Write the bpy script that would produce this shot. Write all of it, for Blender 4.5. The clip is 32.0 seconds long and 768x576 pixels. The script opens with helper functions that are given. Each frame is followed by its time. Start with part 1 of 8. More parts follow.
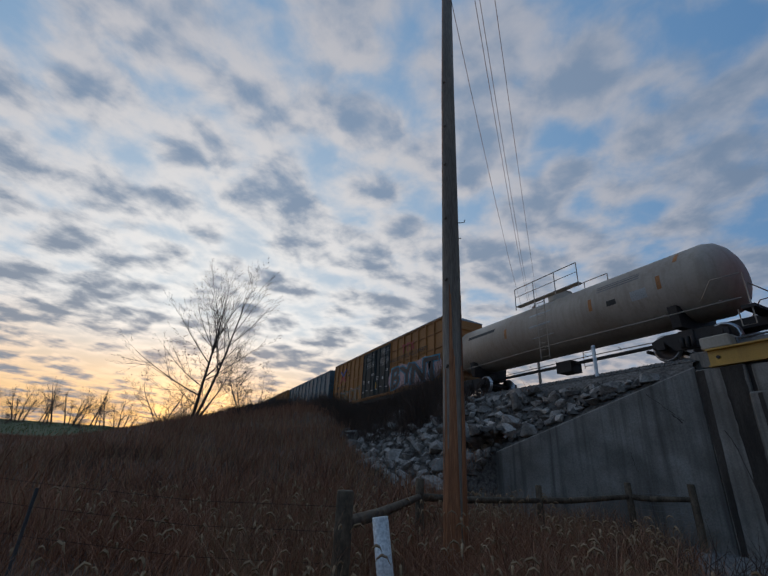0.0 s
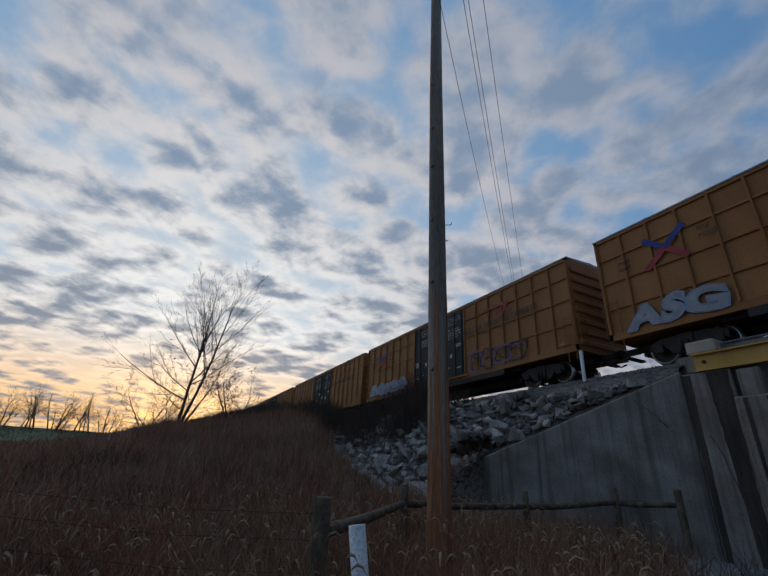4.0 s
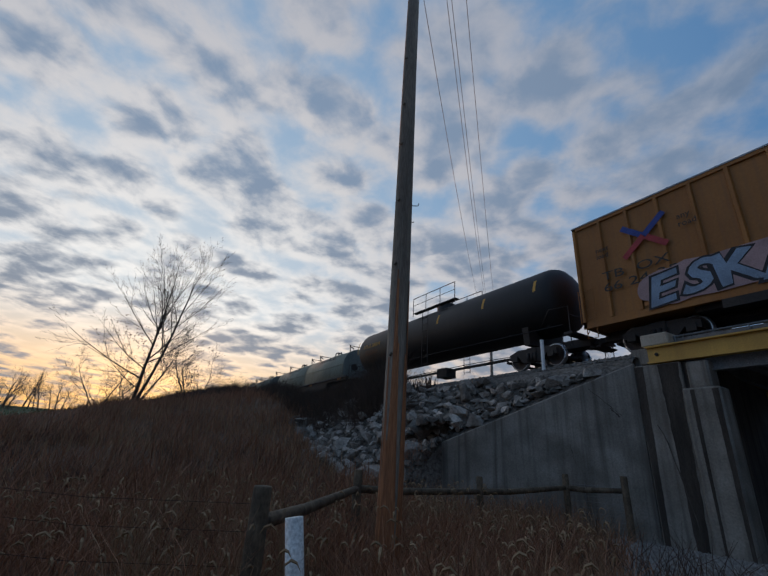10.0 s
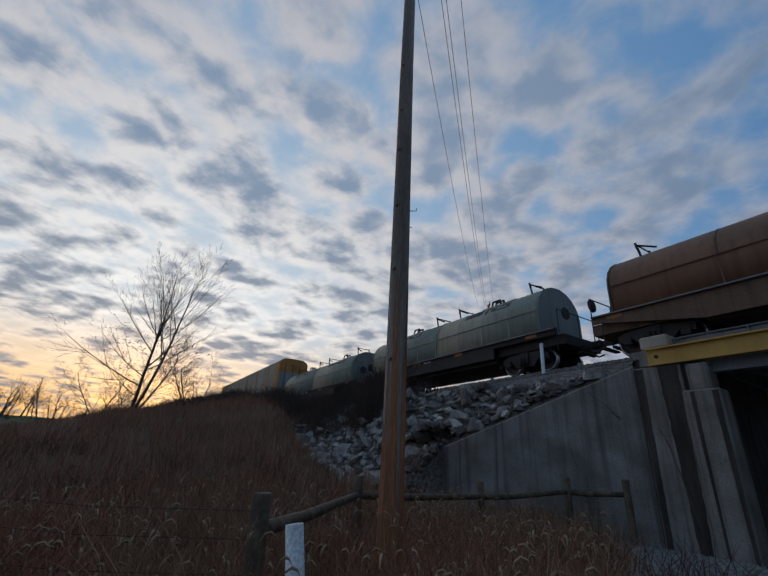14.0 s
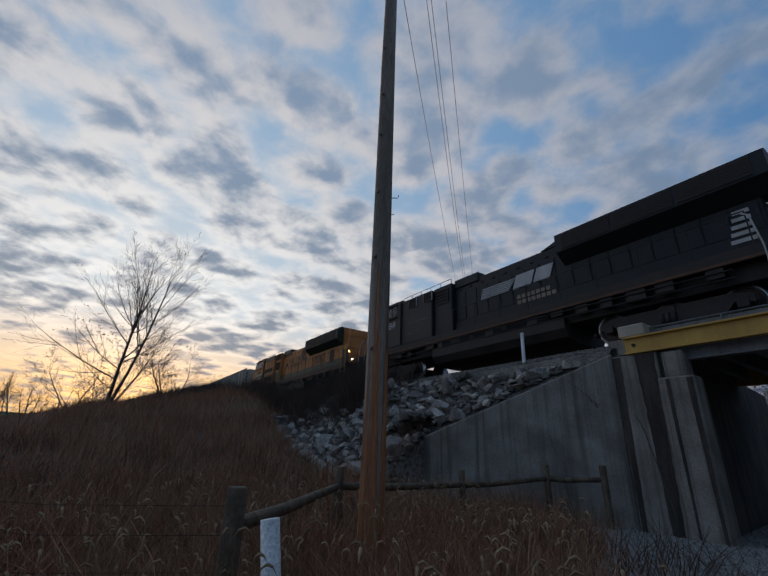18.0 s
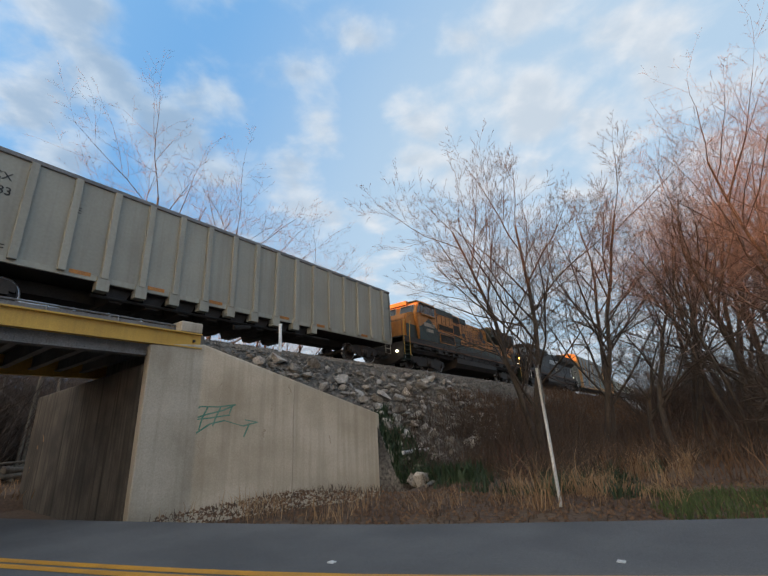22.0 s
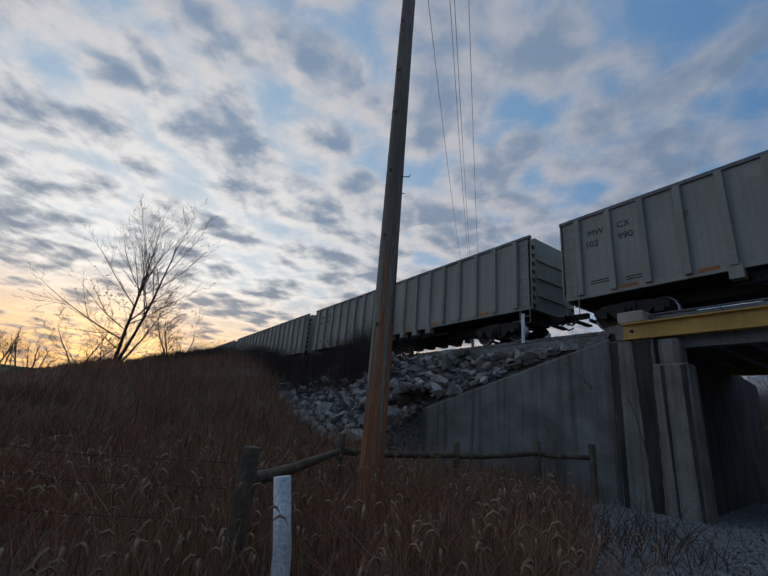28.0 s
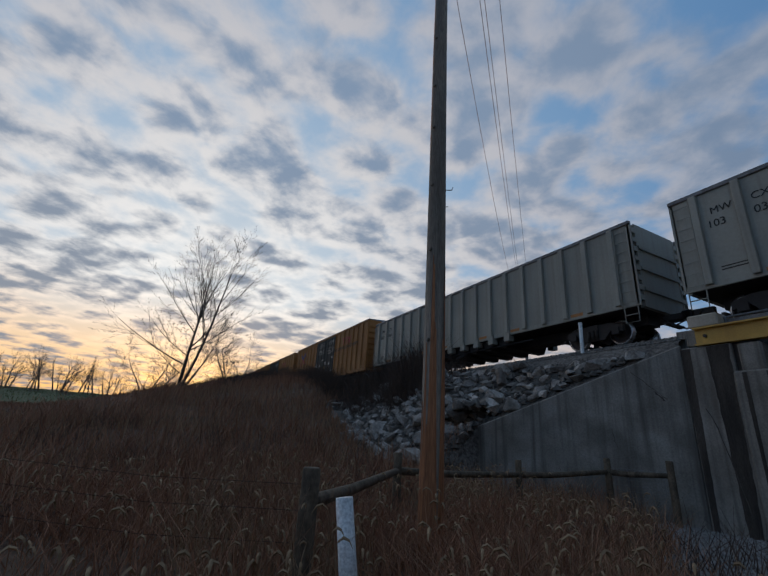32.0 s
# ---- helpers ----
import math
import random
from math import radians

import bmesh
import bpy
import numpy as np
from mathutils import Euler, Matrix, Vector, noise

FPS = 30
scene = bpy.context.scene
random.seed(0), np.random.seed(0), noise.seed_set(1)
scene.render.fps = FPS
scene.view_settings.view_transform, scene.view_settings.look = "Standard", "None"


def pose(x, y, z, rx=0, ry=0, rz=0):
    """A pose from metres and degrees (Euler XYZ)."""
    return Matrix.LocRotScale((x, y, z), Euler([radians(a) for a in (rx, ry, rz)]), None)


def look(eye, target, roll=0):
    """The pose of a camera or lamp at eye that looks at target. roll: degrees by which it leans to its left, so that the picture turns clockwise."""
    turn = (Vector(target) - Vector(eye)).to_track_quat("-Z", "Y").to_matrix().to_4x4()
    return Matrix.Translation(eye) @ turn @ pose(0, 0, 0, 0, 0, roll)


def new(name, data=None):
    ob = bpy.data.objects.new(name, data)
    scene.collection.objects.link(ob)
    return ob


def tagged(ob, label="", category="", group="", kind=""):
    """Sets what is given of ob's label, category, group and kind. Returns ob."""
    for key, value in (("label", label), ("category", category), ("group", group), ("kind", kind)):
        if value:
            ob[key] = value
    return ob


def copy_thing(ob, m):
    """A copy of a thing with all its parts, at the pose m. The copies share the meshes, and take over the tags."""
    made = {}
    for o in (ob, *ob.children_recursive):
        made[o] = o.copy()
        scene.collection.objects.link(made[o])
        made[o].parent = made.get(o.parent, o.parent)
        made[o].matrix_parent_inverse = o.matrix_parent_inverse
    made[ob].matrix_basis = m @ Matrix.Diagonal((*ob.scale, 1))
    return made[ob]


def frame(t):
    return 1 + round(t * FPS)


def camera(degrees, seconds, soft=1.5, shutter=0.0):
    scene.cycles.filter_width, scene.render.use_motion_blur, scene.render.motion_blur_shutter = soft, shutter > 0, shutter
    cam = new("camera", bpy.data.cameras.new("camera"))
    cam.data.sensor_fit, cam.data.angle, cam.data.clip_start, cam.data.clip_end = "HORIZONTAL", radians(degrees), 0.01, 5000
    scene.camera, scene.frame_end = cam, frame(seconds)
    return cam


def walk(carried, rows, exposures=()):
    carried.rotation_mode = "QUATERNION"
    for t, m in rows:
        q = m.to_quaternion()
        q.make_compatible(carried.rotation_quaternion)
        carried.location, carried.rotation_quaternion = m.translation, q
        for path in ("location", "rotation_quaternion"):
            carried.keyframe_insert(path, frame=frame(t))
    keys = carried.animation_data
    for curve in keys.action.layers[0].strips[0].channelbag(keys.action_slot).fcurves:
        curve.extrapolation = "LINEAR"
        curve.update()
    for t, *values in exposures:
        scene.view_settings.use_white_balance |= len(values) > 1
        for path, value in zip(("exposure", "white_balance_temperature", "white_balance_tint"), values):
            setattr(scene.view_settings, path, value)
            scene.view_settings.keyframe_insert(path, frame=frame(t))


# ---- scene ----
EXPOSURES = [(0.0, 0.76, 5660, 9), (17.8, 0.76, 5660, 9), (19.0, 0.97, 5870, 9), (20.0, 1.24, 6020, 9), (21.0, 1.77, 6650, 9), (22.5, 2.32, 7080, 9), (24.5, 2.32, 7080, 9), (25.2, 2.07, 6880, 9), (26.0, 1.22, 6120, 9), (26.6, 0.93, 5870, 9), (29.0, 0.76, 5660, 9), (32.0, 0.76, 5660, 9)]
# ---- camera ----
cam = camera(86.06, 32.0)
PATH = [
    (0, 0.147, -0.386, 1.579, 113.04, -2.83, 63.12),
    (0.5, 0.159, -0.368, 1.598, 112.85, -2.48, 63.46),
    (1, 0.163, -0.371, 1.587, 112.91, -2.24, 63.42),
    (1.5, 0.173, -0.372, 1.582, 112.91, -2.28, 62.93),
    (2, 0.168, -0.353, 1.589, 112.97, -2.15, 62.59),
    (2.5, 0.131, -0.362, 1.569, 113.43, -2.28, 62.38),
    (3, 0.123, -0.340, 1.551, 113.76, -2.56, 62.47),
    (3.5, 0.118, -0.310, 1.560, 113.77, -2.64, 62.29),
    (5.5, -0.094, 0.095, 1.643, 113.59, -2.90, 58.11),
    (6, -0.104, 0.099, 1.650, 113.10, -2.75, 56.14),
    (6.5, -0.070, 0.066, 1.648, 112.61, -2.47, 55.48),
    (7, -0.094, 0.097, 1.642, 112.69, -2.46, 57.40),
    (7.5, -0.136, 0.115, 1.638, 112.60, -2.49, 58.26),
    (8, -0.121, 0.101, 1.643, 112.30, -2.44, 58.30),
    (8.5, -0.102, 0.098, 1.654, 111.86, -2.37, 58.15),
    (9, -0.087, 0.088, 1.659, 111.78, -2.59, 57.85),
    (9.5, -0.088, 0.081, 1.646, 112.02, -2.97, 57.45),
    (10, -0.094, 0.087, 1.660, 111.84, -3.39, 57.20),
    (10.5, -0.099, 0.093, 1.654, 111.70, -3.61, 57.06),
    (11, -0.101, 0.089, 1.649, 111.64, -3.29, 57.21),
    (11.5, -0.101, 0.094, 1.643, 111.71, -2.73, 57.13),
    (12, -0.109, 0.103, 1.641, 111.97, -2.31, 56.58),
    (12.5, -0.128, 0.112, 1.637, 112.53, -2.11, 56.10),
    (13, -0.115, 0.111, 1.646, 112.71, -2.17, 56.20),
    (13.5, -0.089, 0.094, 1.638, 112.63, -2.40, 56.67),
    (14, -0.081, 0.087, 1.655, 112.54, -2.83, 57.30),
    (14.5, -0.076, 0.073, 1.650, 112.97, -3.08, 57.61),
    (16.5, -0.081, 0.087, 1.664, 111.98, -3.01, 57.46),
    (17, -0.080, 0.100, 1.684, 111.63, -2.78, 57.40),
    (17.5, -0.127, 0.130, 1.675, 111.56, -2.40, 56.44),
    (18, -0.197, 0.192, 1.667, 111.40, -1.94, 55.04),
    (18.5, -0.242, 0.253, 1.675, 111.18, -1.58, 52.66),
    (19, -0.067, 0.275, 1.691, 111.50, -1.06, 49.47),
    (19.5, 0.014, 0.251, 1.704, 112.11, -0.54, 42.93),
    (20, 0.154, 0.188, 1.707, 113.64, 0.65, 29.23),
    (20.5, 0.204, 0.171, 1.695, 115.13, 1.90, 7.65),
    (21, 0.163, 0.112, 1.683, 115.16, 2.62, -18.31),
    (21.5, 0.144, 0.085, 1.717, 112.53, 3.04, -38.88),
    (22, 0.169, 0.019, 1.700, 108.98, 2.91, -52.89),
    (22.5, 0.230, -0.013, 1.721, 106.08, 2.18, -62.82),
    (23, 0.214, -0.065, 1.674, 104.63, 1.86, -70.55),
    (23.5, 0.225, -0.070, 1.683, 103.07, 1.98, -76.22),
    (24, 0.223, -0.088, 1.682, 102.35, 1.38, -78.44),
    (24.5, 0.206, -0.064, 1.674, 103.96, 0.92, -71.47),
    (25, 0.181, 0.022, 1.735, 110.17, 1.38, -34.00),
    (25.5, 0.170, -0.008, 1.752, 113.28, -2.90, 14.75),
    (26, 0.057, -0.117, 1.689, 110.90, -4.50, 42.03),
    (26.5, -0.002, -0.101, 1.687, 108.03, -3.97, 52.44),
    (28.5, -0.088, 0.014, 1.650, 107.79, -4.26, 55.38),
    (29, -0.114, 0.001, 1.636, 107.69, -3.56, 57.19),
    (29.5, -0.114, -0.010, 1.632, 107.19, -3.16, 59.41),
    (30, -0.119, -0.010, 1.634, 106.83, -2.74, 61.22),
    (30.5, -0.121, -0.014, 1.662, 107.01, -2.69, 62.00),
    (31, -0.116, -0.022, 1.663, 108.08, -3.26, 61.49),
    (31.5, -0.114, -0.027, 1.664, 108.96, -3.54, 61.21),
    (32, -0.107, -0.031, 1.661, 109.51, -3.59, 61.60),
]
walk(cam, [(r[0], pose(*r[1:])) for r in PATH], EXPOSURES)

# ---- sky, sun ----
SUN_AZ, SUN_EL = -87.0, 0.9          # degrees right of +Y, above the horizon
RAIL_Z, TRACK_Y = 5.28, 15.4


def build_world():
    w = bpy.data.worlds.new("sky")
    scene.world = w
    w.use_nodes = True
    nt = w.node_tree
    nt.nodes.clear()
    N, L = nt.nodes.new, nt.links.new

    def math_(op, a, b=0.0, c=None):
        n = N("ShaderNodeMath")
        n.operation = op
        for i, v in enumerate((a, b, c)):
            if v is None:
                continue
            if isinstance(v, (int, float)):
                n.inputs[i].default_value = v
            else:
                L(v, n.inputs[i])
        return n.outputs[0]

    def smooth(x, lo, hi):
        n = N("ShaderNodeMapRange")
        n.interpolation_type = "SMOOTHSTEP"
        L(x, n.inputs[0])
        n.inputs[1].default_value, n.inputs[2].default_value = lo, hi
        return n.outputs[0]

    def mix(f, a, b):
        n = N("ShaderNodeMix")
        n.data_type = "RGBA"
        if isinstance(f, float):
            n.inputs[0].default_value = f
        else:
            L(f, n.inputs[0])
        for i, v in ((6, a), (7, b)):
            if isinstance(v, tuple):
                n.inputs[i].default_value = (*v, 1)
            else:
                L(v, n.inputs[i])
        return n.outputs[2]

    tc = N("ShaderNodeTexCoord")
    sep = N("ShaderNodeSeparateXYZ")
    L(tc.outputs["Generated"], sep.inputs[0])
    x, y, z = sep.outputs
    sky = N("ShaderNodeTexSky")
    sky.sky_type, sky.sun_disc = "NISHITA", False
    sky.sun_elevation, sky.sun_rotation = radians(SUN_EL), radians(SUN_AZ)
    sky.air_density, sky.dust_density, sky.ozone_density = 1.0, 1.2, 1.5
    clear = N("ShaderNodeVectorMath")
    clear.operation = "SCALE"
    L(sky.outputs[0], clear.inputs[0])
    clear.inputs[3].default_value = 0.13
    # cloud deck: the direction projected on a level sheet
    zz = math_("MAXIMUM", math_("ADD", z, 0.13), 0.05)
    comb = N("ShaderNodeCombineXYZ")
    L(math_("DIVIDE", x, zz), comb.inputs[0])
    L(math_("DIVIDE", y, zz), comb.inputs[1])

    sx, sy = math.sin(radians(SUN_AZ)), math.cos(radians(SUN_AZ))

    def clouds(scale, detail, rough, stretch, turn, lift=0.0, shift=0.0):
        mp = N("ShaderNodeMapping")
        if shift:
            mv = N("ShaderNodeVectorMath")
            mv.operation = "ADD"
            L(comb.outputs[0], mv.inputs[0])
            mv.inputs[1].default_value = (sx * shift, sy * shift, 0)
            L(mv.outputs[0], mp.inputs[0])
        else:
            L(comb.outputs[0], mp.inputs[0])
        mp.vector_type = "TEXTURE"
        mp.inputs["Rotation"].default_value = (0, 0, radians(turn))
        mp.inputs["Scale"].default_value = (1 / (scale * stretch), 1 / scale, 1)
        mp.inputs["Location"].default_value = (lift, lift * 0.7, lift)
        n = N("ShaderNodeTexNoise")
        L(mp.outputs[0], n.inputs[0])
        n.inputs["Scale"].default_value = 1.0
        n.inputs["Detail"].default_value = detail
        n.inputs["Roughness"].default_value = rough
        n.inputs["Distortion"].default_value = 0.2
        return n.outputs[0]
    warp = N("ShaderNodeTexNoise")
    L(comb.outputs[0], warp.inputs[0])
    warp.inputs["Scale"].default_value, warp.inputs["Detail"].default_value = 3.0, 2
    wv = N("ShaderNodeVectorMath")
    wv.operation = "MULTIPLY_ADD"
    L(warp.outputs["Color"], wv.inputs[0])
    wv.inputs[1].default_value = (0.16, 0.16, 0)
    L(comb.outputs[0], wv.inputs[2])
    cells = N("ShaderNodeTexVoronoi")
    cells.voronoi_dimensions, cells.feature = "2D", "SMOOTH_F1"
    L(wv.outputs[0], cells.inputs["Vector"])
    cells.inputs["Scale"].default_value, cells.inputs["Smoothness"].default_value = 4.6, 0.7
    cell = math_("SUBTRACT", 1.0, cells.outputs["Distance"])
    band = clouds(1.7, 4, 0.55, 0.5, 148)
    mid = clouds(3.4, 4, 0.5, 1.0, 160, 5.3)
    fine = clouds(6.6, 5, 0.55, 1.0, 120, 3.1)
    ahead = clouds(6.6, 5, 0.55, 1.0, 120, 3.1, 0.05)
    dens = math_("ADD", math_("ADD", math_("MULTIPLY_ADD", band, 0.95, -0.475), math_("MULTIPLY_ADD", mid, 0.9, -0.45)), math_("ADD", math_("MULTIPLY_ADD", fine, 1.05, -0.525), math_("MULTIPLY_ADD", cell, 0.8, -0.49)))
    # nearness to the sun's bearing
    ca, sa = math.cos(radians(SUN_EL)), math.sin(radians(SUN_EL))
    dot = math_("ADD", math_("ADD", math_("MULTIPLY", x, sx * ca), math_("MULTIPLY", y, sy * ca)), math_("MULTIPLY", z, sa))
    near = smooth(dot, -0.3, 1.0)
    close = math_("POWER", math_("MAXIMUM", dot, 0.0), 6.0)
    tight = math_("POWER", math_("MAXIMUM", dot, 0.0), 120.0)
    high = smooth(z, 0.15, 0.75)
    opp = smooth(math_("MULTIPLY", dot, -1.0), 0.2, 0.72)
    cover = smooth(math_("ADD", dens, math_("MULTIPLY_ADD", near, 0.27, -0.08)), -0.30, 0.18)
    shade = smooth(math_("ADD", math_("MULTIPLY", math_("SUBTRACT", ahead, fine), 1.7), dens), -0.24, 0.42)
    lit = mix(near, (0.142, 0.18, 0.23), (0.43, 0.375, 0.335))
    lit = mix(close, lit, (0.86, 0.77, 0.64))
    ember = math_("MULTIPLY", smooth(z, 0.30, 0.0), math_("POWER", math_("MAXIMUM", dot, 0.0), 1.8))
    lit = mix(ember, lit, (0.88, 0.43, 0.085))
    dark = mix(near, (0.082, 0.122, 0.18), (0.19, 0.195, 0.207))
    dark = mix(math_("MULTIPLY", high, near), dark, (0.17, 0.21, 0.262))
    lit = mix(math_("MULTIPLY", opp, 0.9), lit, (0.205, 0.222, 0.25))
    dark = mix(math_("MULTIPLY", opp, 0.9), dark, (0.155, 0.182, 0.22))
    cloud = mix(shade, lit, dark)
    veil = mix(near, (0.048, 0.125, 0.25), (0.205, 0.30, 0.395))
    veil = mix(opp, veil, (0.13, 0.185, 0.255))
    veil = mix(close, veil, (0.66, 0.63, 0.55))
    veil = mix(ember, veil, (0.88, 0.46, 0.10))
    col = mix(math_("MULTIPLY", cover, 0.92), mix(0.85, clear.outputs[0], veil), cloud)
    glow = N("ShaderNodeVectorMath")
    glow.operation = "SCALE"
    glow.inputs[0].default_value = (0.6, 0.30, 0.08)
    L(math_("MULTIPLY", tight, 1.4), glow.inputs[3])
    add = N("ShaderNodeVectorMath")
    add.operation = "ADD"
    L(col, add.inputs[0])
    L(glow.outputs[0], add.inputs[1])
    bg = N("ShaderNodeBackground")
    L(add.outputs[0], bg.inputs[0])
    bg.inputs[1].default_value = 0.82
    out = N("ShaderNodeOutputWorld")
    L(bg.outputs[0], out.inputs[0])


build_world()
sun = new("sun", bpy.data.lights.new("sun", "SUN"))
sun.data.energy, sun.data.angle, sun.data.color = 1.7, radians(1.5), (1.0, 0.43, 0.23)
sun.matrix_world = look((0, 0, 0), (-math.sin(radians(SUN_AZ)) * math.cos(radians(SUN_EL)), -math.cos(radians(SUN_AZ)) * math.cos(radians(SUN_EL)), -math.sin(radians(SUN_EL))))

# ---- materials ----
def surface(name, a, b, scale=3.0, rough=0.8, metal=0.0, bump=0.15, fine=40.0, grain=0.35, stretch=(1, 1, 1), vary=0.0, contrast=(0.35, 0.65), streak=0.0, streak_col=(0.05, 0.04, 0.035), dist=0.02):
    """A worn surface: two colours mixed by large noise, fine grain, bump, optional streaks that run down."""
    m = bpy.data.materials.new(name)
    m.use_nodes = True
    nt = m.node_tree
    N, L = nt.nodes.new, nt.links.new
    bsdf = nt.nodes["Principled BSDF"]
    tc = N("ShaderNodeTexCoord")
    mp = N("ShaderNodeMapping")
    L(tc.outputs["Object"], mp.inputs[0])
    mp.inputs["Scale"].default_value = stretch
    info = N("ShaderNodeObjectInfo")
    off = N("ShaderNodeVectorMath")
    off.operation = "ADD"
    mul = N("ShaderNodeMath")
    mul.operation = "MULTIPLY"
    L(info.outputs["Random"], mul.inputs[0])
    mul.inputs[1].default_value = 37.0
    L(mp.outputs[0], off.inputs[0])
    L(mul.outputs[0], off.inputs[1])

    def noise_(s, d, src=off):
        n = N("ShaderNodeTexNoise")
        L(src.outputs[0], n.inputs[0])
        n.inputs["Scale"].default_value, n.inputs["Detail"].default_value = s, d
        return n.outputs[0]

    def ramp(x, lo, hi):
        n = N("ShaderNodeMapRange")
        L(x, n.inputs[0])
        n.inputs[1].default_value, n.inputs[2].default_value = lo, hi
        return n.outputs[0]

    def mix(f, p, q, mode="MIX"):
        n = N("ShaderNodeMix")
        n.data_type, n.blend_type = "RGBA", mode
        if isinstance(f, float):
            n.inputs[0].default_value = f
        else:
            L(f, n.inputs[0])
        for i, v in ((6, p), (7, q)):
            if isinstance(v, tuple):
                n.inputs[i].default_value = (*v, 1)
            else:
                L(v, n.inputs[i])
        return n.outputs[2]
    large, small = noise_(scale, 5), noise_(fine, 3)
    col = mix(ramp(large, *contrast), a, b)
    gr = N("ShaderNodeMapRange")
    L(small, gr.inputs[0])
    gr.inputs[1].default_value, gr.inputs[2].default_value = 0.25, 0.75
    gr.inputs[3].default_value, gr.inputs[4].default_value = 1 - grain, 1 + grain
    sc = N("ShaderNodeVectorMath")
    sc.operation = "SCALE"
    L(col, sc.inputs[0])
    L(gr.outputs[0], sc.inputs[3])
    col = sc.outputs[0]
    if streak:
        mp2 = N("ShaderNodeMapping")
        L(off.outputs[0], mp2.inputs[0])
        mp2.inputs["Scale"].default_value = (4.5, 4.5, 0.16)
        st = noise_(1.3, 5, mp2)
        sr = ramp(st, 0.47, 0.74)
        ms = N("ShaderNodeMath")
        ms.operation = "MULTIPLY"
        L(sr, ms.inputs[0])
        ms.inputs[1].default_value = streak
        col = mix(ms.outputs[0], col, streak_col)
    if vary:
        vr = N("ShaderNodeMapRange")
        L(info.outputs["Random"], vr.inputs[0])
        vr.inputs[3].default_value, vr.inputs[4].default_value = 1 - vary, 1 + vary
        sv = N("ShaderNodeVectorMath")
        sv.operation = "SCALE"
        L(col, sv.inputs[0])
        L(vr.outputs[0], sv.inputs[3])
        col = sv.outputs[0]
    L(col, bsdf.inputs["Base Color"])
    rr = N("ShaderNodeMapRange")
    L(large, rr.inputs[0])
    rr.inputs[3].default_value, rr.inputs[4].default_value = max(0.05, rough - 0.12), min(1.0, rough + 0.12)
    L(rr.outputs[0], bsdf.inputs["Roughness"])
    bsdf.inputs["Metallic"].default_value = metal
    if bump:
        bp = N("ShaderNodeBump")
        bp.inputs["Strength"].default_value, bp.inputs["Distance"].default_value = bump, dist
        sm = N("ShaderNodeMath")
        sm.operation = "ADD"
        L(large, sm.inputs[0])
        L(small, sm.inputs[1])
        L(sm.outputs[0], bp.inputs["Height"])
        L(bp.outputs[0], bsdf.inputs["Normal"])
    return m


def glow_mat(name, col, strength):
    m = bpy.data.materials.new(name)
    m.use_nodes = True
    b = m.node_tree.nodes["Principled BSDF"]
    b.inputs["Base Color"].default_value = (*col, 1)
    b.inputs["Emission Color"].default_value = (*col, 1)
    b.inputs["Emission Strength"].default_value = strength
    return m


def glass_mat(name, tint=(0.02, 0.025, 0.03)):
    m = bpy.data.materials.new(name)
    m.use_nodes = True
    b = m.node_tree.nodes["Principled BSDF"]
    b.inputs["Base Color"].default_value = (*tint, 1)
    b.inputs["Roughness"].default_value = 0.05
    b.inputs["Specular IOR Level"].default_value = 0.7
    return m


M = {}
M["soil"] = surface("soil", (0.085, 0.045, 0.026), (0.13, 0.08, 0.045), 0.6, 0.95, bump=0.4, fine=9, dist=0.1)
M["field"] = surface("field_grass", (0.035, 0.06, 0.015), (0.06, 0.085, 0.025), 0.05, 0.95, bump=0.3, fine=3, dist=0.1)
M["asphalt"] = surface("asphalt", (0.082, 0.080, 0.080), (0.125, 0.121, 0.118), 0.55, 0.9, bump=0.35, fine=70, grain=0.3, dist=0.006)
M["line"] = surface("yellow_line_paint", (0.62, 0.28, 0.02), (0.50, 0.23, 0.03), 2.0, 0.6, bump=0.1, fine=60, grain=0.3)
M["gravel"] = surface("gravel", (0.22, 0.21, 0.20), (0.34, 0.33, 0.31), 1.0, 0.95, bump=0.8, fine=22, grain=0.6, dist=0.04)
M["ballast"] = surface("ballast", (0.085, 0.075, 0.063), (0.16, 0.142, 0.122), 0.8, 0.95, bump=0.9, fine=11, grain=0.7, dist=0.06)
M["concrete"] = surface("weathered_concrete", (0.185, 0.168, 0.14), (0.33, 0.303, 0.26), 1.1, 0.9, bump=0.25, fine=26, grain=0.22, streak=0.85, streak_col=(0.085, 0.073, 0.06), dist=0.01)
M["concrete_pale"] = surface("pale_concrete", (0.39, 0.335, 0.255), (0.54, 0.48, 0.385), 0.7, 0.9, bump=0.2, fine=26, grain=0.12, streak=0.45, streak_col=(0.26, 0.21, 0.15), dist=0.01)
# abutment concrete: very dark brown-grey base, near-black streaks running down
M["concrete_dark"] = surface("dark_streaked_concrete", (0.05, 0.042, 0.035), (0.125, 0.105, 0.085), 0.9, 0.9, bump=0.2, fine=22, grain=0.2, streak=1.0, streak_col=(0.018, 0.013, 0.010), dist=0.01)
M["girder_yellow"] = surface("yellow_beam_paint", (0.62, 0.38, 0.07), (0.52, 0.31, 0.06), 1.2, 0.55, bump=0.08, fine=30, grain=0.12, streak=0.15)
M["steel_grey"] = surface("grey_steel", (0.17, 0.17, 0.17), (0.25, 0.245, 0.24), 1.0, 0.6, 0.2, bump=0.1, fine=30, streak=0.4, streak_col=(0.10, 0.06, 0.04))
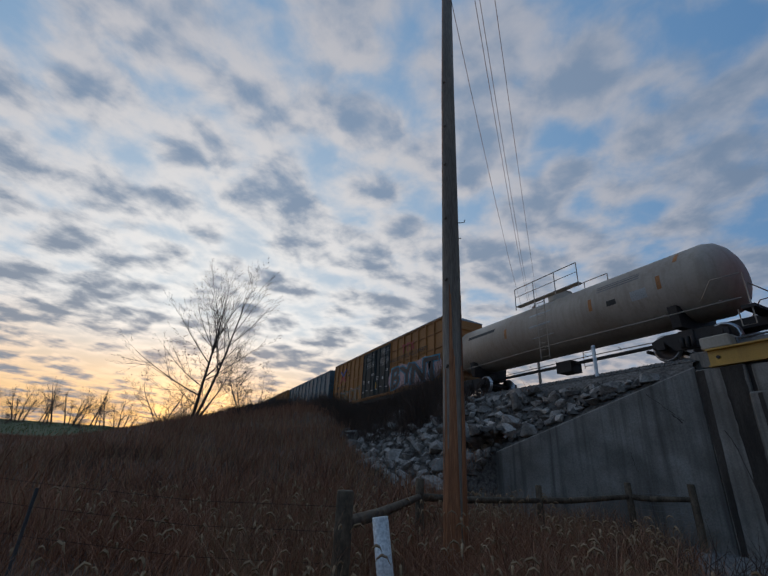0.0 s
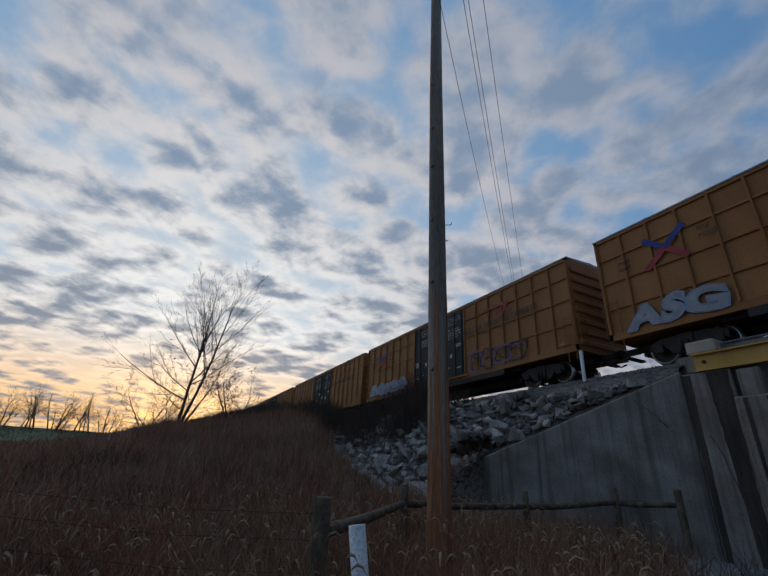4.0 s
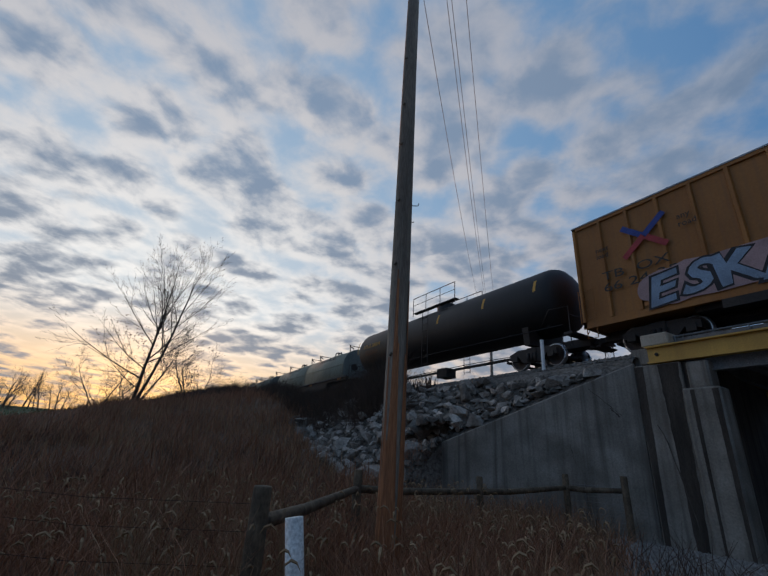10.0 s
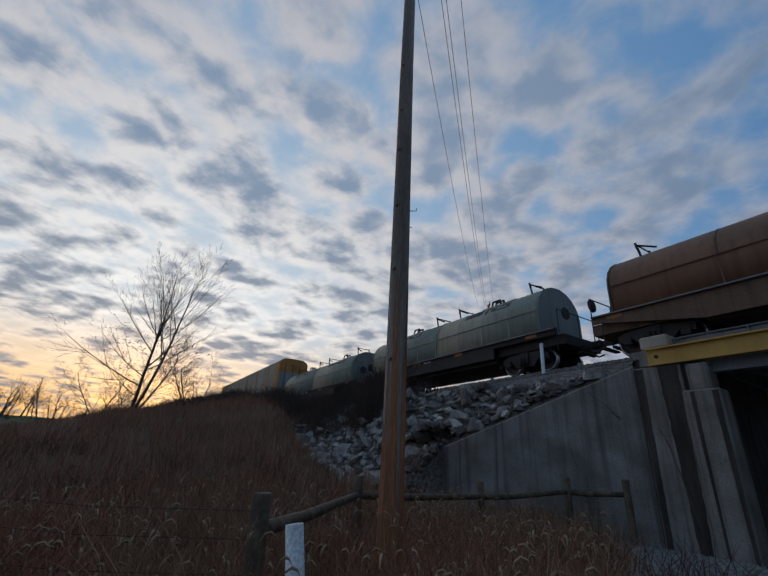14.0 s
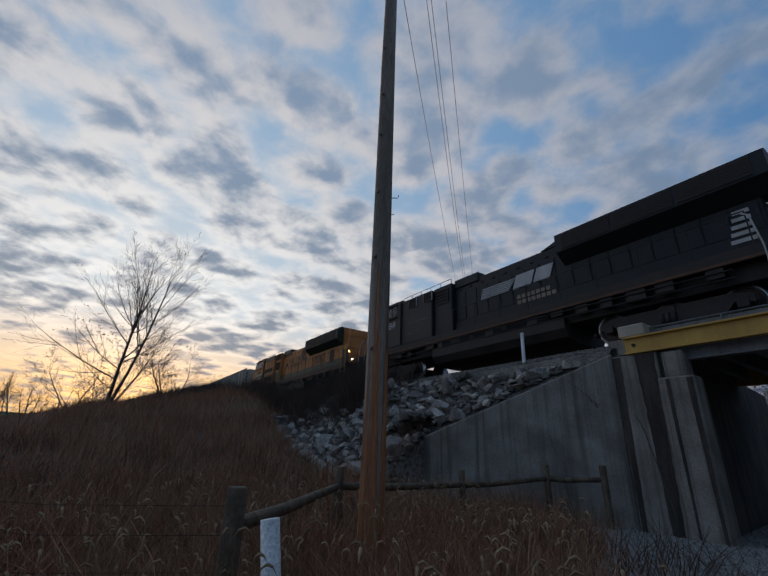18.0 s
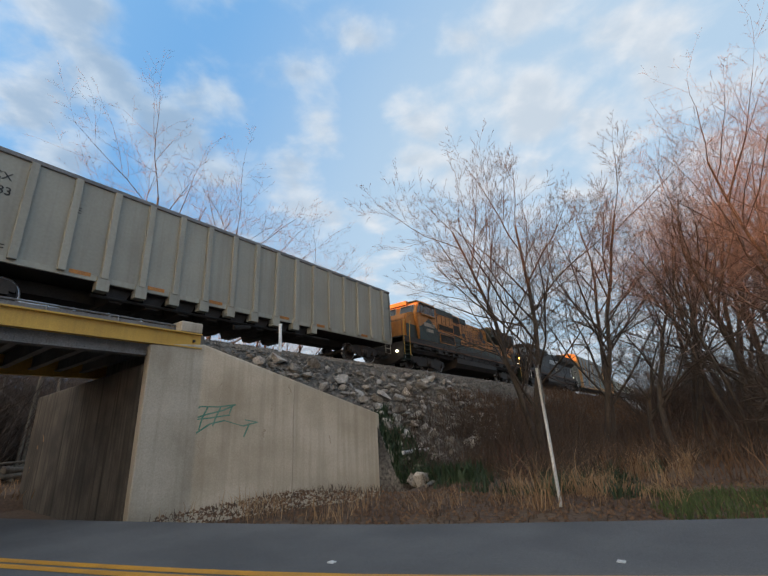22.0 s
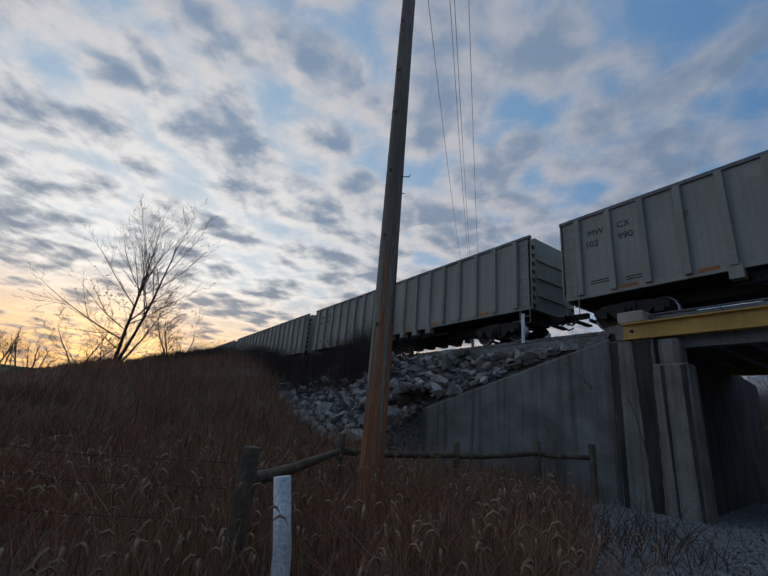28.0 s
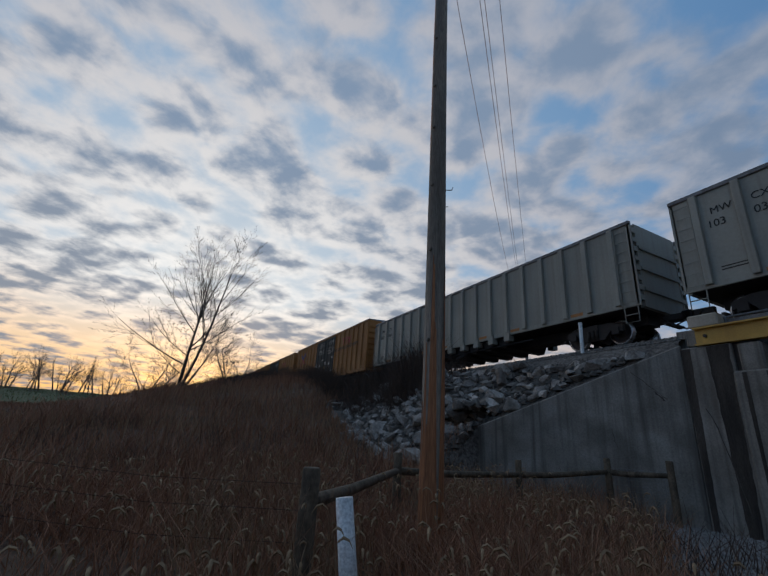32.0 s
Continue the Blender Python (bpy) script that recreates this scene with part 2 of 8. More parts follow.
M["steel_dark"] = surface("dark_steel", (0.030, 0.026, 0.024), (0.055, 0.045, 0.038), 1.2, 0.7, 0.2, bump=0.2, fine=30)
M["rail"] = surface("rail_steel", (0.10, 0.07, 0.055), (0.16, 0.12, 0.10), 1.2, 0.5, 0.6, bump=0.1)
M["pole"] = surface("pole_wood", (0.17, 0.14, 0.108), (0.29, 0.24, 0.185), 1.4, 0.9, bump=0.55, fine=30, stretch=(3, 3, 0.18), grain=0.45, dist=0.015)
M["pole_red"] = surface("pole_wood_bare", (0.46, 0.20, 0.085), (0.24, 0.105, 0.05), 1.6, 0.9, bump=0.5, fine=24, stretch=(3, 3, 0.2), grain=0.4, dist=0.015)
M["fence"] = surface("fence_wood", (0.07, 0.052, 0.033), (0.16, 0.12, 0.078), 6, 0.95, bump=0.7, fine=34, stretch=(1, 1, 0.5), grain=0.4, dist=0.01)
M["white_post"] = surface("white_paint", (0.62, 0.62, 0.60), (0.75, 0.75, 0.73), 3, 0.6, bump=0.1, streak=0.2, streak_col=(0.3, 0.25, 0.2))
M["bark"] = surface("bark", (0.045, 0.035, 0.029), (0.09, 0.07, 0.055), 4, 0.95, bump=0.6, fine=18, stretch=(1, 1, 0.3), dist=0.02)
M["twig"] = surface("twig_bark", (0.15, 0.105, 0.085), (0.25, 0.185, 0.155), 3, 0.9, bump=0.0)
M["twig_dark"] = surface("dark_twig", (0.05, 0.036, 0.028), (0.095, 0.068, 0.052), 3, 0.9, bump=0.0)
M["rock"] = surface("grey_limestone", (0.15, 0.125, 0.10), (0.40, 0.365, 0.32), 1.1, 0.9, bump=0.9, fine=11, grain=0.4, vary=0.42, dist=0.03)
M["wheel"] = surface("wheel_steel", (0.05, 0.04, 0.035), (0.09, 0.07, 0.06), 3, 0.6, 0.4, bump=0.1)
M["tread"] = surface("bright_wheel_tread", (0.45, 0.45, 0.46), (0.55, 0.55, 0.55), 3, 0.3, 0.9, bump=0.0)


# ---- mesh tools ----
def part(name, bm, material, parent=None, label="", smooth=False):
    """One mesh object out of a bmesh, under a thing or a part."""
    me = bpy.data.meshes.new(name)
    bm.to_mesh(me)
    bm.free()
    for mt in (material if isinstance(material, (list, tuple)) else (material,)):
        me.materials.append(mt)
    if smooth:
        me.polygons.foreach_set("use_smooth", [True] * len(me.polygons))
    ob = new(name, me)
    if parent:
        ob.parent = parent
    if label:
        ob["label"] = label
    return ob


def empty(name, label, category, group="", m=None):
    ob = new(name)
    ob.empty_display_size = 0.2
    if m is not None:
        ob.matrix_basis = m
    return tagged(ob, label, category, group)


def again(name, ob, parent, m):
    """Another object on the mesh of ob."""
    o = new(name, ob.data)
    o.parent = parent
    o.matrix_basis = m
    return o


def box(bm, x0, x1, y0, y1, z0, z1, mi=0, bev=0.0):
    vs = [bm.verts.new((x, y, z)) for x in (x0, x1) for y in (y0, y1) for z in (z0, z1)]
    fs = []
    for q in ((0, 1, 3, 2), (4, 6, 7, 5), (0, 4, 5, 1), (2, 3, 7, 6), (0, 2, 6, 4), (1, 5, 7, 3)):
        f = bm.faces.new([vs[i] for i in q])
        f.material_index = mi
        fs.append(f)
    if bev:
        es = {e for f in fs for e in f.edges}
        bmesh.ops.bevel(bm, geom=list(es), offset=bev, segments=1, affect="EDGES", material=mi)
    return bm


def obox(bm, m, sx, sy, sz, mi=0):
    """A box of full sizes sx, sy, sz centred in the frame m."""
    vs = [bm.verts.new(m @ Vector((x * sx / 2, y * sy / 2, z * sz / 2))) for x in (-1, 1) for y in (-1, 1) for z in (-1, 1)]
    for q in ((0, 1, 3, 2), (4, 6, 7, 5), (0, 4, 5, 1), (2, 3, 7, 6), (0, 2, 6, 4), (1, 5, 7, 3)):
        bm.faces.new([vs[i] for i in q]).material_index = mi
    return bm


def tube(bm, pts, radii, n=8, mi=0, cap=True):
    """A round tube along a line of points."""
    pts = [Vector(p) for p in pts]
    if isinstance(radii, (int, float)):
        radii = [radii] * len(pts)
    rings, up = [], None
    for i, p in enumerate(pts):
        d = (pts[min(i + 1, len(pts) - 1)] - pts[max(i - 1, 0)]).normalized()
        if up is None:
            up = Vector((0, 0, 1)) if abs(d.z) < 0.9 else Vector((1, 0, 0))
        s = d.cross(up).normalized()
        up = s.cross(d).normalized()
        rings.append([bm.verts.new(p + radii[i] * (math.cos(a) * s + math.sin(a) * up)) for a in (2 * math.pi * k / n for k in range(n))])
    for r0, r1 in zip(rings, rings[1:]):
        for k in range(n):
            f = bm.faces.new((r0[k], r0[(k + 1) % n], r1[(k + 1) % n], r1[k]))
            f.material_index, f.smooth = mi, n > 5
    if cap:
        for r in (rings[0], rings[-1]):
            try:
                bm.faces.new(r).material_index = mi
            except ValueError:
                pass
    return bm


def prism(bm, poly, a0, a1, axis="y", mi=0):
    """A flat outline pushed from a0 to a1 along an axis."""
    def put(p, a):
        return {"y": (p[0], a, p[1]), "x": (a, p[0], p[1]), "z": (p[0], p[1], a)}[axis]
    r0, r1 = [bm.verts.new(put(p, a0)) for p in poly], [bm.verts.new(put(p, a1)) for p in poly]
    n = len(poly)
    for f in [bm.faces.new(r0), bm.faces.new(r1[::-1])] + [bm.faces.new((r0[i], r1[i], r1[(i + 1) % n], r0[(i + 1) % n])) for i in range(n)]:
        f.material_index = mi
    return bm


def finish(bm):
    bmesh.ops.recalc_face_normals(bm, faces=bm.faces[:])
    return bm

# ---- ground and road ----
ROAD = [(42.0, -70.0), (25.0, -36.0), (14.6, -16.0), (10.6, -8.0), (8.5, -4.0), (5.6, 1.6), (3.95, 5.2), (2.3, 10.0), (0.9, 14.5), (-0.6, 20.0), (-2.6, 27.0), (-6.5, 38.0), (-13.5, 52.0), (-26.0, 69.0), (-48.0, 90.0), (-90.0, 118.0)]
HALF = 2.95


def road_line(step=1.0):
    pts = [Vector((x, y, 0)) for x, y in ROAD]
    out = []
    for i in range(len(pts) - 1):
        p0, p1, p2, p3 = pts[max(i - 1, 0)], pts[i], pts[i + 1], pts[min(i + 2, len(pts) - 1)]
        n = max(2, int((p2 - p1).length / step))
        for k in range(n):
            t = k / n
            out.append(0.5 * (2 * p1 + (p2 - p0) * t + (2 * p0 - 5 * p1 + 4 * p2 - p3) * t * t + (3 * p1 - p0 - 3 * p2 + p3) * t ** 3))
    return out + [pts[-1]]


LINE = road_line()
LINE_XY = np.array([(p.x, p.y) for p in LINE])


def road_dist(x, y):
    return float(np.sqrt(((LINE_XY - (x, y)) ** 2).sum(1)).min())


def smooth01(t):
    t = min(1.0, max(0.0, t))
    return t * t * (3 - 2 * t)


def natural(x, y):
    """Height of the land before the railway was built."""
    left = 3.9 * smooth01((-x - 5.0) / 33.0) * (0.5 + 0.5 * smooth01((y + 8.0) / 10.0)) + 0.052 * min(120.0, max(0.0, -x - 44.0))
    dr = road_dist(x, y)
    z = left * smooth01((dr - 3.6) / 12.0)
    if x < -22 and 1 < y < 13.2:
        # the ground swells up beside the track
        swell = 5.0 + 3.3 * smooth01((-x - 26.0) / 50.0)
        z += max(0.0, swell - z) * smooth01((y - 1.0) / 9.5) * (1 - smooth01((y - 11.6) / 1.6)) * smooth01((-x - 22.0) / 12.0)
    z += 0.35 * smooth01((x - 14) / 14) * smooth01((dr - 5) / 6)
    z += 6.0 * smooth01((y - 58) / 55) * smooth01((dr - 5) / 22)
    if dr > 4.5:
        z += 0.16 * (noise.noise(Vector((x * 0.21, y * 0.21, 0))) + 0.5 * noise.noise(Vector((x * 0.6, y * 0.6, 5)))) * smooth01((dr - 4.5) / 5)
    return z - 0.10 * (1 - smooth01((dr - 2.6) / 1.2))


def bank(y):
    d = abs(y - TRACK_Y)
    return 5.03 - 0.33 * min(1.3, max(0.0, d - 1.7)) - 0.931 * max(0.0, d - 3.0)


def end_slope(x, y):
    """Slope at the end of the far wing wall, steeper beside the wall."""
    return 4.6 - (12.4 - y) * (0.931 + 0.42 * math.exp(-(x - 12.7) / 1.9))


def land(x, y):
    """Height on which things stand outside the walls."""
    inside = (-11.6 < x < 12.7 and y < 12.1 - 0.42 * max(0.0, abs(x - 0.45) - 6.5)) or (-4.5 < x < 5.7)
    if inside:
        return natural(x, y)
    return max(natural(x, y), end_slope(x, y) if 12.7 <= x < 18 and y < 12.4 else bank(y))


def spaced(near, far, fine, grow):
    v, s = [0.0], fine
    while v[-1] < far:
        if v[-1] > near:
            s *= grow
        v.append(v[-1] + s)
    return [-a for a in v[:0:-1]] + v


xs, ys = spaced(24, 2400, 0.6, 1.16), spaced(24, 2400, 0.6, 1.16)
bm = bmesh.new()
grid = [[bm.verts.new((x, y, natural(x, y) - (0.5 if bank(y) > natural(x, y) + 0.6 else 0))) for y in ys] for x in xs]
for i in range(len(xs) - 1):
    for j in range(len(ys) - 1):
        f = bm.faces.new((grid[i][j], grid[i + 1][j], grid[i + 1][j + 1], grid[i][j + 1]))
        f.smooth = True
        f.material_index = 1 if (xs[i] < -46 and ys[j] < 8) else 0
ground = tagged(part("ground", bm, [M["soil"], M["field"]]), "brown winter ground rising to a green field", "ground", kind="structure")


def ribbon(name, mat, off0, off1, z, label, i0=0, i1=None):
    bm = bmesh.new()
    prev = None
    pts = LINE[i0:i1]
    for i, p in enumerate(pts):
        d = (pts[min(i + 1, len(pts) - 1)] - pts[max(i - 1, 0)]).normalized()
        n = Vector((d.y, -d.x, 0))
        row = [bm.verts.new(p + n * o + Vector((0, 0, z))) for o in (off0, (off0 + off1) / 2, off1)]
        if prev:
            for k in (0, 1):
                bm.faces.new((prev[k], prev[k + 1], row[k + 1], row[k]))
        prev = row
    return tagged(part(name, finish(bm), mat), label, kind="structure")


road = ribbon("road", M["asphalt"], -HALF - 0.3, HALF, 0.02, "grey asphalt country road")
tagged(road, category="road")
for o in (-0.21, 0.03):
    ribbon("road_line", M["line"], o, o + 0.17, 0.026, "double yellow painted centre line").parent = road

# ---- railway embankment ----
def embankment(name, stations, label):
    bm = bmesh.new()
    prev = None
    for x, yf, zf in stations:
        prof = [(yf, -0.8), (yf, zf)]
        for k in range(1, 7):
            y = yf + (12.4 - yf) * k / 6
            zl = zf + (4.6 - zf) * k / 6
            prof.append((y, zl))
        prof += [(13.7, 5.03), (15.4, 5.05), (17.1, 5.03), (18.4, 4.6), (22.0, 1.2), (24.0, -0.8)]
        row = [bm.verts.new((x, y, z + (0.10 * noise.noise(Vector((x * 0.7, y * 0.7, 2))) if 2 < i < 7 else 0))) for i, (y, z) in enumerate(prof)]
        if prev:
            for k in range(len(row) - 1):
                bm.faces.new((prev[k], prev[k + 1], row[k + 1], row[k])).smooth = True
        prev = row
    return tagged(part(name, finish(bm), M["ballast"]), label, "embankment", kind="structure")


TOE = (6.6, -0.8)
stL = [(-300 + 10 * i, *TOE) for i in range(25)] + [(-50 + 2 * i, *TOE) for i in range(20)] + [(-11.65, *TOE)]
stL += [(-11.6, 9.95, 2.1), (-10.2, 10.55, 2.68), (-8.8, 11.15, 3.26), (-7.4, 11.75, 3.84), (-6.2, 12.25, 4.36)]
embankment("embankment_left", stL, "railway embankment of crushed stone and earth")
stR = [(7.1, 12.25, 4.42), (8.4, 11.65, 3.86), (9.8, 11.05, 3.30), (11.2, 10.45, 2.74), (12.6, 9.87, 2.2)]
stR += [(12.7, 9.0, 0.0), (13.6, 8.5, -0.1), (14.8, 7.9, -0.25), (16.4, 7.1, -0.5)] + [(18 + 2 * i, *TOE) for i in range(18)] + [(60 + 10 * i, *TOE) for i in range(25)]
embankment("embankment_right", stR, "railway embankment of crushed stone and earth")


# ---- bridge ----
def wall_prism(name, plan, top, mat, label):
    """A wall over a plan outline, with a top height for each corner."""
    bm = bmesh.new()
    lo, hi = [bm.verts.new((x, y, -0.6)) for x, y in plan], [bm.verts.new((x, y, z)) for (x, y), z in zip(plan, top)]
    n = len(plan)
    bm.faces.new(lo[::-1])
    bm.faces.new(hi)
    for i in range(n):
        bm.faces.new((lo[i], lo[(i + 1) % n], hi[(i + 1) % n], hi[i]))
    finish(bm)
    bmesh.ops.bevel(bm, geom=bm.edges[:], offset=0.03, segments=1, affect="EDGES")
    return tagged(part(name, bm, mat), label, "wall", kind="structure")


wing_l = wall_prism("wall_wing_left", [(-6.05, 12.1), (-11.6, 9.8), (-11.75, 10.15), (-6.2, 12.5)], [4.42, 2.12, 2.12, 4.42], M["concrete"], "stained grey concrete wing wall with a sloping top")
wing_r = wall_prism("wall_wing_right", [(5.4, 12.03), (7.0, 12.03), (12.7, 9.7), (12.85, 10.05), (7.15, 12.5), (5.5, 12.5)], [4.3, 4.46, 2.26, 2.26, 4.46, 4.3], M["concrete_pale"], "pale beige concrete wing wall with green scribbles")
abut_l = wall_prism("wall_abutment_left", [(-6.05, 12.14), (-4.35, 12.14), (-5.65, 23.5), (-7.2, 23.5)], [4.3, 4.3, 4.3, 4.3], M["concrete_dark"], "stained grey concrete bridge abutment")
abut_r = wall_prism("wall_abutment_right", [(5.46, 12.5), (7.0, 12.5), (7.6, 23.5), (6.0, 23.5)], [3.8, 4.3, 4.3, 3.8], M["concrete_dark"], "very dark streaked concrete bridge abutment")

bridge = empty("railway_bridge", "steel railway bridge with a yellow clearance beam", "bridge")
I_BEAM = [(12.0, 4.32), (12.2, 4.32), (12.2, 4.36), (12.14, 4.36), (12.14, 4.75), (12.2, 4.75), (12.2, 4.79), (12.0, 4.79), (12.0, 4.75), (12.10, 4.75), (12.10, 4.36), (12.0, 4.36)]
bm = finish(prism(bmesh.new(), I_BEAM, -5.65, 6.9, "x"))
beam = part("clearance_beam", bm, M["girder_yellow"], bridge, "yellow painted steel beam")
for x in (-5.42, 6.68):
    part("bolt", tube(bmesh.new(), [(x, 12.06, 4.56), (x, 12.12, 4.56)], 0.045, 8), M["steel_dark"], beam)
WEB = [(12.28, 4.03), (12.6, 4.03), (12.6, 4.07), (12.46, 4.07), (12.46, 4.78), (12.42, 4.78), (12.42, 4.22), (12.36, 4.22), (12.36, 4.07), (12.28, 4.07)]
bm = finish(prism(bmesh.new(), WEB, -4.95, 6.05, "x"))
girder = part("girder", bm, M["steel_grey"], bridge, "grey steel girder with rows of rivets")
rivet = None
for k in range(62):
    for dz in (0.0, 0.07):
        if k % 6 in (4, 5):
            continue
        m = pose(-4.85 + k * 0.176, 12.355, 4.11 + dz)
        if rivet is None:
            rivet = part("rivet", tube(bmesh.new(), [(0, -0.012, 0), (0, 0.01, 0)], [0.012, 0.02], 6), M["steel_grey"], girder)
            rivet.matrix_basis = m
        else:
            again("rivet", rivet, girder, m)
part("deck", box(bmesh.new(), -5.6, 6.8, 12.5, 18.4, 4.72, 4.9), M["steel_dark"], bridge)
fb = None
for k in range(15):
    m = pose(-4.7 + k * 0.75, 15.4, 4.5)
    if fb is None:
        fb = part("floor_beam", box(box(bmesh.new(), -0.09, 0.09, -2.9, 2.8, -0.26, -0.22), -0.015, 0.015, -2.9, 2.8, -0.22, 0.22), M["steel_grey"], bridge)
        fb.matrix_basis = m
    else:
        again("floor_beam", fb, bridge, m)
part("far_beam", box(bmesh.new(), -5.6, 6.6, 18.2, 18.45, 4.08, 4.7), M["girder_yellow"], bridge)
bm = bmesh.new()
tube(bm, [(-5.1, 12.35, 5.02), (6.3, 12.35, 5.02)], 0.03, 8)
box(bm, -5.1, 6.3, 12.36, 12.40, 4.80, 4.98)
for k in range(8):
    tube(bm, [(-5.0 + k * 1.6, 12.33, 4.78), (-5.0 + k * 1.6, 12.33, 5.02)], 0.02, 6)
part("hand_rail", bm, M["steel_grey"], bridge)
for x in (-5.4, 6.55):
    part("bearing_block", box(bmesh.new(), x - 0.35, x + 0.35, 12.02, 12.7, 4.79, 5.12, 0, 0.03), M["concrete_pale"], bridge)
    part("bearing_seat", box(bmesh.new(), x - 0.5, x + 0.5, 12.13, 12.8, 4.33, 4.78, 0, 0.03), M["concrete"], bridge)
for a, b in ((-6.4, -5.45), (6.6, 7.3)):
    part("back_wall", box(bmesh.new(), a, b, 12.72, 18.4, 4.2, 4.93), M["concrete"], bridge)
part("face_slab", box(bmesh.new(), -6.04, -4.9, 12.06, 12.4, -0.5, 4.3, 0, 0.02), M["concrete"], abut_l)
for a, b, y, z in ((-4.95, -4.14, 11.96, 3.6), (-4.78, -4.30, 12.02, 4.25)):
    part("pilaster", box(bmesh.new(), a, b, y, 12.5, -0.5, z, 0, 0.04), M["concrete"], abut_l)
stain_mat = surface("damp_stain", (0.034, 0.028, 0.022), (0.075, 0.062, 0.05), 2.5, 0.95, bump=0.1, stretch=(2, 2, 0.3))
for x, y, w, z0, z1 in ((-5.93, 12.055, 0.12, 0.0, 4.27), (-5.19, 12.055, 0.25, 0.0, 4.28), (-4.24, 11.954, 0.07, 0.0, 3.55), (-4.72, 11.954, 0.05, 0.0, 3.55)):
    bm = bmesh.new()
    rs = random.Random(int(-x * 100))
    prev = None
    for k in range(25):
        z = z0 + (z1 - z0) * k / 24
        f = 0.55 + 0.45 * k / 24
        a, b = x - w * f * rs.uniform(0.88, 1.06), x + w * f * rs.uniform(0.88, 1.06)
        row = [bm.verts.new((a, y, z)), bm.verts.new((b, y, z))]
        if prev:
            bm.faces.new((prev[0], prev[1], row[1], row[0]))
        prev = row
    part("stain", bm, stain_mat, abut_l, "dark vertical water stain")
tag_b = bmesh.new()
GREEN_TAG = (((-0.35, 2.42), (0.05, 2.62), (0.55, 2.60), (1.05, 2.66), (0.7, 2.5), (0.2, 2.38), (-0.2, 2.25), (0.3, 2.28), (0.9, 2.36)),
             ((-0.55, 1.55), (-0.2, 1.75), (0.35, 2.12), (0.75, 2.2), (1.3, 2.02), (1.75, 2.12), (1.35, 2.2)),
             ((0.25, 2.6), (0.12, 2.3), (0.05, 1.95)), ((0.62, 2.6), (0.5, 2.3), (0.42, 2.05)), ((0.95, 2.62), (0.88, 2.4)), ((1.5, 2.1), (1.4, 1.85), (1.34, 1.7)))
for k, pts in enumerate(GREEN_TAG):
    prev = None
    for p in pts:
        row = [tag_b.verts.new((p[0] - 0.016, -0.008 - 0.001 * k, p[1] + 0.018)), tag_b.verts.new((p[0] + 0.016, -0.008 - 0.001 * k, p[1] - 0.018))]
        if prev:
            tag_b.faces.new((prev[0], prev[1], row[1], row[0]))
        prev = row
WING_R = pose(7.0, 12.03, 0, 0, 0, math.degrees(math.atan2(-2.33, 5.7)))
tag_o = part("graffiti", tag_b, surface("green_spray", (0.05, 0.19, 0.14), (0.14, 0.26, 0.2), 3, 0.6, bump=0.0), wing_r, "thin green spray-painted scribble")
tag_o.matrix_basis = WING_R
# cracks, seams and a formwork joint in the wing walls
crack_mat = surface("crack", (0.32, 0.265, 0.195), (0.40, 0.34, 0.265), 4, 0.95, bump=0.1)
joint_mat = surface("formwork_joint", (0.22, 0.19, 0.15), (0.30, 0.26, 0.21), 4, 0.95, bump=0.1)


def crack(parent, m, pts, w, mat, name="crack"):
    bm = bmesh.new()
    prev = None
    for i, (x, z) in enumerate(pts):
        ww = w * (0.4 + 0.6 * abs(math.sin(i * 1.7 + 1)))
        row = [bm.verts.new((x - ww, -0.004, z)), bm.verts.new((x + ww, -0.004, z))]
        if prev:
            bm.faces.new((prev[0], prev[1], row[1], row[0]))
        prev = row
    o = part(name, bm, mat, parent)
    o.matrix_basis = m


rc = random.Random(15)
for x, z0, z1, w in ((0.55, 3.3, 2.75, 0.02), (0.1, 1.65, 0.9, 0.03), (1.95, 1.9, 1.65, 0.05), (2.2, 2.7, 2.45, 0.03), (4.2, 1.6, 1.35, 0.02), (2.75, 3.3, 2.95, 0.03)):
    crack(wing_r, WING_R, [(x + rc.uniform(-0.05, 0.05) + 0.25 * (z0 - z1) * i / 6 * rc.choice((-1, 1)) * 0.3, z0 + (z1 - z0) * i / 6) for i in range(7)], w, crack_mat)
crack(wing_r, WING_R, [(2.9, 0.0), (2.92, 1.2), (2.9, 2.2), (2.93, 3.3)], 0.012, joint_mat, "joint")
WING_L = pose(-11.6, 9.8, 0, 0, 0, math.degrees(math.atan2(2.3, 5.55)))
dark_crack = surface("dark_crack", (0.06, 0.05, 0.04), (0.10, 0.085, 0.07), 4, 0.95, bump=0.1)
for x, z0, z1, w, run in ((4.75, 3.75, 3.0, 0.012, 0.75), (5.25, 3.2, 2.95, 0.03, 0.22), (4.1, 2.2, 1.7, 0.008, 0.1)):
    crack(wing_l, WING_L, [(x + run * i / 6 + rc.uniform(-0.02, 0.02), z0 + (z1 - z0) * i / 6) for i in range(7)], w, dark_crack)
crack(abut_l, pose(0, 12.05, 0), [(-5.7, 2.75), (-5.6, 2.55), (-5.52, 2.3), (-5.47, 2.0), (-5.38, 1.6), (-5.3, 1.1), (-5.22, 0.7), (-5.18, 0.3)], 0.014, dark_crack)

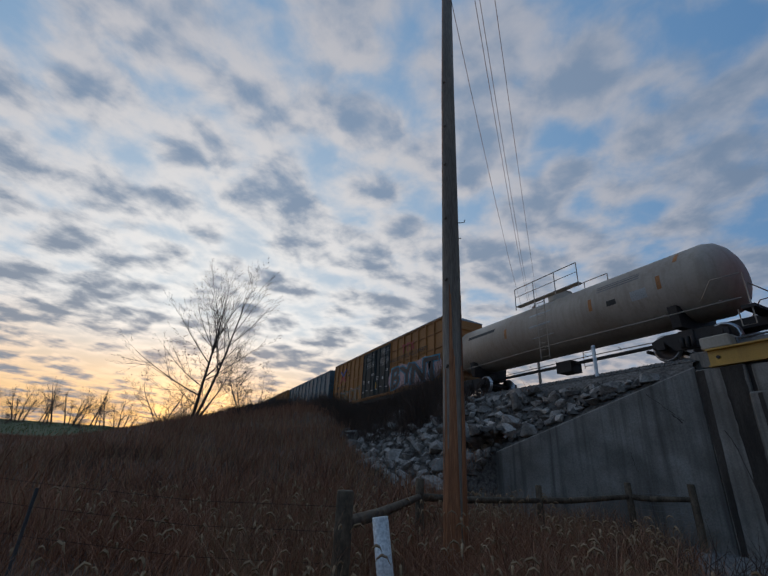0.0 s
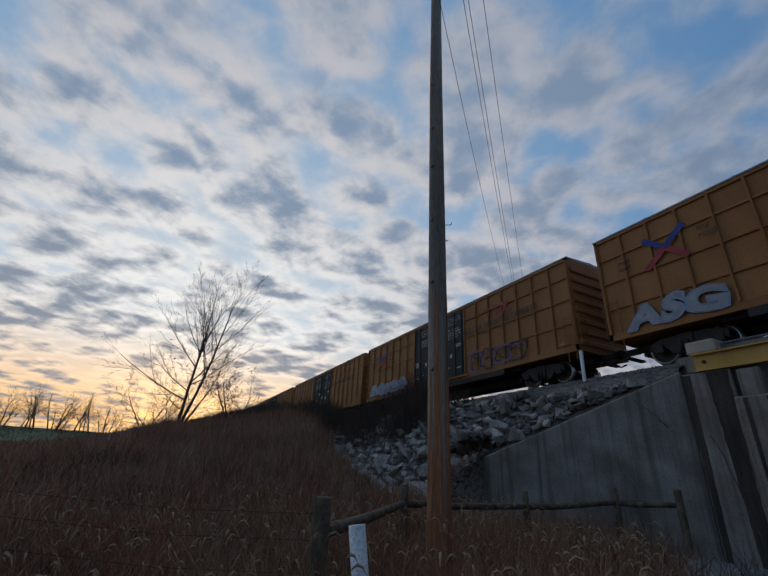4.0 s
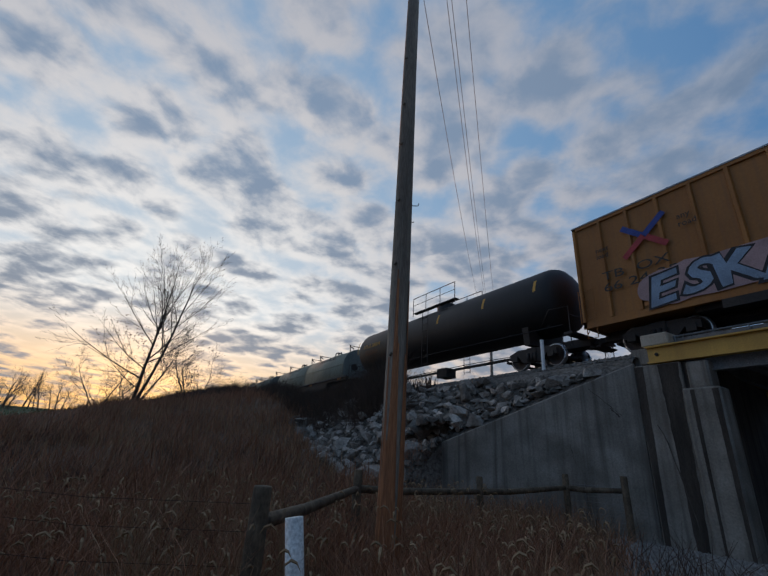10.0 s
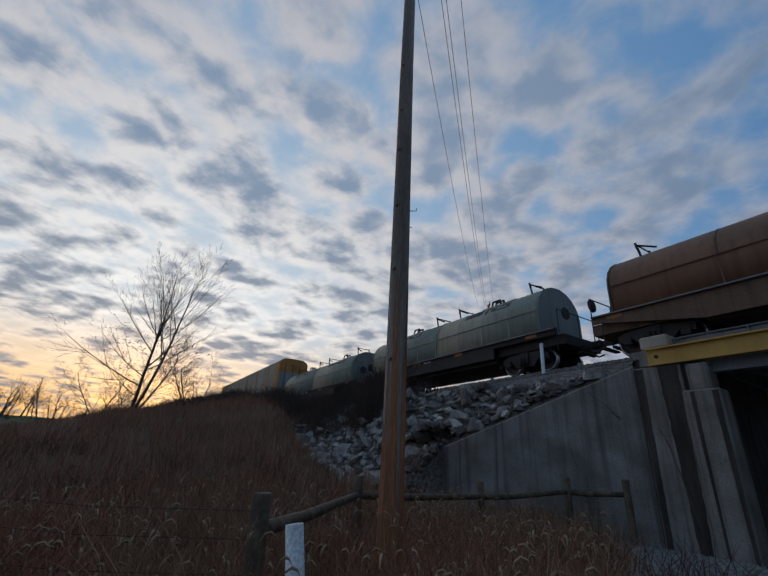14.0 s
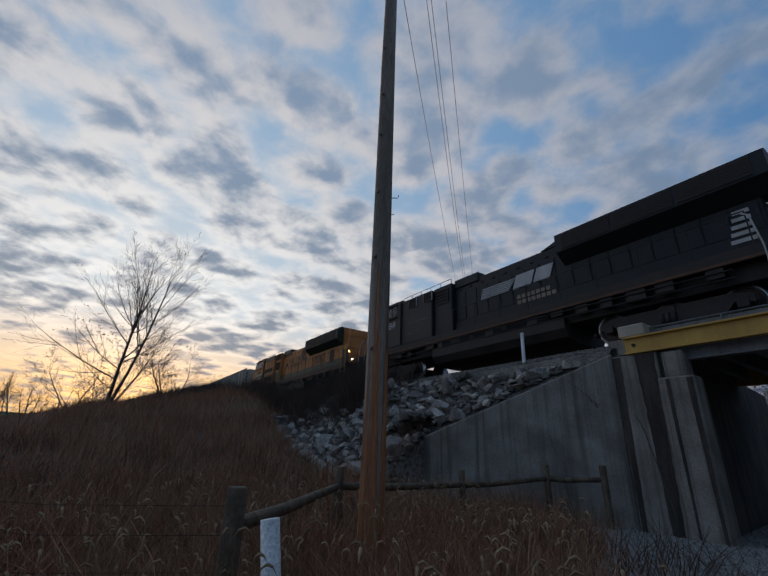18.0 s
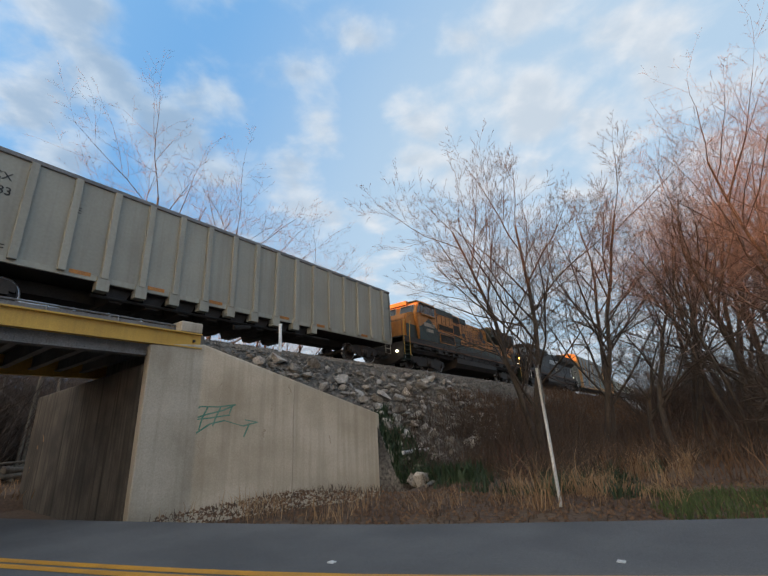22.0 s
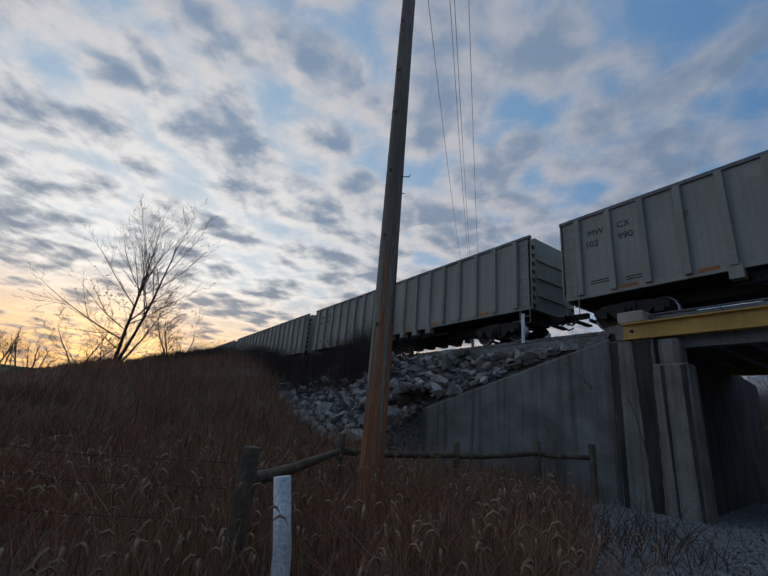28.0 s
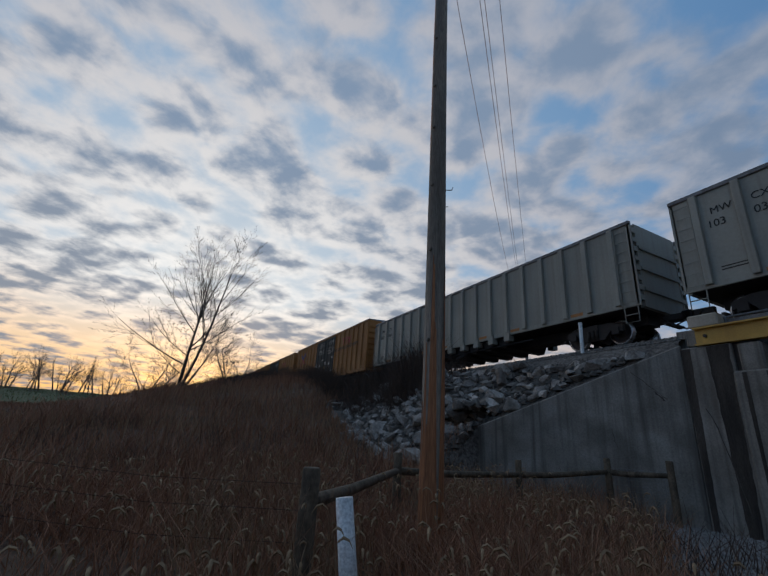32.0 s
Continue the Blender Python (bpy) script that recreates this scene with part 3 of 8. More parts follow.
# ---- track ----
track = empty("railway_track", "railway track on a bed of crushed stone", "track")
for s in (-1, 1):
    bm = box(bmesh.new(), -300, 300, TRACK_Y + s * 0.7525 - 0.037, TRACK_Y + s * 0.7525 + 0.037, 5.12, RAIL_Z)
    part("rail", bm, M["rail"], track)

bm = None
for k in range(150):
    m = pose(-38 + k * 0.55, TRACK_Y, 5.06)
    if bm is None:
        tie = part("tie", box(bmesh.new(), -0.11, 0.11, -1.3, 1.3, -0.09, 0.06, 0, 0.01), M["fence"], track)
        tie.matrix_basis, bm = m, True
    else:
        again("tie", tie, track, m)

# ---- pole ----
def utility_pole():
    th = empty("utility_pole", "tall weathered wooden utility pole with bare reddish base", "utility pole")
    bm = bmesh.new()
    tube(bm, [(-5.97, 4.03, -0.3), (-5.98, 4.03, 5), (-6.0, 4.03, 10), (-6.0, 4.05, 15.2)], [0.19, 0.175, 0.155, 0.13], 20)
    part("shaft", bm, M["pole"], th)
    rr = random.Random(2)
    for k in range(18):
        bm = bmesh.new()
        a = radians(rr.uniform(-70, 80) + 56)
        w, z1 = rr.uniform(0.2, 0.45), rr.choice((1.8, 2.2, 2.6, 3.0, 3.4, 4.6)) + rr.uniform(-0.3, 0.3)
        for s0, s1 in zip(np.linspace(-0.2, z1, 6), np.linspace(-0.2, z1, 6)[1:]):
            q = []
            for z, aa in ((s0, a - w * (1 - max(0, s0) / z1 * 0.8)), (s0, a + w * (1 - max(0, s0) / z1 * 0.8)), (s1, a + w * (1 - s1 / z1 * 0.8)), (s1, a - w * (1 - s1 / z1 * 0.8))):
                r = 0.193 - 0.003 * z + 0.0006 * k
                q.append(bm.verts.new((-5.97 + r * math.sin(aa), 4.03 - r * math.cos(aa), z)))
            bm.faces.new(q)
        part("bare_patch", finish(bm), M["pole_red"], th, "reddish wood bared where the surface has split off")
    for z in (3.2, 4.9, 6.3, 7.7, 8.8, 10.2):
        part("knot", tube(bmesh.new(), [(-5.9, 3.84, z), (-5.895, 3.85 + 0.02, z + 0.05)], 0.022, 6), M["fence"], th)
    hk = tube(bmesh.new(), [(-5.90, 4.16, 6.31), (-5.82, 4.27, 6.31), (-5.81, 4.28, 6.37)], 0.009, 5)
    part("hook", tube(hk, [(-5.90, 4.16, 5.93), (-5.86, 4.21, 5.93)], 0.009, 5), M["steel_dark"], th)
    part("crossarm", obox(bmesh.new(), pose(-5.5, 4.45, 14.1, 0, 0, 40), 1.7, 0.12, 0.14), M["fence"], th)
    return th


utility_pole()

# ---- train: materials ----
M["box_yellow"] = surface("boxcar_yellow_paint", (0.38, 0.165, 0.034), (0.30, 0.125, 0.028), 0.5, 0.65, bump=0.08, fine=14, grain=0.10, streak=0.35, streak_col=(0.17, 0.10, 0.05), vary=0.16)
M["box_blue"] = surface("boxcar_blue_paint", (0.045, 0.12, 0.165), (0.07, 0.155, 0.20), 0.5, 0.55, bump=0.08, fine=14, grain=0.15, streak=0.45, streak_col=(0.13, 0.08, 0.04))
M["box_red"] = surface("boxcar_red_paint", (0.22, 0.02, 0.03), (0.16, 0.02, 0.025), 0.5, 0.6, bump=0.08, streak=0.3)
M["door_green"] = surface("dark_green_door_paint", (0.010, 0.018, 0.018), (0.018, 0.028, 0.027), 0.8, 0.7, bump=0.08, fine=16, streak=0.2, streak_col=(0.06, 0.06, 0.06))
M["roof_grey"] = surface("galvanised_roof", (0.26, 0.28, 0.31), (0.36, 0.38, 0.40), 0.8, 0.45, 0.5, bump=0.05, streak=0.3)
M["tank_white"] = surface("dirty_white_tank_paint", (0.52, 0.44, 0.345), (0.40, 0.32, 0.24), 0.45, 0.55, bump=0.04, fine=12, grain=0.08, streak=0.4, streak_col=(0.26, 0.18, 0.11))
M["tank_black"] = surface("black_tank_paint", (0.012, 0.012, 0.013), (0.022, 0.021, 0.02), 0.6, 0.6, bump=0.04, streak=0.2, streak_col=(0.04, 0.035, 0.03))
M["coil_grey"] = surface("grey_green_hood_paint", (0.42, 0.41, 0.31), (0.33, 0.32, 0.245), 0.6, 0.8, bump=0.05, streak=0.35, streak_col=(0.12, 0.09, 0.06), vary=0.15)
M["coil_brown"] = surface("rusty_brown_hood_paint", (0.135, 0.075, 0.045), (0.20, 0.115, 0.07), 0.6, 0.7, bump=0.08, streak=0.5, streak_col=(0.06, 0.035, 0.025))
M["coil_green"] = surface("grey_green_hood_end", (0.15, 0.17, 0.155), (0.20, 0.22, 0.20), 0.8, 0.55, bump=0.05, streak=0.3)
M["rack_panel"] = surface("galvanised_panel", (0.21, 0.23, 0.215), (0.31, 0.325, 0.30), 0.7, 0.55, 0.25, bump=0.1, fine=18, streak=0.5, streak_col=(0.17, 0.14, 0.11), vary=0.12)
M["rack_yellow"] = surface("autorack_yellow_paint", (0.48, 0.22, 0.035), (0.38, 0.17, 0.03), 0.7, 0.6, bump=0.06, streak=0.35, streak_col=(0.15, 0.08, 0.04))
M["loco_black"] = surface("locomotive_black_paint", (0.006, 0.008, 0.010), (0.012, 0.014, 0.016), 0.6, 0.6, bump=0.05, streak=0.2, streak_col=(0.03, 0.026, 0.022))
M["loco_orange"] = surface("locomotive_yellow_orange_paint", (0.52, 0.20, 0.035), (0.40, 0.15, 0.03), 0.7, 0.6, bump=0.05, streak=0.35, streak_col=(0.14, 0.07, 0.035))
M["loco_green"] = surface("locomotive_green_paint", (0.010, 0.024, 0.017), (0.020, 0.034, 0.025), 0.7, 0.55, bump=0.05, streak=0.3)
M["gond_grey"] = surface("gondola_grey_paint", (0.385, 0.37, 0.305), (0.32, 0.31, 0.26), 0.45, 0.6, bump=0.05, fine=12, grain=0.07, streak=0.3, streak_col=(0.17, 0.13, 0.09), vary=0.08)
M["reflect"] = surface("orange_reflective_patch", (0.52, 0.20, 0.035), (0.36, 0.15, 0.04), 3, 0.5, bump=0.0)
M["letter_white"] = surface("white_lettering", (0.55, 0.55, 0.53), (0.42, 0.42, 0.40), 2, 0.6, bump=0.0)
M["letter_black"] = surface("black_lettering", (0.02, 0.02, 0.02), (0.035, 0.035, 0.03), 2, 0.6, bump=0.0)
M["letter_cream"] = surface("cream_lettering", (0.33, 0.27, 0.20), (0.26, 0.21, 0.155), 2, 0.6, bump=0.0)
M["letter_yellow"] = surface("yellow_lettering", (0.6, 0.33, 0.04), (0.5, 0.28, 0.04), 2, 0.6, bump=0.0)
M["rust"] = surface("rust", (0.10, 0.05, 0.03), (0.16, 0.08, 0.045), 2, 0.85, bump=0.2)
M["glass"] = glass_mat("dark_window_glass")
M["lamp_on"] = glow_mat("lit_lamp", (1.0, 0.85, 0.6), 3.0)
M["lamp_amber"] = glow_mat("amber_lamp", (1.0, 0.45, 0.1), 3.0)
for nm, c in dict(cyan=(0.02, 0.22, 0.36), black=(0.015, 0.015, 0.02), white=(0.40, 0.41, 0.43), red=(0.42, 0.04, 0.05), pink=(0.45, 0.31, 0.31), violet=(0.17, 0.13, 0.36), green=(0.05, 0.22, 0.17), blue=(0.03, 0.06, 0.30), steel=(0.28, 0.38, 0.52), teal=(0.02, 0.10, 0.09), cream=(0.5, 0.41, 0.32), sage=(0.20, 0.27, 0.14)).items():
    M["spray_" + nm] = surface("spray_paint_" + nm, c, tuple(v * 0.7 for v in c), 2, 0.6, bump=0.0)

# ---- train: shared pieces ----
def lathe(bm, prof, n=24, mi=0, axis="y", c=(0, 0, 0), cap=True):
    """Turns (along, radius) pairs round an axis."""
    rings = []
    for a, r in prof:
        ring = []
        for k in range(n):
            t = 2 * math.pi * k / n
            p = {"y": (r * math.cos(t), a, r * math.sin(t)), "x": (a, r * math.cos(t), r * math.sin(t)), "z": (r * math.cos(t), r * math.sin(t), a)}[axis]
            ring.append(bm.verts.new(Vector(p) + Vector(c)))
        rings.append(ring)
    for r0, r1 in zip(rings, rings[1:]):
        for k in range(n):
            f = bm.faces.new((r0[k], r0[(k + 1) % n], r1[(k + 1) % n], r1[k]))
            f.smooth, f.material_index = True, mi
    for r in (rings[0], rings[-1]):
        if cap and (r[0].co - r[n // 2].co).length > 0.01:
            bm.faces.new(r).material_index = mi
    return finish(bm)


STORE = {}


def wheel_mesh(r):
    key = ("wheel", r)
    if key not in STORE:
        bm = lathe(bmesh.new(), [(-0.07, 0.08), (-0.07, 0.14), (-0.02, 0.16), (-0.03, r * 0.78), (-0.065, r * 0.82)], 20, 0, cap=False)
        lathe(bm, [(-0.066, r * 0.90), (-0.066, r), (0.04, r), (0.045, r + 0.028), (0.07, r + 0.025), (0.07, 0.1)], 24, 1, cap=False)
        lathe(bm, [(-0.065, r * 0.80), (-0.0655, r * 0.92)], 20, 0, cap=False)
        lathe(bm, [(-0.20, 0.10), (-0.20, 0.05)], 10, 0)
        STORE[key] = bm
        me = bpy.data.meshes.new("wheel")
        bm.to_mesh(me)
        bm.free()
        me.materials.append(M["wheel"])
        me.materials.append(M["tread"])
        STORE[key] = me
    return STORE[key]


def truck(car, xc, axles=(-0.89, 0.89), r=0.457):
    """A bogie: side frames, bolster, springs and its wheels."""
    key = ("truck", axles, r)
    if key not in STORE:
        bm = bmesh.new()
        half = max(axles)
        for s in (-1, 1):
            y0, y1 = (s * 1.02, s * 1.16) if s > 0 else (s * 1.16, s * 1.02)
            top = [(-half - 0.28, 0.42), (-half - 0.28, 0.66), (-half + 0.2, 0.80), (half - 0.2, 0.80), (half + 0.28, 0.66), (half + 0.28, 0.42), (half - 0.18, 0.52), (half - 0.45, 0.22), (-half + 0.45, 0.22), (-half + 0.18, 0.52)]
            prism(bm, top, y0, y1, "y")
            for a in axles:
                box(bm, a - 0.14, a + 0.14, s * 1.10 - 0.1, s * 1.10 + 0.1, 0.34, 0.60)
            for sx in (-0.17, 0, 0.17):
                tube(bm, [(sx, s * 1.2, 0.26), (sx, s * 1.2, 0.60)], 0.065, 8)
        box(bm, -0.22, 0.22, -1.2, 1.2, 0.58, 0.82)
        for a in axles:
            tube(bm, [(a, -0.8, r), (a, 0.8, r)], 0.075, 8)
            box(bm, a - 0.62, a - 0.52, -1.0, 1.0, 0.36, 0.46)
        finish(bm)
        me = bpy.data.meshes.new("truck")
        bm.to_mesh(me)
        bm.free()
        me.materials.append(M["steel_dark"])
        STORE[key] = me
    t = new("truck", STORE[key])
    t.parent = car
    t.matrix_basis = pose(xc, 0, 0)
    for a in axles:
        for s in (-1, 1):
            o = new("wheel", wheel_mesh(r))
            o.parent = t
            o.matrix_basis = pose(a, s * 0.79, r, 0, 0, 0 if s < 0 else 180)
    return t


def coupler(car, x, d):
    key = "coupler"
    if key not in STORE:
        bm = box(bmesh.new(), -0.1, 0.55, -0.09, 0.09, 0.78, 0.98)
        box(bm, 0.5, 0.82, -0.17, 0.17, 0.74, 1.02, 0, 0.04)
        box(bm, 0.05, 0.25, -0.5, 0.5, 0.55, 0.62)
        tube(bm, [(0.1, 0.35, 0.7), (0.35, 0.37, 0.5), (0.62, 0.33, 0.55)], 0.03, 6)
        finish(bm)
        me = bpy.data.meshes.new("coupler")
        bm.to_mesh(me)
        bm.free()
        me.materials.append(M["steel_dark"])
        STORE[key] = me
    o = new("coupler", STORE[key])
    o.parent = car
    o.matrix_basis = pose(x, 0, 0, 0, 0, 0 if d > 0 else 180)


def ladder(bm, x0, x1, y, z0, z1, n, r=0.014, axis="x"):
    for k in range(n):
        z = z0 + (z1 - z0) * k / (n - 1)
        tube(bm, [(x0, y, z), (x1, y, z)] if axis == "x" else [(y, x0, z), (y, x1, z)], r, 5)
    for x in (x0, x1):
        tube(bm, [(x, y, z0 - 0.1), (x, y, z1 + 0.1)] if axis == "x" else [(y, x, z0 - 0.1), (y, x, z1 + 0.1)], r * 1.3, 5)


def words(car, text, x, z, size, mat, y=-1.56, name="lettering", label="", slant=0.0, width=None):
    """Lettering on the camera's side, left edge at x, base line at z."""
    cu = bpy.data.curves.new("words", "FONT")
    cu.body, cu.size, cu.extrude, cu.shear = text, size, 0.0 if size < 0.2 else 0.004, slant
    cu.resolution_u = 1 if size < 0.2 else 4
    ob = bpy.data.objects.new("words", cu)
    me = bpy.data.meshes.new_from_object(ob)
    bpy.data.objects.remove(ob)
    bpy.data.curves.remove(cu)
    if width:
        xs0 = [v.co.x for v in me.vertices]
        k = width / (max(xs0) - min(xs0))
        for v in me.vertices:
            v.co.x *= k
    me.materials.clear()
    me.materials.append(mat)
    o = new(name, me)
    o.parent = car
    o.matrix_basis = pose(x, y, z, 90, 0, 0)
    if label:
        o["label"] = label
    return o


def bars(car, rows, mat, y=-1.56, name="marking", label=""):
    """Plain bars in place of lettering: x0, x1, z0, z1 each."""
    bm = bmesh.new()
    for x0, x1, z0, z1 in rows:
        box(bm, x0, x1, y - 0.004, y + 0.004, z0, z1)
    return part(name, bm, mat, car, label)


def strokes(bm, pts, w, y, mi=0):
    """A flat painted line of width w on a side wall."""
    prev = None
    for i, p in enumerate(pts):
        a, b = pts[max(i - 1, 0)], pts[min(i + 1, len(pts) - 1)]
        dx, dz = b[0] - a[0], b[1] - a[1]
        n = math.hypot(dx, dz) or 1
        ox, oz = -dz / n * w / 2, dx / n * w / 2
        row = [bm.verts.new((p[0] + ox, y, p[1] + oz)), bm.verts.new((p[0] - ox, y, p[1] - oz))]
        if prev:
            bm.faces.new((prev[0], prev[1], row[1], row[0])).material_index = mi
        prev = row


def graffiti(car, x0, x1, z0, z1, fill, edge, seed, n=4, y=-1.562, bold=0.22, mist=None):
    """Spray-painted fat letters that mean nothing, some over a misty ground."""
    rng = random.Random(seed)
    bm = bmesh.new()
    wl, h = (x1 - x0) / n, z1 - z0
    edge_i = 1 if edge else 0

    def blob(pts, yy, mi):
        cx, cz = sum(p[0] for p in pts) / len(pts), sum(p[1] for p in pts) / len(pts)
        c, ring = bm.verts.new((cx, yy, cz)), [bm.verts.new((px_, yy, pz)) for px_, pz in pts]
        for i in range(len(ring)):
            bm.faces.new((c, ring[i], ring[(i + 1) % len(ring)])).material_index = mi
    if mist:
        m = 40
        top = [(x0 - 0.6 + (x1 - x0 + 1.2) * i / m, z1 + 0.15 + 0.22 * math.sin(i * 0.9) + rng.uniform(-0.08, 0.08)) for i in range(m + 1)]
        prev = None
        for px_, pz in top:
            row = [bm.verts.new((px_, y + 0.004, z0 - 0.05)), bm.verts.new((px_, y + 0.004, pz))]
            if prev:
                bm.faces.new((prev[0], row[0], row[1], prev[1])).material_index = 2
            prev = row
    mats = [M["spray_" + fill], M["spray_" + (edge or fill)], M["spray_" + (mist or fill)]]
    if mist:
        part("paint_mist", bm, mats, car, "misty spray-painted ground")
    else:
        bm.free()
    for k in range(n):
        bm = bmesh.new()
        cx, cz = x0 + wl * (k + 0.5), (z0 + z1) / 2 + rng.uniform(-0.06, 0.06) * h
        kind = rng.randrange(3)
        sl = rng.uniform(-0.1, 0.25)
        lobes, ph = rng.choice((2, 3, 4)), rng.uniform(0, 6.3)
        pts = []
        for i in range(26):
            t = 2 * math.pi * i / 26
            r = 1 + 0.16 * math.sin(lobes * t + ph) + 0.05 * math.sin(7 * t + ph)
            c, s_ = math.cos(t), math.sin(t)
            ux = math.copysign(abs(c) ** 0.6, c) * r * wl * 0.52
            uz = math.copysign(abs(s_) ** 0.6, s_) * r * h * 0.46
            pts.append((cx + ux + sl * uz, cz + uz))
        dy = 0.0016 * (k % 3)
        g = min(0.09, 0.25 * bold)
        if bold <= 0.16:
            strokes(bm, pts + pts[:2], bold * 0.5, y - dy, k % 2)
            strokes(bm, [(cx + (a - cx) * 0.72, cz + (b - cz) * 0.72) for a, b in pts[:20]], bold * 0.3, y - dy - 0.0006, 1 - k % 2)
        elif edge:
            blob(pts, y - dy, 1)
        if bold > 0.16:
            blob([(cx + (a - cx) * (1 - g / (wl * 0.5)), cz + (b - cz) * (1 - g / (h * 0.5))) for a, b in pts], y - dy - 0.0006, 0)
        for q in range(3):
            a0, span = rng.uniform(0, 6.3), rng.uniform(1.6, 4.2) * rng.choice((-1, 1))
            rx, rz = wl * rng.uniform(0.1, 0.3), h * rng.uniform(0.1, 0.3)
            ox, oz = rng.uniform(-0.16, 0.16) * wl, (q - 1) * 0.2 * h
            if kind == q:
                line = [(cx + ox + (i - 3) * wl * 0.05, cz + oz + rng.uniform(-0.04, 0.04)) for i in range(7)]
            else:
                line = [(cx + ox + rx * math.cos(a0 + span * i / 10), cz + oz + rz * math.sin(a0 + span * i / 10)) for i in range(11)]
            strokes(bm, line, bold * 0.32, y - dy - 0.0011, edge_i)
        part("graffiti_letter", bm, mats, car)


def tag_letters(car, text, x0, x1, z0, z1, fills, edge, seed, y=-1.6, mist=None):
    """Spray-painted heavy letters with an outline, each leaning its own way."""
    rng = random.Random(seed)
    n, h = len(text), z1 - z0
    wl = (x1 - x0) / n
    if mist:
        bm = bmesh.new()
        pts = []
        for i in range(34):
            a = 2 * math.pi * i / 34
            pts.append(((x0 + x1) / 2 + (x1 - x0) * 0.56 * math.copysign(abs(math.cos(a)) ** 0.6, math.cos(a)), z0 + h * 0.52 + h * 0.62 * math.copysign(abs(math.sin(a)) ** 0.8, math.sin(a)) * rng.uniform(0.75, 1.05)))
        c = bm.verts.new(((x0 + x1) / 2, y + 0.004, z0 + h / 2))
        ring = [bm.verts.new((px_, y + 0.004, max(1.02, pz))) for px_, pz in pts]
        for i in range(34):
            bm.faces.new((c, ring[i], ring[(i + 1) % 34]))
        part("paint_mist", bm, M["spray_" + mist], car, "misty spray-painted ground")
    for k, ch in enumerate(text):
        lean, tall, lift, spread_ = rng.uniform(-0.18, 0.3), rng.uniform(0.86, 1.08), rng.uniform(-0.05, 0.06) * h, rng.uniform(1.02, 1.2)
        for layer, grow in ((0, 0.075), (1, 0.028)):
            cu = bpy.data.curves.new("tag", "FONT")
            cu.body, cu.size, cu.offset, cu.resolution_u = ch, 1.0, grow, 3
            ob = bpy.data.objects.new("tag", cu)
            me = bpy.data.meshes.new_from_object(ob)
            bpy.data.objects.remove(ob)
            bpy.data.curves.remove(cu)
            vx, vy = [v.co.x for v in me.vertices], [v.co.y for v in me.vertices]
            cx, cy, w, hh = (max(vx) + min(vx)) / 2, (max(vy) + min(vy)) / 2, 0.66, 0.78
            for v in me.vertices:
                u, t = (v.co.x - cx) / w, (v.co.y - cy) / hh
                v.co.x, v.co.y, v.co.z = x0 + wl * (k + 0.5) + wl * spread_ * (u + lean * t + 0.04 * math.sin(5 * t + k)), (z0 + z1) / 2 + lift + h * tall * (t + 0.05 * math.sin(4 * u + k)), 0.0
            me.materials.clear()
            me.materials.append(M["spray_" + (edge if layer == 0 else fills[k % len(fills)])])
            o = new("letter_outline" if layer == 0 else "letter_fill", me)
            o.parent = car
            o.matrix_basis = pose(0, y - 0.0012 * layer - 0.0003 * (k % 2), 0, 90, 0, 0)


def scribble(car, x0, x1, z0, z1, col, seed, y=-1.562, w=0.05):
    rng = random.Random(seed)
    bm = bmesh.new()
    n = int((x1 - x0) * 3)
    for j in range(2):
        pts = []
        for i in range(n * 5):
            t = i / (n * 5 - 1)
            pts.append((x0 + (x1 - x0) * t + 0.25 * math.sin(i * 1.3 + j), (z0 + z1) / 2 + (z1 - z0) * 0.5 * math.sin(i * 0.9 + rng.uniform(-0.6, 0.6) + 2 * j) * rng.uniform(0.5, 1.0)))
        strokes(bm, pts, w, y - 0.002 * j)
    return part("graffiti", bm, M["spray_" + col], car)


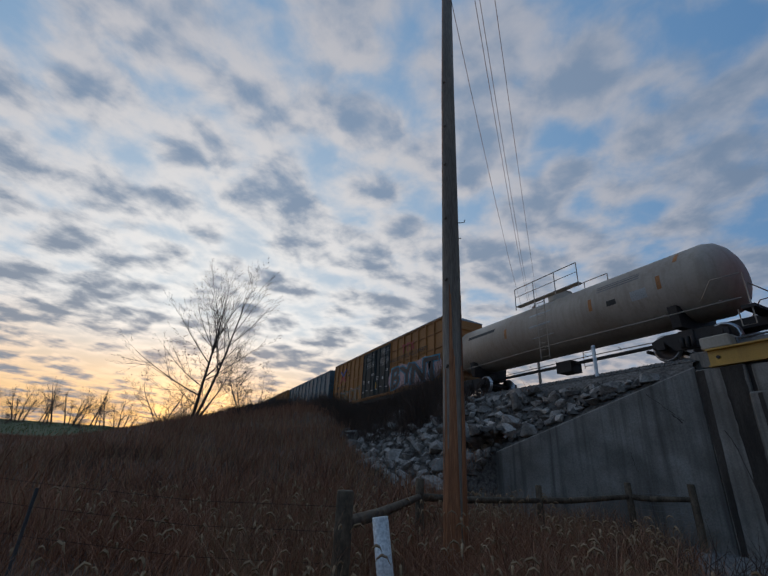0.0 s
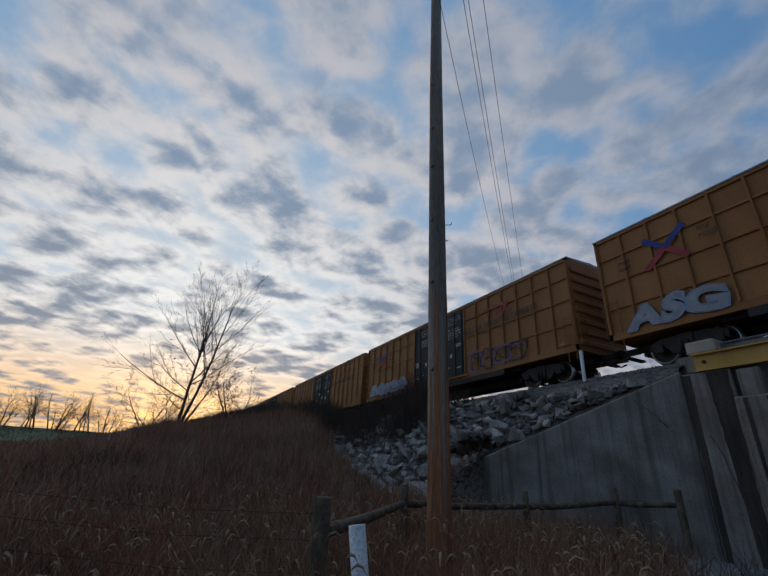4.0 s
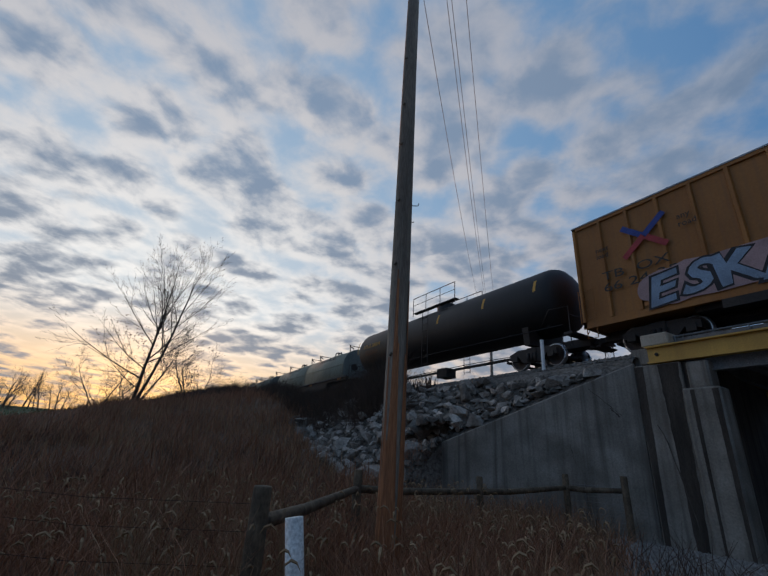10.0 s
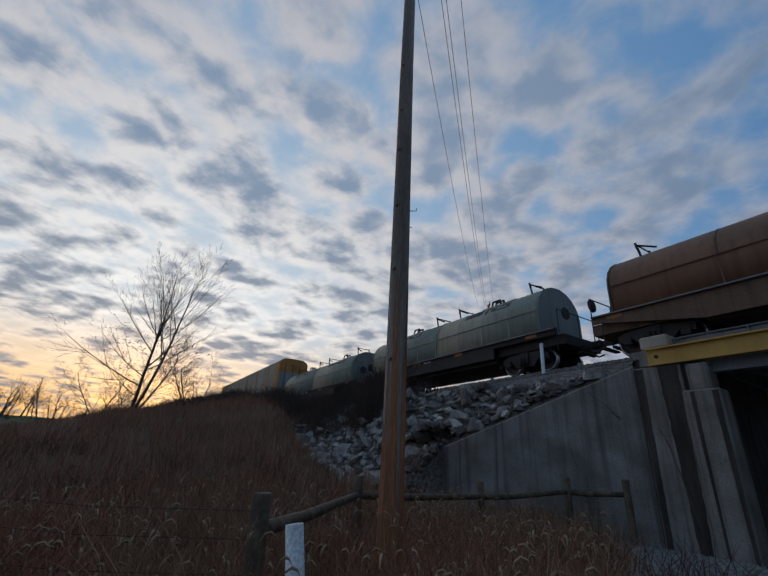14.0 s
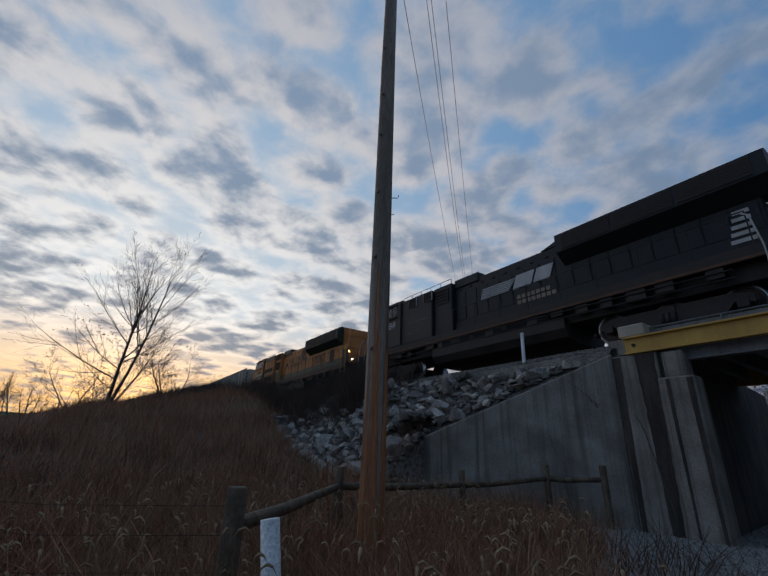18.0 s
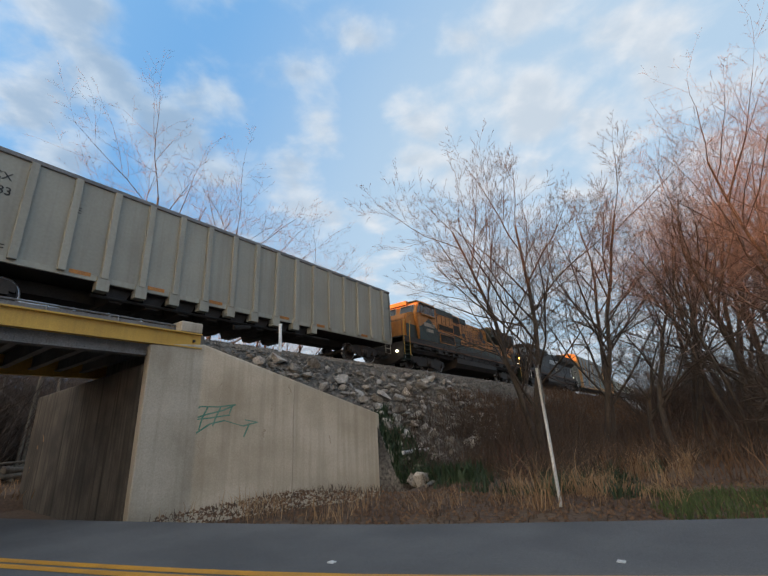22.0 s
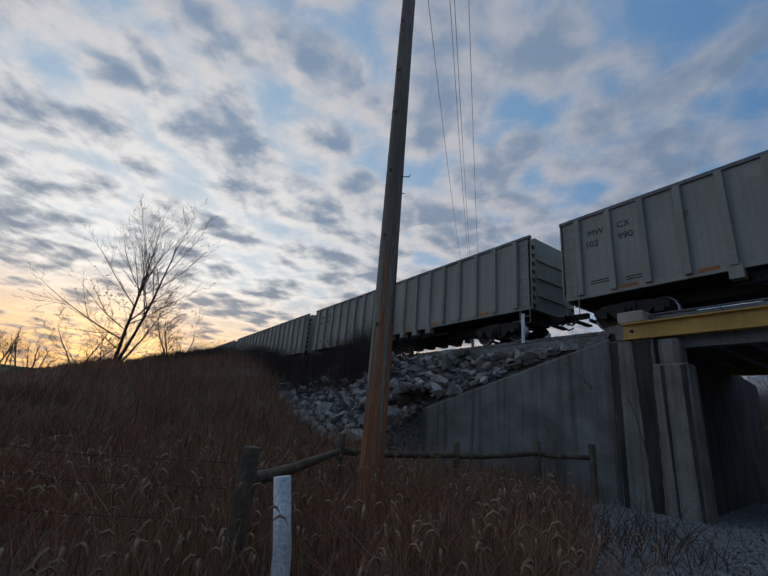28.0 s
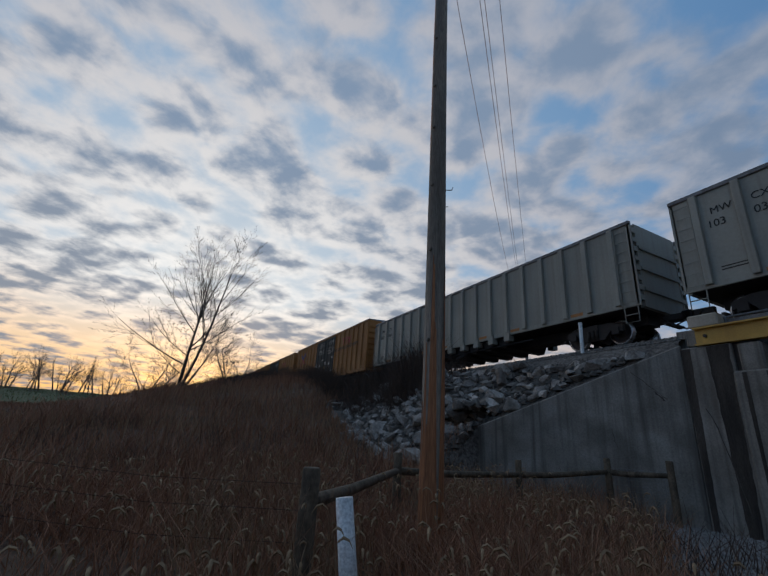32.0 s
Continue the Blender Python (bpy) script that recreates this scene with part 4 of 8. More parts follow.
# ---- train: box cars ----
def boxcar(L=19.2, paint="box_yellow", top=5.2, grid=True, doors=True, label="", number="", sign=0, tags=()):
    car = empty("boxcar", label, "boxcar", "freight train")
    P = M[paint]
    H = 1.55
    bm = box(bmesh.new(), -L + 0.12, -0.12, -H + 0.06, H - 0.06, 1.05, top - 0.12)
    part("body", bm, P, car)
    part("underframe", box(box(bmesh.new(), -L + 0.3, -0.3, -0.35, 0.35, 0.72, 1.05), -L + 3.4, -3.4, -1.2, 1.2, 0.86, 1.04), M["steel_dark"], car)
    for s in (-1, 1):
        y0, y1 = sorted((s * (H - 0.055), s * (H + 0.0)))
        part("side_sill", box(bmesh.new(), -L, 0, y0, y1, 0.98, 1.22), P, car)
        part("fish_belly", box(bmesh.new(), -L + 4.2, -4.2, y0, y1, 0.72, 0.976), M["steel_dark"], car)
        part("top_chord", box(bmesh.new(), -L, 0, y0, y1, top - 0.22, top - 0.06), P, car)
        dw = 2.55 if doors else 0.0
        c = -L / 2
        n = 7 if L > 18 else 11
        spans = ((-L, c - dw), (c + dw, 0)) if doors else ((-L, 0),)
        for a, b in spans:
            for k in range(n + 1):
                x = a + 0.06 + (b - a - 0.12) * k / n
                wd = 0.05 if grid else 0.075
                bm = prism(bmesh.new(), [(x - wd, y0 if s > 0 else y1), (x + wd, y0 if s > 0 else y1), (x + wd * 0.6, s * (H + 0.03)), (x - wd * 0.6, s * (H + 0.03))], 1.22, top - 0.2, "z")
                part("rib", finish(bm), P, car)
            if grid:
                for z in (2.15, 3.2, 4.2):
                    part("rail_rib", box(bmesh.new(), a + 0.1, b - 0.1, y0, y1 + (0.012 if s > 0 else 0) - (0 if s > 0 else 0), z - 0.03, z + 0.03), P, car)
        if doors:
            for j, (a, b) in enumerate(((c - dw, c - 0.03), (c + 0.03, c + dw))):
                bm = box(bmesh.new(), a, b, *sorted((s * (H - 0.05), s * (H + 0.02))), 1.2, top - 0.28, 0, 0.015)
                d = part("door", bm, M["door_green"], car, "dark green sliding plug door")
                for x in (a + 0.12, a + 0.75, b - 0.75, b - 0.12):
                    bm = bmesh.new()
                    tube(bm, [(x, s * (H + 0.05), 1.25), (x, s * (H + 0.05), top - 0.3)], 0.028, 6)
                    part("lock_rod", bm, M["door_green"], d)
                bm = bmesh.new()
                for z in (1.5, 2.1, 2.75, 3.5, 4.3):
                    box(bm, a + 0.05, b - 0.05, *sorted((s * (H + 0.015), s * (H + 0.04))), z - 0.035, z + 0.035)
                part("door_rib", bm, M["door_green"], d)
                if s < 0:
                    rows = [(a + 0.2, a + 0.6, 2.6 - 0.12 * q, 2.65 - 0.12 * q) for q in range(3)] + [(b - 0.65, b - 0.2, 2.95 - 0.1 * q, 3.0 - 0.1 * q) for q in range(2)]
                    rows += [(a + 1.3, a + 1.5, 2.3, 2.5), (a + 0.95, a + 1.25, 1.72, 1.78), (b - 0.6, b - 0.25, 1.62, 1.68), (a + 0.2, a + 0.55, 1.62, 1.68)]
                    if j == 0:
                        note = "CLOSE THIS DOOR\nBEFORE CLOSING\n  MAIN DOOR\n\nCIERRE ESTA PUERTA\n ANTES DE CERRAR\nLA PUERTA PRINCIPAL"
                    else:
                        note = "  CLOSE AND LOCK\nBOTH DOORS BEFORE\n   MOVING CAR\n\n CIERRE Y PONGA\nEL SEGURO EN AMBAS\n PUERTAS ANTES DE\n MOVER EL CARRO"
                    words(d, note, a + 0.78, 4.55, 0.165, M["letter_white"], -H - 0.042, "door_notice", "white stencilled notice")
                    bars(d, rows, M["letter_white"], -H - 0.045, "door_marking", "white stencilled markings")
            if s < 0:
                bars(car, [(c + 0.15, c + 0.3, 1.7, 2.2)], M["letter_yellow"], -H - 0.05, "door_plate", "yellow plate")
            part("door_track", box(bmesh.new(), c - dw - 0.3, c + dw + 0.3, *sorted((s * H, s * (H + 0.09))), 1.08, 1.17), P, car)
    bm = bmesh.new()
    prism(bm, [(-H - 0.02, top - 0.1), (-H - 0.02, top - 0.05), (0, top + 0.05), (H + 0.02, top - 0.05), (H + 0.02, top - 0.1)], -L - 0.02, 0.02, "x")
    for k in range(14):
        x = -L * (k + 0.5) / 14
        box(bm, x - 0.03, x + 0.03, -H + 0.12, H - 0.12, top - 0.03, top + 0.055)
    part("roof", finish(bm), M["roof_grey"], car, "galvanised roof")
    for x, d in ((0, 1), (-L, -1)):
        bm = box(bmesh.new(), *sorted((x, x - d * 0.13)), -H, H, 1.0, top - 0.1)
        for k in range(8):
            z = 1.35 + k * 0.46
            prism(bm, [(x - d * 0.01, z - 0.15), (x + d * 0.075, z - 0.07), (x + d * 0.075, z + 0.07), (x - d * 0.01, z + 0.15)], -H + 0.12, H - 0.12, "y")
        part("end_wall", finish(bm), P, car)
        bm = bmesh.new()
        ladder(bm, x - d * 0.12, x - d * 0.55, -H - 0.05, 1.3, 2.4, 4)
        ladder(bm, -H + 0.1, -H + 0.5, x + d * 0.12, 1.3, 2.4, 4, axis="y")
        tube(bm, [(x - d * 0.12, -H, 1.0), (x - d * 0.12, -H, 0.6), (x - d * 0.5, -H, 0.6), (x - d * 0.5, -H, 1.0)], 0.018, 5)
        part("ladder", bm, P, car)
        part("brake_wheel", lathe(bmesh.new(), [(x + d * 0.16, 0.05), (x + d * 0.16, 0.24), (x + d * 0.19, 0.24)], 14, 0, "x", (0, 0.5, 2.6)), M["steel_dark"], car)
        coupler(car, x, d)
    for xc in (-2.3, -L + 2.3):
        truck(car, xc)
    c = -L / 2
    if sign:
        # crossed arrows and slogans on the half behind the doors
        bm = bmesh.new()
        x = -L + 2.55
        for mi, sx in ((0, 1), (1, -1)):
            for q in (-1, 1):
                obox(bm, pose(x + 0.36 * q, -H - 0.036 - 0.002 * mi, 3.75 - 0.30 * q * sx, 0, 40 * sx, 0), 0.95 if mi else 0.8, 0.006, 0.2, mi if q > 0 else 1 - mi)
        part("emblem", bm, [M["spray_red"], M["spray_blue"]], car, "red and blue crossed emblem")
        words(car, "next\nload", x - 1.7, 3.72, 0.26, M["letter_black"], -H - 0.036)
        words(car, "any\nroad", x + 1.05, 3.88, 0.28, M["letter_black"], -H - 0.036)
        bm = bmesh.new()
        x = c + 4.4
        for k, dx in enumerate((0, 0.62)):
            box(bm, x + dx, x + dx + 0.52, -H - 0.04, -H - 0.034, 4.2, 4.32)
            box(bm, x + dx + 0.2, x + dx + 0.32, -H - 0.04, -H - 0.034, 3.72, 4.2)
        for sx in (-1, 1):
            obox(bm, pose(x + 1.5, -H - 0.037 - 0.002 * sx, 4.02, 0, 52 * sx, 0), 0.75, 0.006, 0.12)
        part("emblem", bm, M["spray_red"], car, "faded red emblem")
        words(car, "RAILCAR POOLING EXPERTS", x - 1.9, 3.3, 0.42, M["letter_black"], -H - 0.036)
    if number:
        words(car, number, -L + 0.95, 2.58, 0.44, M["letter_black"], -H - 0.036, width=2.4, label="black stencilled car number")
    for strip in [(-0.9, -0.45, 1.3, 1.42), (-L + 2.2, -L + 2.6, 1.3, 1.42)]:
        bars(car, [strip], M["reflect"], -H - 0.036, "reflector", "yellow reflective strip")
    for g in tags:
        if isinstance(g[0], str):
            tag_letters(car, g[0], c + g[1], c + g[2], *g[3:])
        elif len(g) > 6:
            graffiti(car, c + g[0], c + g[1], g[2], g[3], g[4], g[5], g[6], *g[7:])
        else:
            scribble(car, c + g[0], c + g[1], g[2], g[3], g[4], g[5], -H - 0.04)
    return car


# ---- train: tank cars ----
def tank_car(L, paint, top, r, label, marks):
    car = empty("tank_car", label, "tank car", "freight train")
    zc = top - r
    P = M[paint]
    prof = [(-L + 0.55, 0.02)] + [(-L + 0.55 + 0.75 * (1 - math.cos(a)), r * math.sin(a)) for a in (0.3, 0.6, 0.9, 1.2, math.pi / 2)]
    prof += [(x, r) for x in (-L * 0.6, -L * 0.4)] + [(-0.55 - 0.75 * (1 - math.cos(a)), r * math.sin(a)) for a in (math.pi / 2, 1.2, 0.9, 0.6, 0.3)] + [(-0.55, 0.02)]
    part("tank", lathe(bmesh.new(), prof, 40, 0, "x", (0, 0, zc)), P, car, smooth=False)
    c = -L / 2
    bm = bmesh.new()
    tube(bm, [(c, 0, zc + r - 0.1), (c, 0, zc + r + 0.32)], 0.55, 18)
    tube(bm, [(c, 0, zc + r + 0.32), (c, 0, zc + r + 0.42)], [0.58, 0.4], 18)
    tube(bm, [(c - 0.3, 0.2, zc + r + 0.4), (c - 0.3, 0.2, zc + r + 0.55)], 0.08, 8)
    part("manway", bm, P, car, "domed manway")
    bm = bmesh.new()
    z0 = zc + r + 0.05
    for s in (-1, 1):
        box(bm, c - 1.9, c + 1.9, *sorted((s * 0.75, s * 1.05)), z0 - 0.02, z0 + 0.02)
        for x in (c - 1.9, c - 0.65, c + 0.65, c + 1.9):
            tube(bm, [(x, s * 1.05, z0 - 0.2), (x, s * 1.05, z0 + 0.95)], 0.022, 6)
        tube(bm, [(c - 1.9, s * 1.05, z0 + 0.35), (c - 1.9, s * 1.05, z0 + 0.95), (c + 1.9, s * 1.05, z0 + 0.95), (c + 1.9, s * 1.05, z0 + 0.35)], 0.022, 6)
        tube(bm, [(c - 1.9, s * 1.05, z0 + 0.5), (c + 1.9, s * 1.05, z0 + 0.5)], 0.016, 5)
        ladder(bm, c - 0.25, c + 0.25, s * (r + 0.1), 1.0, zc + r - 0.4, 9)
    part("platform_railing", bm, P if paint != "tank_black" else M["steel_dark"], car)
    for s in (-1, 1):
        bm = bmesh.new()
        tube(bm, [(-L + 0.3, s * (r + 0.06), 1.35), (-L * 0.55, s * (r + 0.09), 1.45), (-L * 0.45, s * (r + 0.09), 1.45), (-0.3, s * (r + 0.06), 1.35)], 0.02, 6)
        for k in range(9):
            x = -L * (k + 0.5) / 9
            tube(bm, [(x, s * (r + 0.08), 1.42), (x, s * (r - 0.15), 1.5)], 0.014, 5)
        part("side_rail", bm, P if paint != "tank_black" else M["steel_dark"], car)
    bm = bmesh.new()
    for x, d in ((0, 1), (-L, -1)):
        xs_ = sorted((x, x - d * 3.2))
        box(bm, *xs_, -0.32, 0.32, 0.72, 1.05)
        box(bm, *sorted((x, x - d * 0.35)), -1.45, 1.45, 0.98, 1.08)
        prism(bm, [(-1.1, 1.0), (1.1, 1.0), (1.2, 1.75), (-1.2, 1.75)], x - d * 2.5, x - d * 2.2, "x")
    box(bm, -L + 3, -3, -0.08, 0.08, 0.78, 0.88)
    box(bm, c - 0.4, c + 0.4, -0.35, 0.35, 0.45, 0.95)
    part("underframe", finish(bm), M["steel_dark"], car)
    for x, d in ((0, 1), (-L, -1)):
        bm = bmesh.new()
        for s in (-1, 1):
            tube(bm, [(x - d * 0.1, s * 1.4, 1.08), (x - d * 0.1, s * 1.4, 2.1), (x - d * 0.9, s * 1.5, 2.1), (x - d * 1.3, s * 1.5, 1.5)], 0.022, 6)
            tube(bm, [(x - d * 0.1, s * 1.4, 1.0), (x - d * 0.1, s * 1.4, 0.5), (x - d * 0.45, s * 1.4, 0.5), (x - d * 0.45, s * 1.4, 1.0)], 0.02, 5)
        tube(bm, [(x - d * 0.05, -1.4, 1.75), (x - d * 0.05, 1.4, 1.75)], 0.02, 6)
        part("end_railing", bm, P if paint != "tank_black" else M["steel_dark"], car)
        coupler(car, x, d)
    for xc in (-2.1, -L + 2.1):
        truck(car, xc)
    marks(car, L, zc, r)
    return car


def on_tank(car, x0, x1, a0, a1, zc, r, mat, name="marking", label=""):
    """A painted patch that follows the round of a tank, between two angles below the top."""
    bm = bmesh.new()
    rows = [[bm.verts.new((x, -(r + 0.006) * math.sin(radians(a)), zc + (r + 0.006) * math.cos(radians(a)))) for x in (x0, x1)] for a in np.linspace(a0, a1, 5)]
    for p, q in zip(rows, rows[1:]):
        bm.faces.new((p[0], p[1], q[1], q[0]))
    part(name, finish(bm), mat, car, label)


def white_marks(car, L, zc, r):
    for x in (-2.6, -L + 5.2, -L / 2 + 2.4):
        on_tank(car, x, x + 0.16, 78, 100, zc, r, M["reflect"], "reflector", "orange reflective stripe")
    on_tank(car, -2.0, -1.85, 40, 62, zc, r, M["reflect"], "reflector", "orange reflective stripe")
    on_tank(car, -L + 2.2, -L + 4.4, 66, 74, zc, r, M["letter_black"], "marking", "black stencilled marking")
    on_tank(car, -4.6, -4.2, 92, 101, zc, r, M["letter_black"], "placard")
    on_tank(car, -3.6, -3.0, 90, 106, zc, r, M["letter_white"], "placard", "white diamond placard")
    for k in range(3):
        on_tank(car, -5.0, -3.2, 58 + 5 * k, 60 + 5 * k, zc, r, M["steel_grey"], "marking")
    on_tank(car, -L / 2 - 0.9, -L / 2 + 0.4, 20, 118, zc, r, M["letter_white"], "band", "paler painted band")


def black_marks(car, L, zc, r):
    for x in (-1.6, -4.6, -8.0, -11.0):
        on_tank(car, x, x + 0.14, 62, 84, zc, r, M["letter_yellow"], "reflector", "yellow reflective stripe")
    on_tank(car, -L + 0.95, -L + 1.05, 62, 98, zc, r, M["letter_yellow"], "reflector", "yellow reflective stripe")
    words(car, "UTLX 680644", -L + 1.9, zc + 0.02, 0.36, M["letter_yellow"], -r - 0.03)
    for k in range(3):
        on_tank(car, -L + 2.0, -L + 3.6, 96 + 4 * k, 98 + 4 * k, zc, r, M["rust"], "marking")


# ---- train: coil cars ----
def hood_outline(w, z0, zs, top):
    pts = [(-w, z0), (-w, zs)]
    for k in range(1, 12):
        a = math.pi * k / 12
        pts.append((-w * math.cos(a), zs + (top - zs) * math.sin(a)))
    return pts + [(w, zs), (w, z0)]


def on_hood(hd, spans, a0, a1, name):
    """Black paint that follows a hood's round between two angles below its top."""
    bm = bmesh.new()
    for x0, x1 in spans:
        rows = [[bm.verts.new((x, -1.426 * math.sin(radians(a)), 2.45 + 1.276 * math.cos(radians(a)))) for x in (x0, x1)] for a in np.linspace(a0, a1, 4)]
        for p, q in zip(rows, rows[1:]):
            bm.faces.new((p[0], p[1], q[1], q[0]))
    part(name, finish(bm), M["letter_black"], hd, "black painted emblem")


def coil_car(L, paint, end_paint, label, belly=False, mark=True, tag=None):
    car = empty("coil_car", label, "coil car", "freight train")
    P = M[paint]
    F = M["coil_brown"] if belly else M["steel_dark"]
    hoods = ((-L + 0.9, -L / 2 - 0.06), (-L / 2 + 0.06, -0.9)) if not belly else ((-L + 0.9, -0.9),)
    for a, b in hoods:
        bm = prism(bmesh.new(), hood_outline(1.42, 1.5, 2.45, 3.72), a, b, "x")
        for f in bm.faces:
            f.smooth = abs(f.normal.x) < 0.5 and len(f.verts) == 4
        hd = part("hood", finish(bm), [P], car, "")
        for x in (a, b - 0.04):
            part("hood_end", finish(prism(bmesh.new(), hood_outline(1.44, 1.5, 2.45, 3.74), x - 0.02, x + 0.05, "x")), M[end_paint] if (x > -2 or a < -L + 2 and x == a) else P, hd)
        for k in (1, 2, 3):
            x = a + (b - a) * k / 4
            part("seam", prism(bmesh.new(), hood_outline(1.433, 1.5, 2.45, 3.733), x - 0.025, x + 0.025, "x"), P, hd)
        bm = box(bmesh.new(), a + 0.1, b - 0.1, -1.46, -1.40, 2.42, 2.46)
        part("rim", bm, P, hd)
        m = (a + b) / 2
        bm = bmesh.new()
        tube(bm, [(m - 0.32, 0, 3.69), (m - 0.24, 0, 4.05), (m + 0.24, 0, 4.05), (m + 0.32, 0, 3.69)], 0.06, 6)
        tube(bm, [(m - 0.32, -0.3, 3.67), (m - 0.24, -0.25, 4.03), (m + 0.24, -0.25, 4.03), (m + 0.32, -0.3, 3.67)], 0.05, 6)
        part("lifting_eye", bm, M["steel_dark"], hd)
        part("walk_strip", box(bmesh.new(), m - 0.9, m + 1.3, -0.35, 0.35, 3.71, 3.77), P, hd)
        for x in (a + 0.9, b - 0.9):
            bm = bmesh.new()
            tube(bm, [(x, -0.5, 3.6), (x - 0.12, -0.5, 4.22)], 0.045, 6)
            tube(bm, [(x - 0.10, -0.5, 4.12), (x + 0.55, -0.5, 3.79)], 0.035, 6)
            tube(bm, [(x, 0.5, 3.6), (x - 0.12, 0.5, 4.22)], 0.045, 6)
            tube(bm, [(x - 0.12, -0.5, 4.17), (x - 0.12, 0.5, 4.17)], 0.03, 6)
            part("bracket", bm, M["steel_dark"], hd)
        if mark:
            for q in range(6):
                on_hood(hd, [(m - 1.5 + 0.04 * q, m + 0.1 - 0.06 * q)], 36 + 4.2 * q, 38.6 + 4.2 * q, "emblem_stripe")
            on_hood(hd, [(m + 0.05, m + 0.25), (m + 0.62, m + 0.8)], 36, 61, "emblem")
            on_hood(hd, [(m + 0.25, m + 0.45)], 38, 49, "emblem")
            on_hood(hd, [(m + 0.42, m + 0.62)], 47, 59, "emblem")
            on_hood(hd, [(m + 0.9, m + 1.65)], 36, 41, "emblem")
            on_hood(hd, [(m + 0.9, m + 1.1)], 40, 49, "emblem")
            on_hood(hd, [(m + 0.9, m + 1.6)], 46.5, 51, "emblem")
            on_hood(hd, [(m + 1.4, m + 1.6)], 50, 58, "emblem")
            on_hood(hd, [(m + 0.85, m + 1.6)], 56.5, 61, "emblem")
        if tag and a < -L / 2:
            tag_letters(hd, "BUSEKPBS", a + 0.2, b - 0.2, 1.55, 2.4, ("cream", "cream"), "red", 21, -1.45)
    for s in (-1, 1):
        y = sorted((s * 1.38, s * 1.5))
        bm = box(bmesh.new(), -L + 0.15, -0.15, *y, 1.2, 1.46)
        if belly:
            prism(bm, [(-L + 0.4, 1.2), (-L + 3.6, 0.62), (-3.6, 0.62), (-0.4, 1.2)], *y, "y")
        else:
            box(bm, -L + 3.4, -3.4, *y, 0.75, 1.2)
        part("side_sill", finish(bm), F, car)
        part("walkway", box(bmesh.new(), -L + 0.2, -0.2, *sorted((s * 1.5, s * 1.62)), 1.40, 1.45), M["steel_grey"], car)
    part("well", box(bmesh.new(), -L + 3.5, -3.5, -1.2, 1.2, 0.6, 1.3), F, car)
    for x in (-L, -3.4):
        part("end_frame", box(bmesh.new(), x, x + 3.4, -1.2, 1.2, 0.85, 1.25), F, car)
    for x, d in ((0, 1), (-L, -1)):
        bm = bmesh.new()
        for y in (-1.35, 0, 1.35):
            tube(bm, [(x - d * 0.1, y, 1.25), (x - d * 0.1, y, 2.25)], 0.022, 6)
        tube(bm, [(x - d * 0.1, -1.35, 2.25), (x - d * 0.1, 1.35, 2.25)], 0.022, 6)
        tube(bm, [(x - d * 0.15, -1.45, 1.2), (x - d * 0.15, -1.45, 0.55), (x - d * 0.5, -1.45, 0.55), (x - d * 0.5, -1.45, 1.2)], 0.02, 5)
        part("end_railing", bm, M["steel_dark"], car)
        part("brake_wheel", lathe(bmesh.new(), [(x + d * 0.02, 0.05), (x + d * 0.02, 0.26), (x + d * 0.05, 0.26)], 14, 0, "x", (0, -1.0, 2.1)), M["steel_dark"], car)
        coupler(car, x, d)
    for strip in [(x, x + 0.55, 1.26, 1.4) for x in (-1.6, -L + 0.7, -L / 2 - 2, -L / 2 + 1.5)]:
        bars(car, [strip], M["reflect"], -1.51, "reflector", "orange reflective patch")
    if not belly:
        words(car, "NS  169887" if tag else "NW  169640", -L + 2.2, 1.22, 0.3, M["letter_white"], -1.51, width=2.5)
        bars(car, [(-L + 5.6 + 0.9 * q, -L + 6.2 + 0.9 * q, 1.28, 1.36) for q in range(2)], M["letter_white"], -1.51)
    for xc in (-2.0, -L + 2.0):
        truck(car, xc)
    return car


